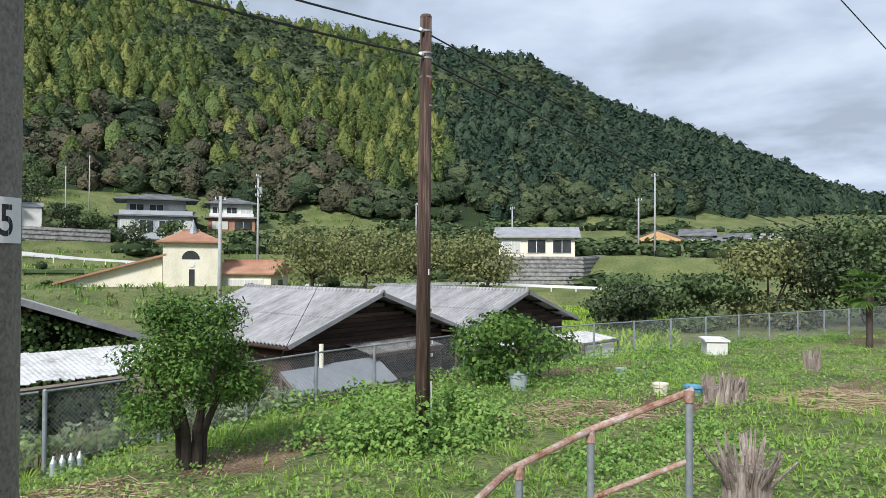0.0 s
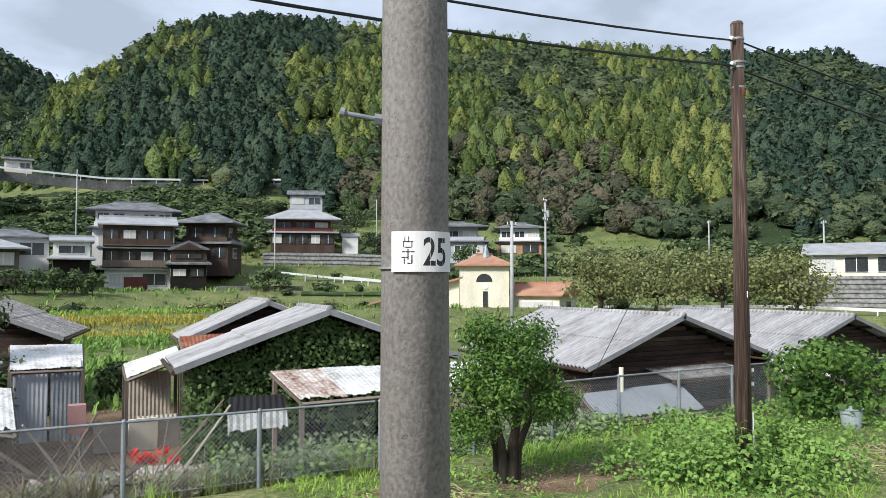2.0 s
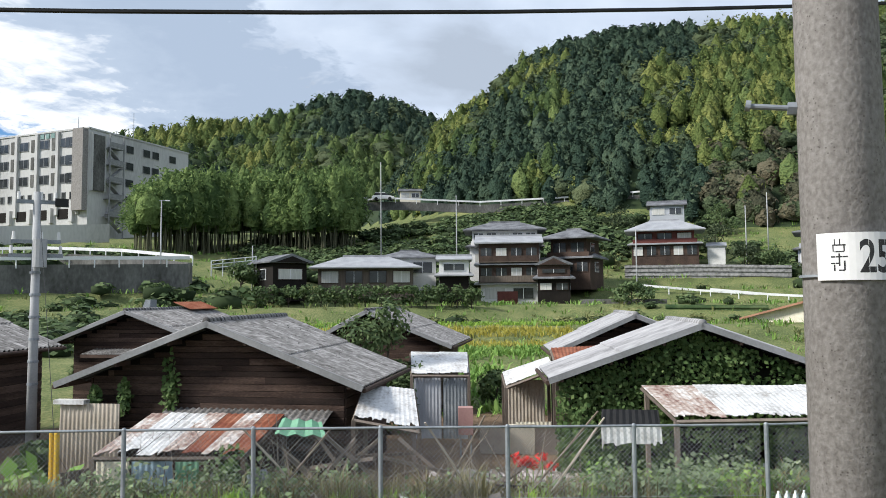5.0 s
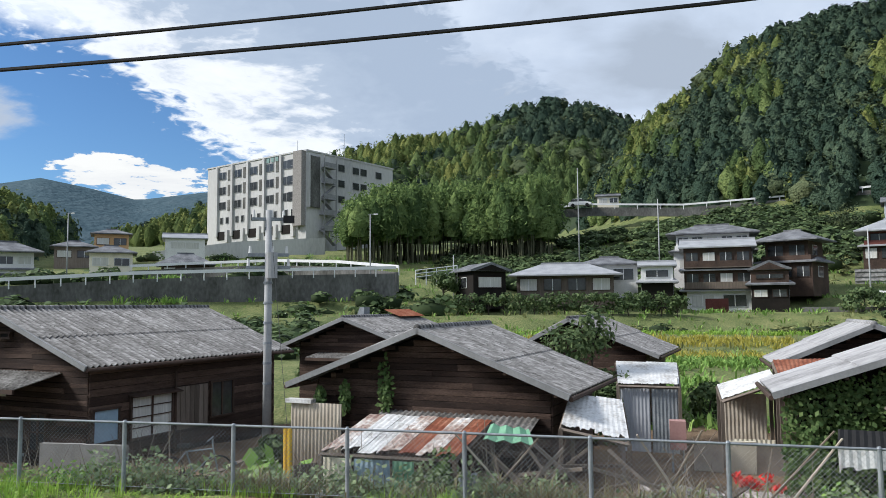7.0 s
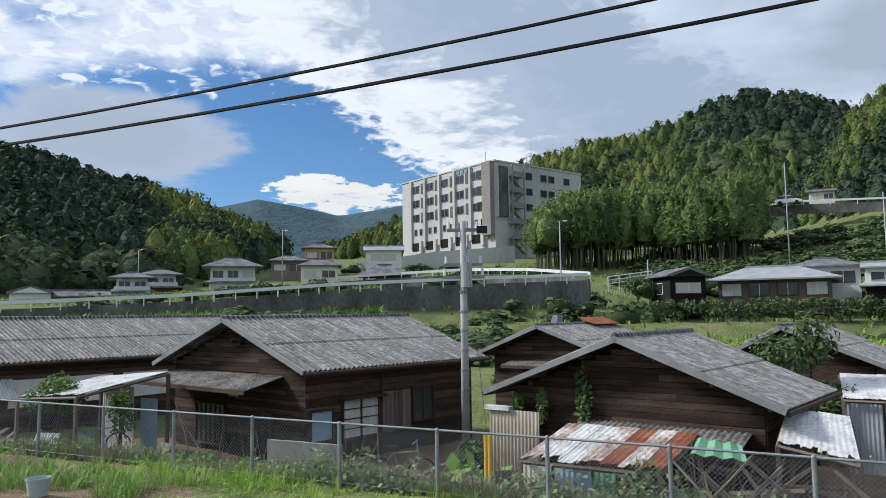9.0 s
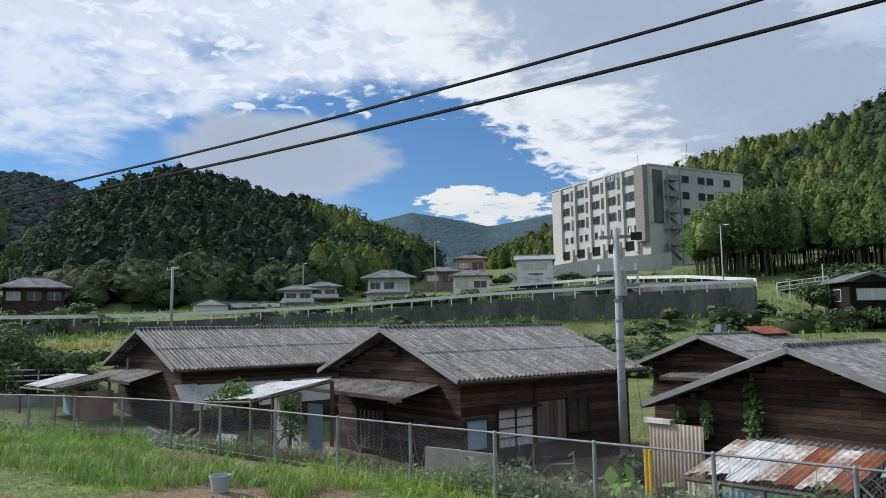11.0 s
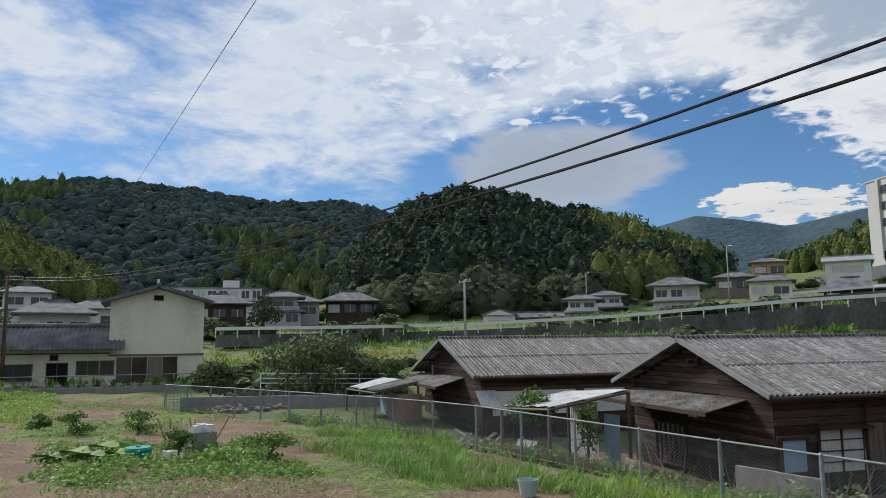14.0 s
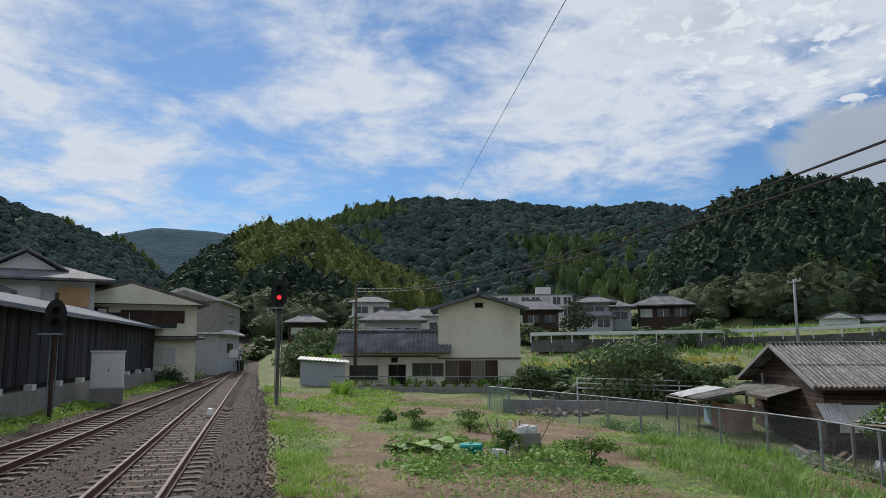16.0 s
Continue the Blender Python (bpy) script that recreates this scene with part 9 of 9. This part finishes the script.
bs = thing("concrete_basin", "square grey concrete basin heaped with stones", "basin", at=(-2.9, -20.5, gz(-2.9, -20.5)), rz=10)
part("tank", Mesh().box((0, 0, 0.25), (0.62, 0.8, 0.5)), "concrete", bs)
for k in range(14):
    rs = random.Random(k)
    part("stone", Mesh().box((rs.uniform(-0.2, 0.2), rs.uniform(-0.3, 0.3), 0.53 + rs.uniform(0, 0.1)), (0.2, 0.22, 0.12), rs.uniform(0, 90), rs.uniform(-20, 20)), "white_tin", bs)
solid("wooden_post", Mesh().box((-2.45, -19.9, gz(-2.45, -19.9) + 0.38), (0.06, 0.06, 0.85)), "cream", "pale wooden stake beside the basin", "stake")
for k in range(5):
    rs = random.Random(50 + k)
    x, y = -2.9 + rs.uniform(-0.7, 0.7), -20.9 + rs.uniform(-0.4, 0.4)
    solid("garden_stick", Mesh().tube((x, y, gz(x, y)), (x + rs.uniform(-0.6, 0.6), y + rs.uniform(-0.2, 0.2), gz(x, y) + 0.8), 0.015, n=5), "twig", "thin bamboo garden stick", "stick", "garden sticks")
solid("stool", Mesh().box((-2.05, -19.2, gz(-2.05, -19.2) + 0.1), (0.24, 0.3, 0.2), 20), "plate_white", "small white plastic stool", "stool")
for k in range(4):
    x, y = -11.55, 4.75 + 0.13 * k
    e = thing("water_bottle", "clear plastic water bottle standing by the fence", "bottle", "water bottles", at=(x, y, gz(x, y)))
    part("body", Mesh().tube((0, 0, 0), (0, 0, 0.2), 0.05, n=12).tube((0, 0, 0.2), (0, 0, 0.27), 0.05, 0.016, 12), "bottle", e)
    part("cap", Mesh().tube((0, 0, 0.27), (0, 0, 0.295), 0.017, n=10), "plate_white", e)
# straw heaps
for x, y, s_ in ((-9.3, 4.0, 1.1), (-7.2, 12.2, 1.6), (-3.55, 16.1, 1.5)):
    rs = np.random.default_rng(int(abs(x) * 10))
    h = Mesh()
    for k in range(420):
        a, rr = rs.uniform(0, 2 * math.pi), s_ * math.sqrt(rs.uniform(0, 1))
        px, py = x + rr * math.cos(a), y + rr * math.sin(a)
        b, ln = rs.uniform(0, math.pi), rs.uniform(0.1, 0.3)
        z = gz(px, py) + 0.02 + 0.1 * rs.uniform(0, 1) * (1 - rr / s_)
        h.tube((px - ln * math.cos(b), py - ln * math.sin(b), z), (px + ln * math.cos(b), py + ln * math.sin(b), z + rs.uniform(-0.02, 0.05)), 0.006, n=3, caps=False)
    solid("straw_heap", h, "straw", "heap of dry pale straw on the ground", "straw", kind="stuff")
# palm at the end of the garden
pm = thing("windmill_palm", "small palm with fan-shaped leaves", "palm", at=(-5.3, 31.5, gz(-5.3, 31.5)))
part("trunk", Mesh().tube((0, 0, -0.2), (0, 0, 2.2), 0.13, 0.11, 10), "bark", pm)
for k in range(16):
    a, el = k * 2.4, 0.9 - 0.1 * k
    d = Vector((math.cos(a) * math.cos(el), math.sin(a) * math.cos(el), math.sin(el)))
    base = Vector((0, 0, 2.2))
    tip = base + d * 0.7
    fr = Mesh()
    fr.tube(base, tip, 0.015, n=4)
    side = d.cross(Vector((0, 0, 1))).normalized()
    for j in range(-5, 6):
        q = (d * math.cos(j * 0.25) + side * math.sin(j * 0.25)).normalized()
        w = q.cross(Vector((0, 0, 1))).normalized() * 0.03
        e2 = tip + q * 0.6 - Vector((0, 0, 0.12))
        fr.add([tip - w * 0.3, tip + w * 0.3, tip + q * 0.35 + w, e2, tip + q * 0.35 - w], [(0, 1, 2, 3, 4)])
    part("frond", fr, "leaf", pm)
# spiky plant by the line
sp = thing("cycad", "low spiky bright green plant by the railway", "plant", at=(4.0, -43.5, gz(4.0, -43.5)))
v, f = scatter(TUFTS, np.zeros(9), np.zeros(9), np.zeros(9), np.full(9, 1.1), np.full(9, 2.4), np.random.default_rng(3))
part("fronds", fast_mesh("fronds", v, f, "grass"), None, sp)
sb = thing("track_marker", "round white trackside marker", "marker", at=(7.2, -27.6, 0.1))
part("head", Mesh().tube((0, 0, 0.0), (0, 0, 0.22), 0.16, 0.1, 14), "plate_white", sb)

hs = thing("hanging_sheet", "torn white corrugated sheet hanging by the ivy", "metal sheet")
part("sheet", Mesh().corrugated((-13.2, 2.45, 0.12), (-13.2, 3.5, 0.1), (-13.15, 2.45, -0.28), (-13.15, 3.5, -0.24), 9, 0.006, torn=0.3), "white_tin", hs)
part("upper_sheet", Mesh().corrugated((-13.35, 2.5, 0.38), (-13.35, 3.5, 0.36), (-13.22, 2.45, 0.1), (-13.22, 3.5, 0.08), 9, 0.006), "black", hs)
solid("green_sheet", Mesh().corrugated((-13.7, -3.2, 0.22), (-13.7, -2.5, 0.16), (-13.25, -3.25, 0.02), (-13.25, -2.35, -0.02), 3, 0.03), "green_plastic", "pale green plastic sheet on the shed roof", "plastic sheet")
mb = thing("meter_box", "faded pink metal box on thin legs", "box", at=(-17.6, 0.25, -1.75))
part("box", Mesh().box((0, 0, 1.25), (0.3, 0.34, 0.62)), "pink_box", mb)
for k in (-1, 1):
    part("leg", Mesh().tube((0, 0.12 * k, -0.05), (0, 0.12 * k, 0.95), 0.025, n=6), "galv", mb)
for k, (y, z) in enumerate(((0.9, -1.2), (1.6, -1.15), (2.2, -1.25))):
    solid("plywood_sheet", Mesh().box((-17.9 - 0.1 * k, y, z), (0.04, 0.62, 1.0), 4 * k, 0, 8), "cream" if k % 2 else "plank_pale", "pale board panel leaning against the lean-to", "panel", "leaning panels")


# ---- clutter of the yards behind the fence ----
yr = random.Random(91)
grow_n = 1500
yy = rng.uniform(-24, 9, grow_n)
xx = fence_x(yy) - rng.uniform(0.15, 1.7, grow_n)
ok = wave(xx, yy, 1.5, 3) + rng.normal(0, 0.4, grow_n) > -0.1
xx, yy = xx[ok], yy[ok]
v, f = scatter(TUFTS, xx, yy, ground_z(xx, yy) - 0.02, rng.uniform(0.25, 0.75, len(xx)), rng.uniform(0.5, 1.0, len(xx)), rng)
solid("dry_weeds", fast_mesh("dry_weeds", v, f, "dry_weed"), None, "dry yellowish weeds tangled along the fence", "weeds", kind="stuff")
yy = rng.uniform(-30, 9, 900)
xx = fence_x(yy) + rng.uniform(-0.5, 1.6, 900)
ok = (wave(xx, yy, 1.7, 6) > 0.1) & (np.hypot(xx, yy) > 6)
xx, yy = xx[ok], yy[ok]
v, f = scatter(TUFTS, xx, yy, ground_z(xx, yy) - 0.02, rng.uniform(0.2, 0.45, len(xx)), rng.uniform(0.35, 0.7, len(xx)), rng)
solid("long_grass", fast_mesh("long_grass", v, f, "grass"), None, "long green grass along the fence", "grass", kind="stuff")
for k in range(44):
    y = yr.uniform(-22.5, 1.5)
    x = float(fence_x(y)) - yr.uniform(0.7, 2.6)
    ln, rz_, tilt = yr.uniform(0.7, 2.4), yr.uniform(0, 180), yr.uniform(-16, 16)
    z = gz(x, y) + 0.05 + 0.5 * ln * abs(math.sin(radians(tilt)))
    b_ = solid("loose_board", Mesh().box((0, 0, 0), (ln, yr.uniform(0.07, 0.16), 0.025)), yr.choice(["plank_grey", "plank_grey", "plank"]), "weathered loose board lying in the yard", "board", "loose boards in the yard")
    b_.matrix_world = pose(x, y, z, 0, tilt, rz_)
for k in range(16):
    y = yr.uniform(-22.5, 1.5)
    x = float(fence_x(y)) - yr.uniform(0.8, 2.6)
    w_, h_ = yr.uniform(0.35, 0.9), yr.uniform(0.3, 0.7)
    tilt = yr.choice([8, 12, 62, 70])
    z = gz(x, y) + 0.03 + 0.5 * h_ * math.sin(radians(tilt))
    mat = yr.choice(["white_tin", "galv", "rusty_tin", "plank_grey"])
    s_ = solid("scrap_sheet", Mesh().corrugated((-w_ / 2, h_ / 2, 0), (w_ / 2, h_ / 2, 0), (-w_ / 2, -h_ / 2, 0), (w_ / 2, -h_ / 2, 0), 8, 0.012, 0.02), mat, "discarded corrugated sheet lying among yard scrap", "sheet", "scrap sheets in the yard")
    s_.matrix_world = pose(x, y, z, tilt, 0, yr.uniform(40, 140))
for k in range(14):
    y = yr.uniform(-22.5, 1.0)
    x = float(fence_x(y)) - yr.uniform(0.8, 2.4)
    p_ = thing("flower_pot", "small plant pot standing among yard weeds", "pot", "pots in the yard", at=(x, y, gz(x, y) - 0.01))
    r_ = yr.uniform(0.09, 0.17)
    part("pot_body", Mesh().tube((0, 0, 0), (0, 0, r_ * 1.7), r_ * 0.72, r_, 14), yr.choice(["tile_orange", "plate_white", "black", "house_wood"]), p_)
    part("pot_rim", Mesh().tube((0, 0, r_ * 1.6), (0, 0, r_ * 1.85), r_ * 1.08, r_ * 1.1, 14), "tile_orange", p_)
yl = np.random.default_rng(97)
leaf_cloud("thick pale-green weeds pressed against the netting", [(float(fence_x(v_)) - yl.uniform(0.25, 1.3), v_, 0.5, 0.5, yl.uniform(0.35, 0.95)) for v_ in np.arange(-10.5, 10.5, 0.22) if not -1.6 < v_ < 2.2], 150, 0.05, "sage", 98)
leaf_cloud("bright leafy weeds below the ivy-covered barrack", [(float(fence_x(v_)) - yl.uniform(0.3, 1.6), v_, 0.45, 0.45, yl.uniform(0.4, 0.9)) for v_ in np.arange(2.4, 10.5, 0.4)], 150, 0.055, "weed", 99)
leaf_cloud("brown withered creeper over the yard scrap", [(float(fence_x(v_)) - yl.uniform(0.4, 2.2), v_, 0.5, 0.5, yl.uniform(0.15, 0.5)) for v_ in np.arange(-12, 2.0, 0.4)], 110, 0.045, "dry_weed", 100)
leaf_cloud("low green weeds along the barrack yards", [(float(fence_x(v_)) - yl.uniform(0.3, 1.8), v_, 0.5, 0.5, yl.uniform(0.25, 0.7)) for v_ in np.arange(-31, -9, 0.2)], 120, 0.05, "weed", 101)
rd = Mesh()
for k in range(420):
    v_ = yl.uniform(-11.5, 2.2) if k < 300 else yl.uniform(-30, -11.5)
    x = float(fence_x(v_)) - yl.uniform(0.35, 2.3)
    z = gz(x, v_)
    a_, el = yl.uniform(0, 2 * math.pi), yl.uniform(0.25, 1.45)
    ln = yl.uniform(0.4, 1.5)
    q = Vector((x + 0.5 * ln * math.cos(a_) * math.cos(el), v_ + ln * math.sin(a_) * math.cos(el), z + ln * math.sin(el)))
    rd.tube((x, v_, z), q, 0.009, 0.003, 4, False)
solid("dead_stalks", rd, "twig", "tangle of dead grey-brown stalks behind the fence", "dead stalks", kind="stuff")
# long poles leaning on the netting
for k, (y0, dy, top) in enumerate(((1.0, 1.15, 0.55), (1.35, 0.9, 0.45), (-0.4, 0.75, 0.5), (-2.6, -0.9, 0.35), (-3.2, 1.1, 0.3), (0.2, -0.8, 0.4))):
    x0 = float(fence_x(y0)) - 0.75
    p0, p1 = Vector((x0, y0, gz(x0, y0) - 0.02)), Vector((float(fence_x(y0 + dy)) - 0.05, y0 + dy, top))
    solid("leaning_pole", Mesh().chain([p0, p0.lerp(p1, 0.5) + Vector((0, 0.02, 0.03)), p1], [0.022, 0.02, 0.015], 6), "plank_pale" if k % 2 else "twig", "old bamboo pole leaning on the fence netting", "pole", "leaning poles")
# grass-green lattice by the fence corner
gl_ = thing("garden_lattice", "green plastic lattice standing at the plot edge", "lattice", at=(-4.2, -36.0, gz(-4.2, -36.0)), rz=84)
for k in range(9):
    part("upright", Mesh().box((0, -0.6 + 0.15 * k, 0.6), (0.02, 0.02, 1.2)), "green_plastic", gl_)
    part("crossbar", Mesh().box((0, 0, 0.05 + 0.14 * k), (0.02, 1.2, 0.02)), "green_plastic", gl_)
# big pale leaves of a squash plant beside the tub
sq = thing("squash_plant", "squash plant with broad pale green leaves", "plant", at=(-0.4, -19.4, gz(-0.4, -19.4)))
for k, (x, y, r, z) in enumerate(((0.3, 0.1, 0.34, 0.24), (0.75, 0.3, 0.3, 0.2), (-0.25, -0.1, 0.32, 0.3), (0.0, 0.5, 0.26, 0.2), (-0.5, 0.35, 0.24, 0.18), (0.95, -0.1, 0.22, 0.16))):
    lf = Mesh()
    edge_ = [(x + r * math.cos(a) * (1 + 0.12 * math.sin(3 * a)), y + r * math.sin(a), z + 0.05 * math.sin(2 * a)) for a in np.linspace(0, 2 * math.pi, 16, endpoint=False)]
    lf.add(edge_ + [(x, y, z - 0.05)] + [(u, v_, w - 0.008) for u, v_, w in edge_] + [(x, y, z - 0.06)], [(j, (j + 1) % 16, 16) for j in range(16)] + [(17 + (j + 1) % 16, 17 + j, 33) for j in range(16)])
    part("leaf", lf, "sage" if k % 2 else "weed", sq)
    part("stalk", Mesh().tube((x * 0.4, y * 0.4, -0.02), (x, y, z - 0.05), 0.012, n=5), "weed", sq)
# small debris of the yards
for nm, lab, mat, cnt, lo, hi in (("yard_debris", "pale broken crockery, stones and plastic strewn in the yard", "pale_rubble", 260, -24, -8.5), ("yard_debris", "brown rotting scraps of wood strewn in the yard", "plank_grey", 320, -24, 2.0), ("yard_debris", "white plastic scraps lying in the yard", "plate_white", 46, -22, 1.0), ("yard_debris", "pale cut stones and scraps under the torn awning", "pale_rubble", 160, -4.6, 1.8)):
    db = Mesh()
    for k in range(cnt):
        y = yl.uniform(lo, hi)
        x = float(fence_x(y)) - yl.uniform(0.3, 2.7)
        sz = yl.uniform(0.04, 0.26)
        db.box((x, y, gz(x, y) + 0.25 * sz), (sz, sz * yl.uniform(0.3, 1.2), sz * yl.uniform(0.25, 0.7)), yl.uniform(0, 180), yl.uniform(-30, 30), yl.uniform(-30, 30))
    solid(nm, db, mat, lab, "debris", kind="stuff")
# green growth along the ballast edge
gy = yl.uniform(-48, -7, 2600)
gx = track_x(gy) - 2.45 - np.abs(yl.normal(0, 0.8, 2600))
keep_ = (wave(gx, gy, 1.3, 5) + yl.normal(0, 0.3, 2600) > 0.0) & (np.hypot(gx, gy) > 6)
gx, gy = gx[keep_], gy[keep_]
v, f = scatter(TUFTS, gx, gy, ground_z(gx, gy) - 0.02, yl.uniform(0.08, 0.24, len(gx)), yl.uniform(0.3, 0.7, len(gx)), yl)
solid("verge_grass", fast_mesh("verge_grass", v, f, "grass"), None, "patchy green grass along the ballast shoulder", "grass", kind="stuff")
hy = yl.uniform(-66, -14, 2200)
hx = far_x(hy) + 1.9 + yl.uniform(0, 2.4, 2200)
keep_ = wave(hx, hy, 1.4, 2) + yl.normal(0, 0.3, 2200) > -0.4
hx, hy = hx[keep_], hy[keep_]
v, f = scatter(TUFTS, hx, hy, ground_z(hx, hy) - 0.02, yl.uniform(0.08, 0.26, len(hx)), yl.uniform(0.35, 0.8, len(hx)), yl)
solid("verge_grass", fast_mesh("verge_grass", v, f, "grass"), None, "green grass between the tracks and the storehouse", "grass", kind="stuff")
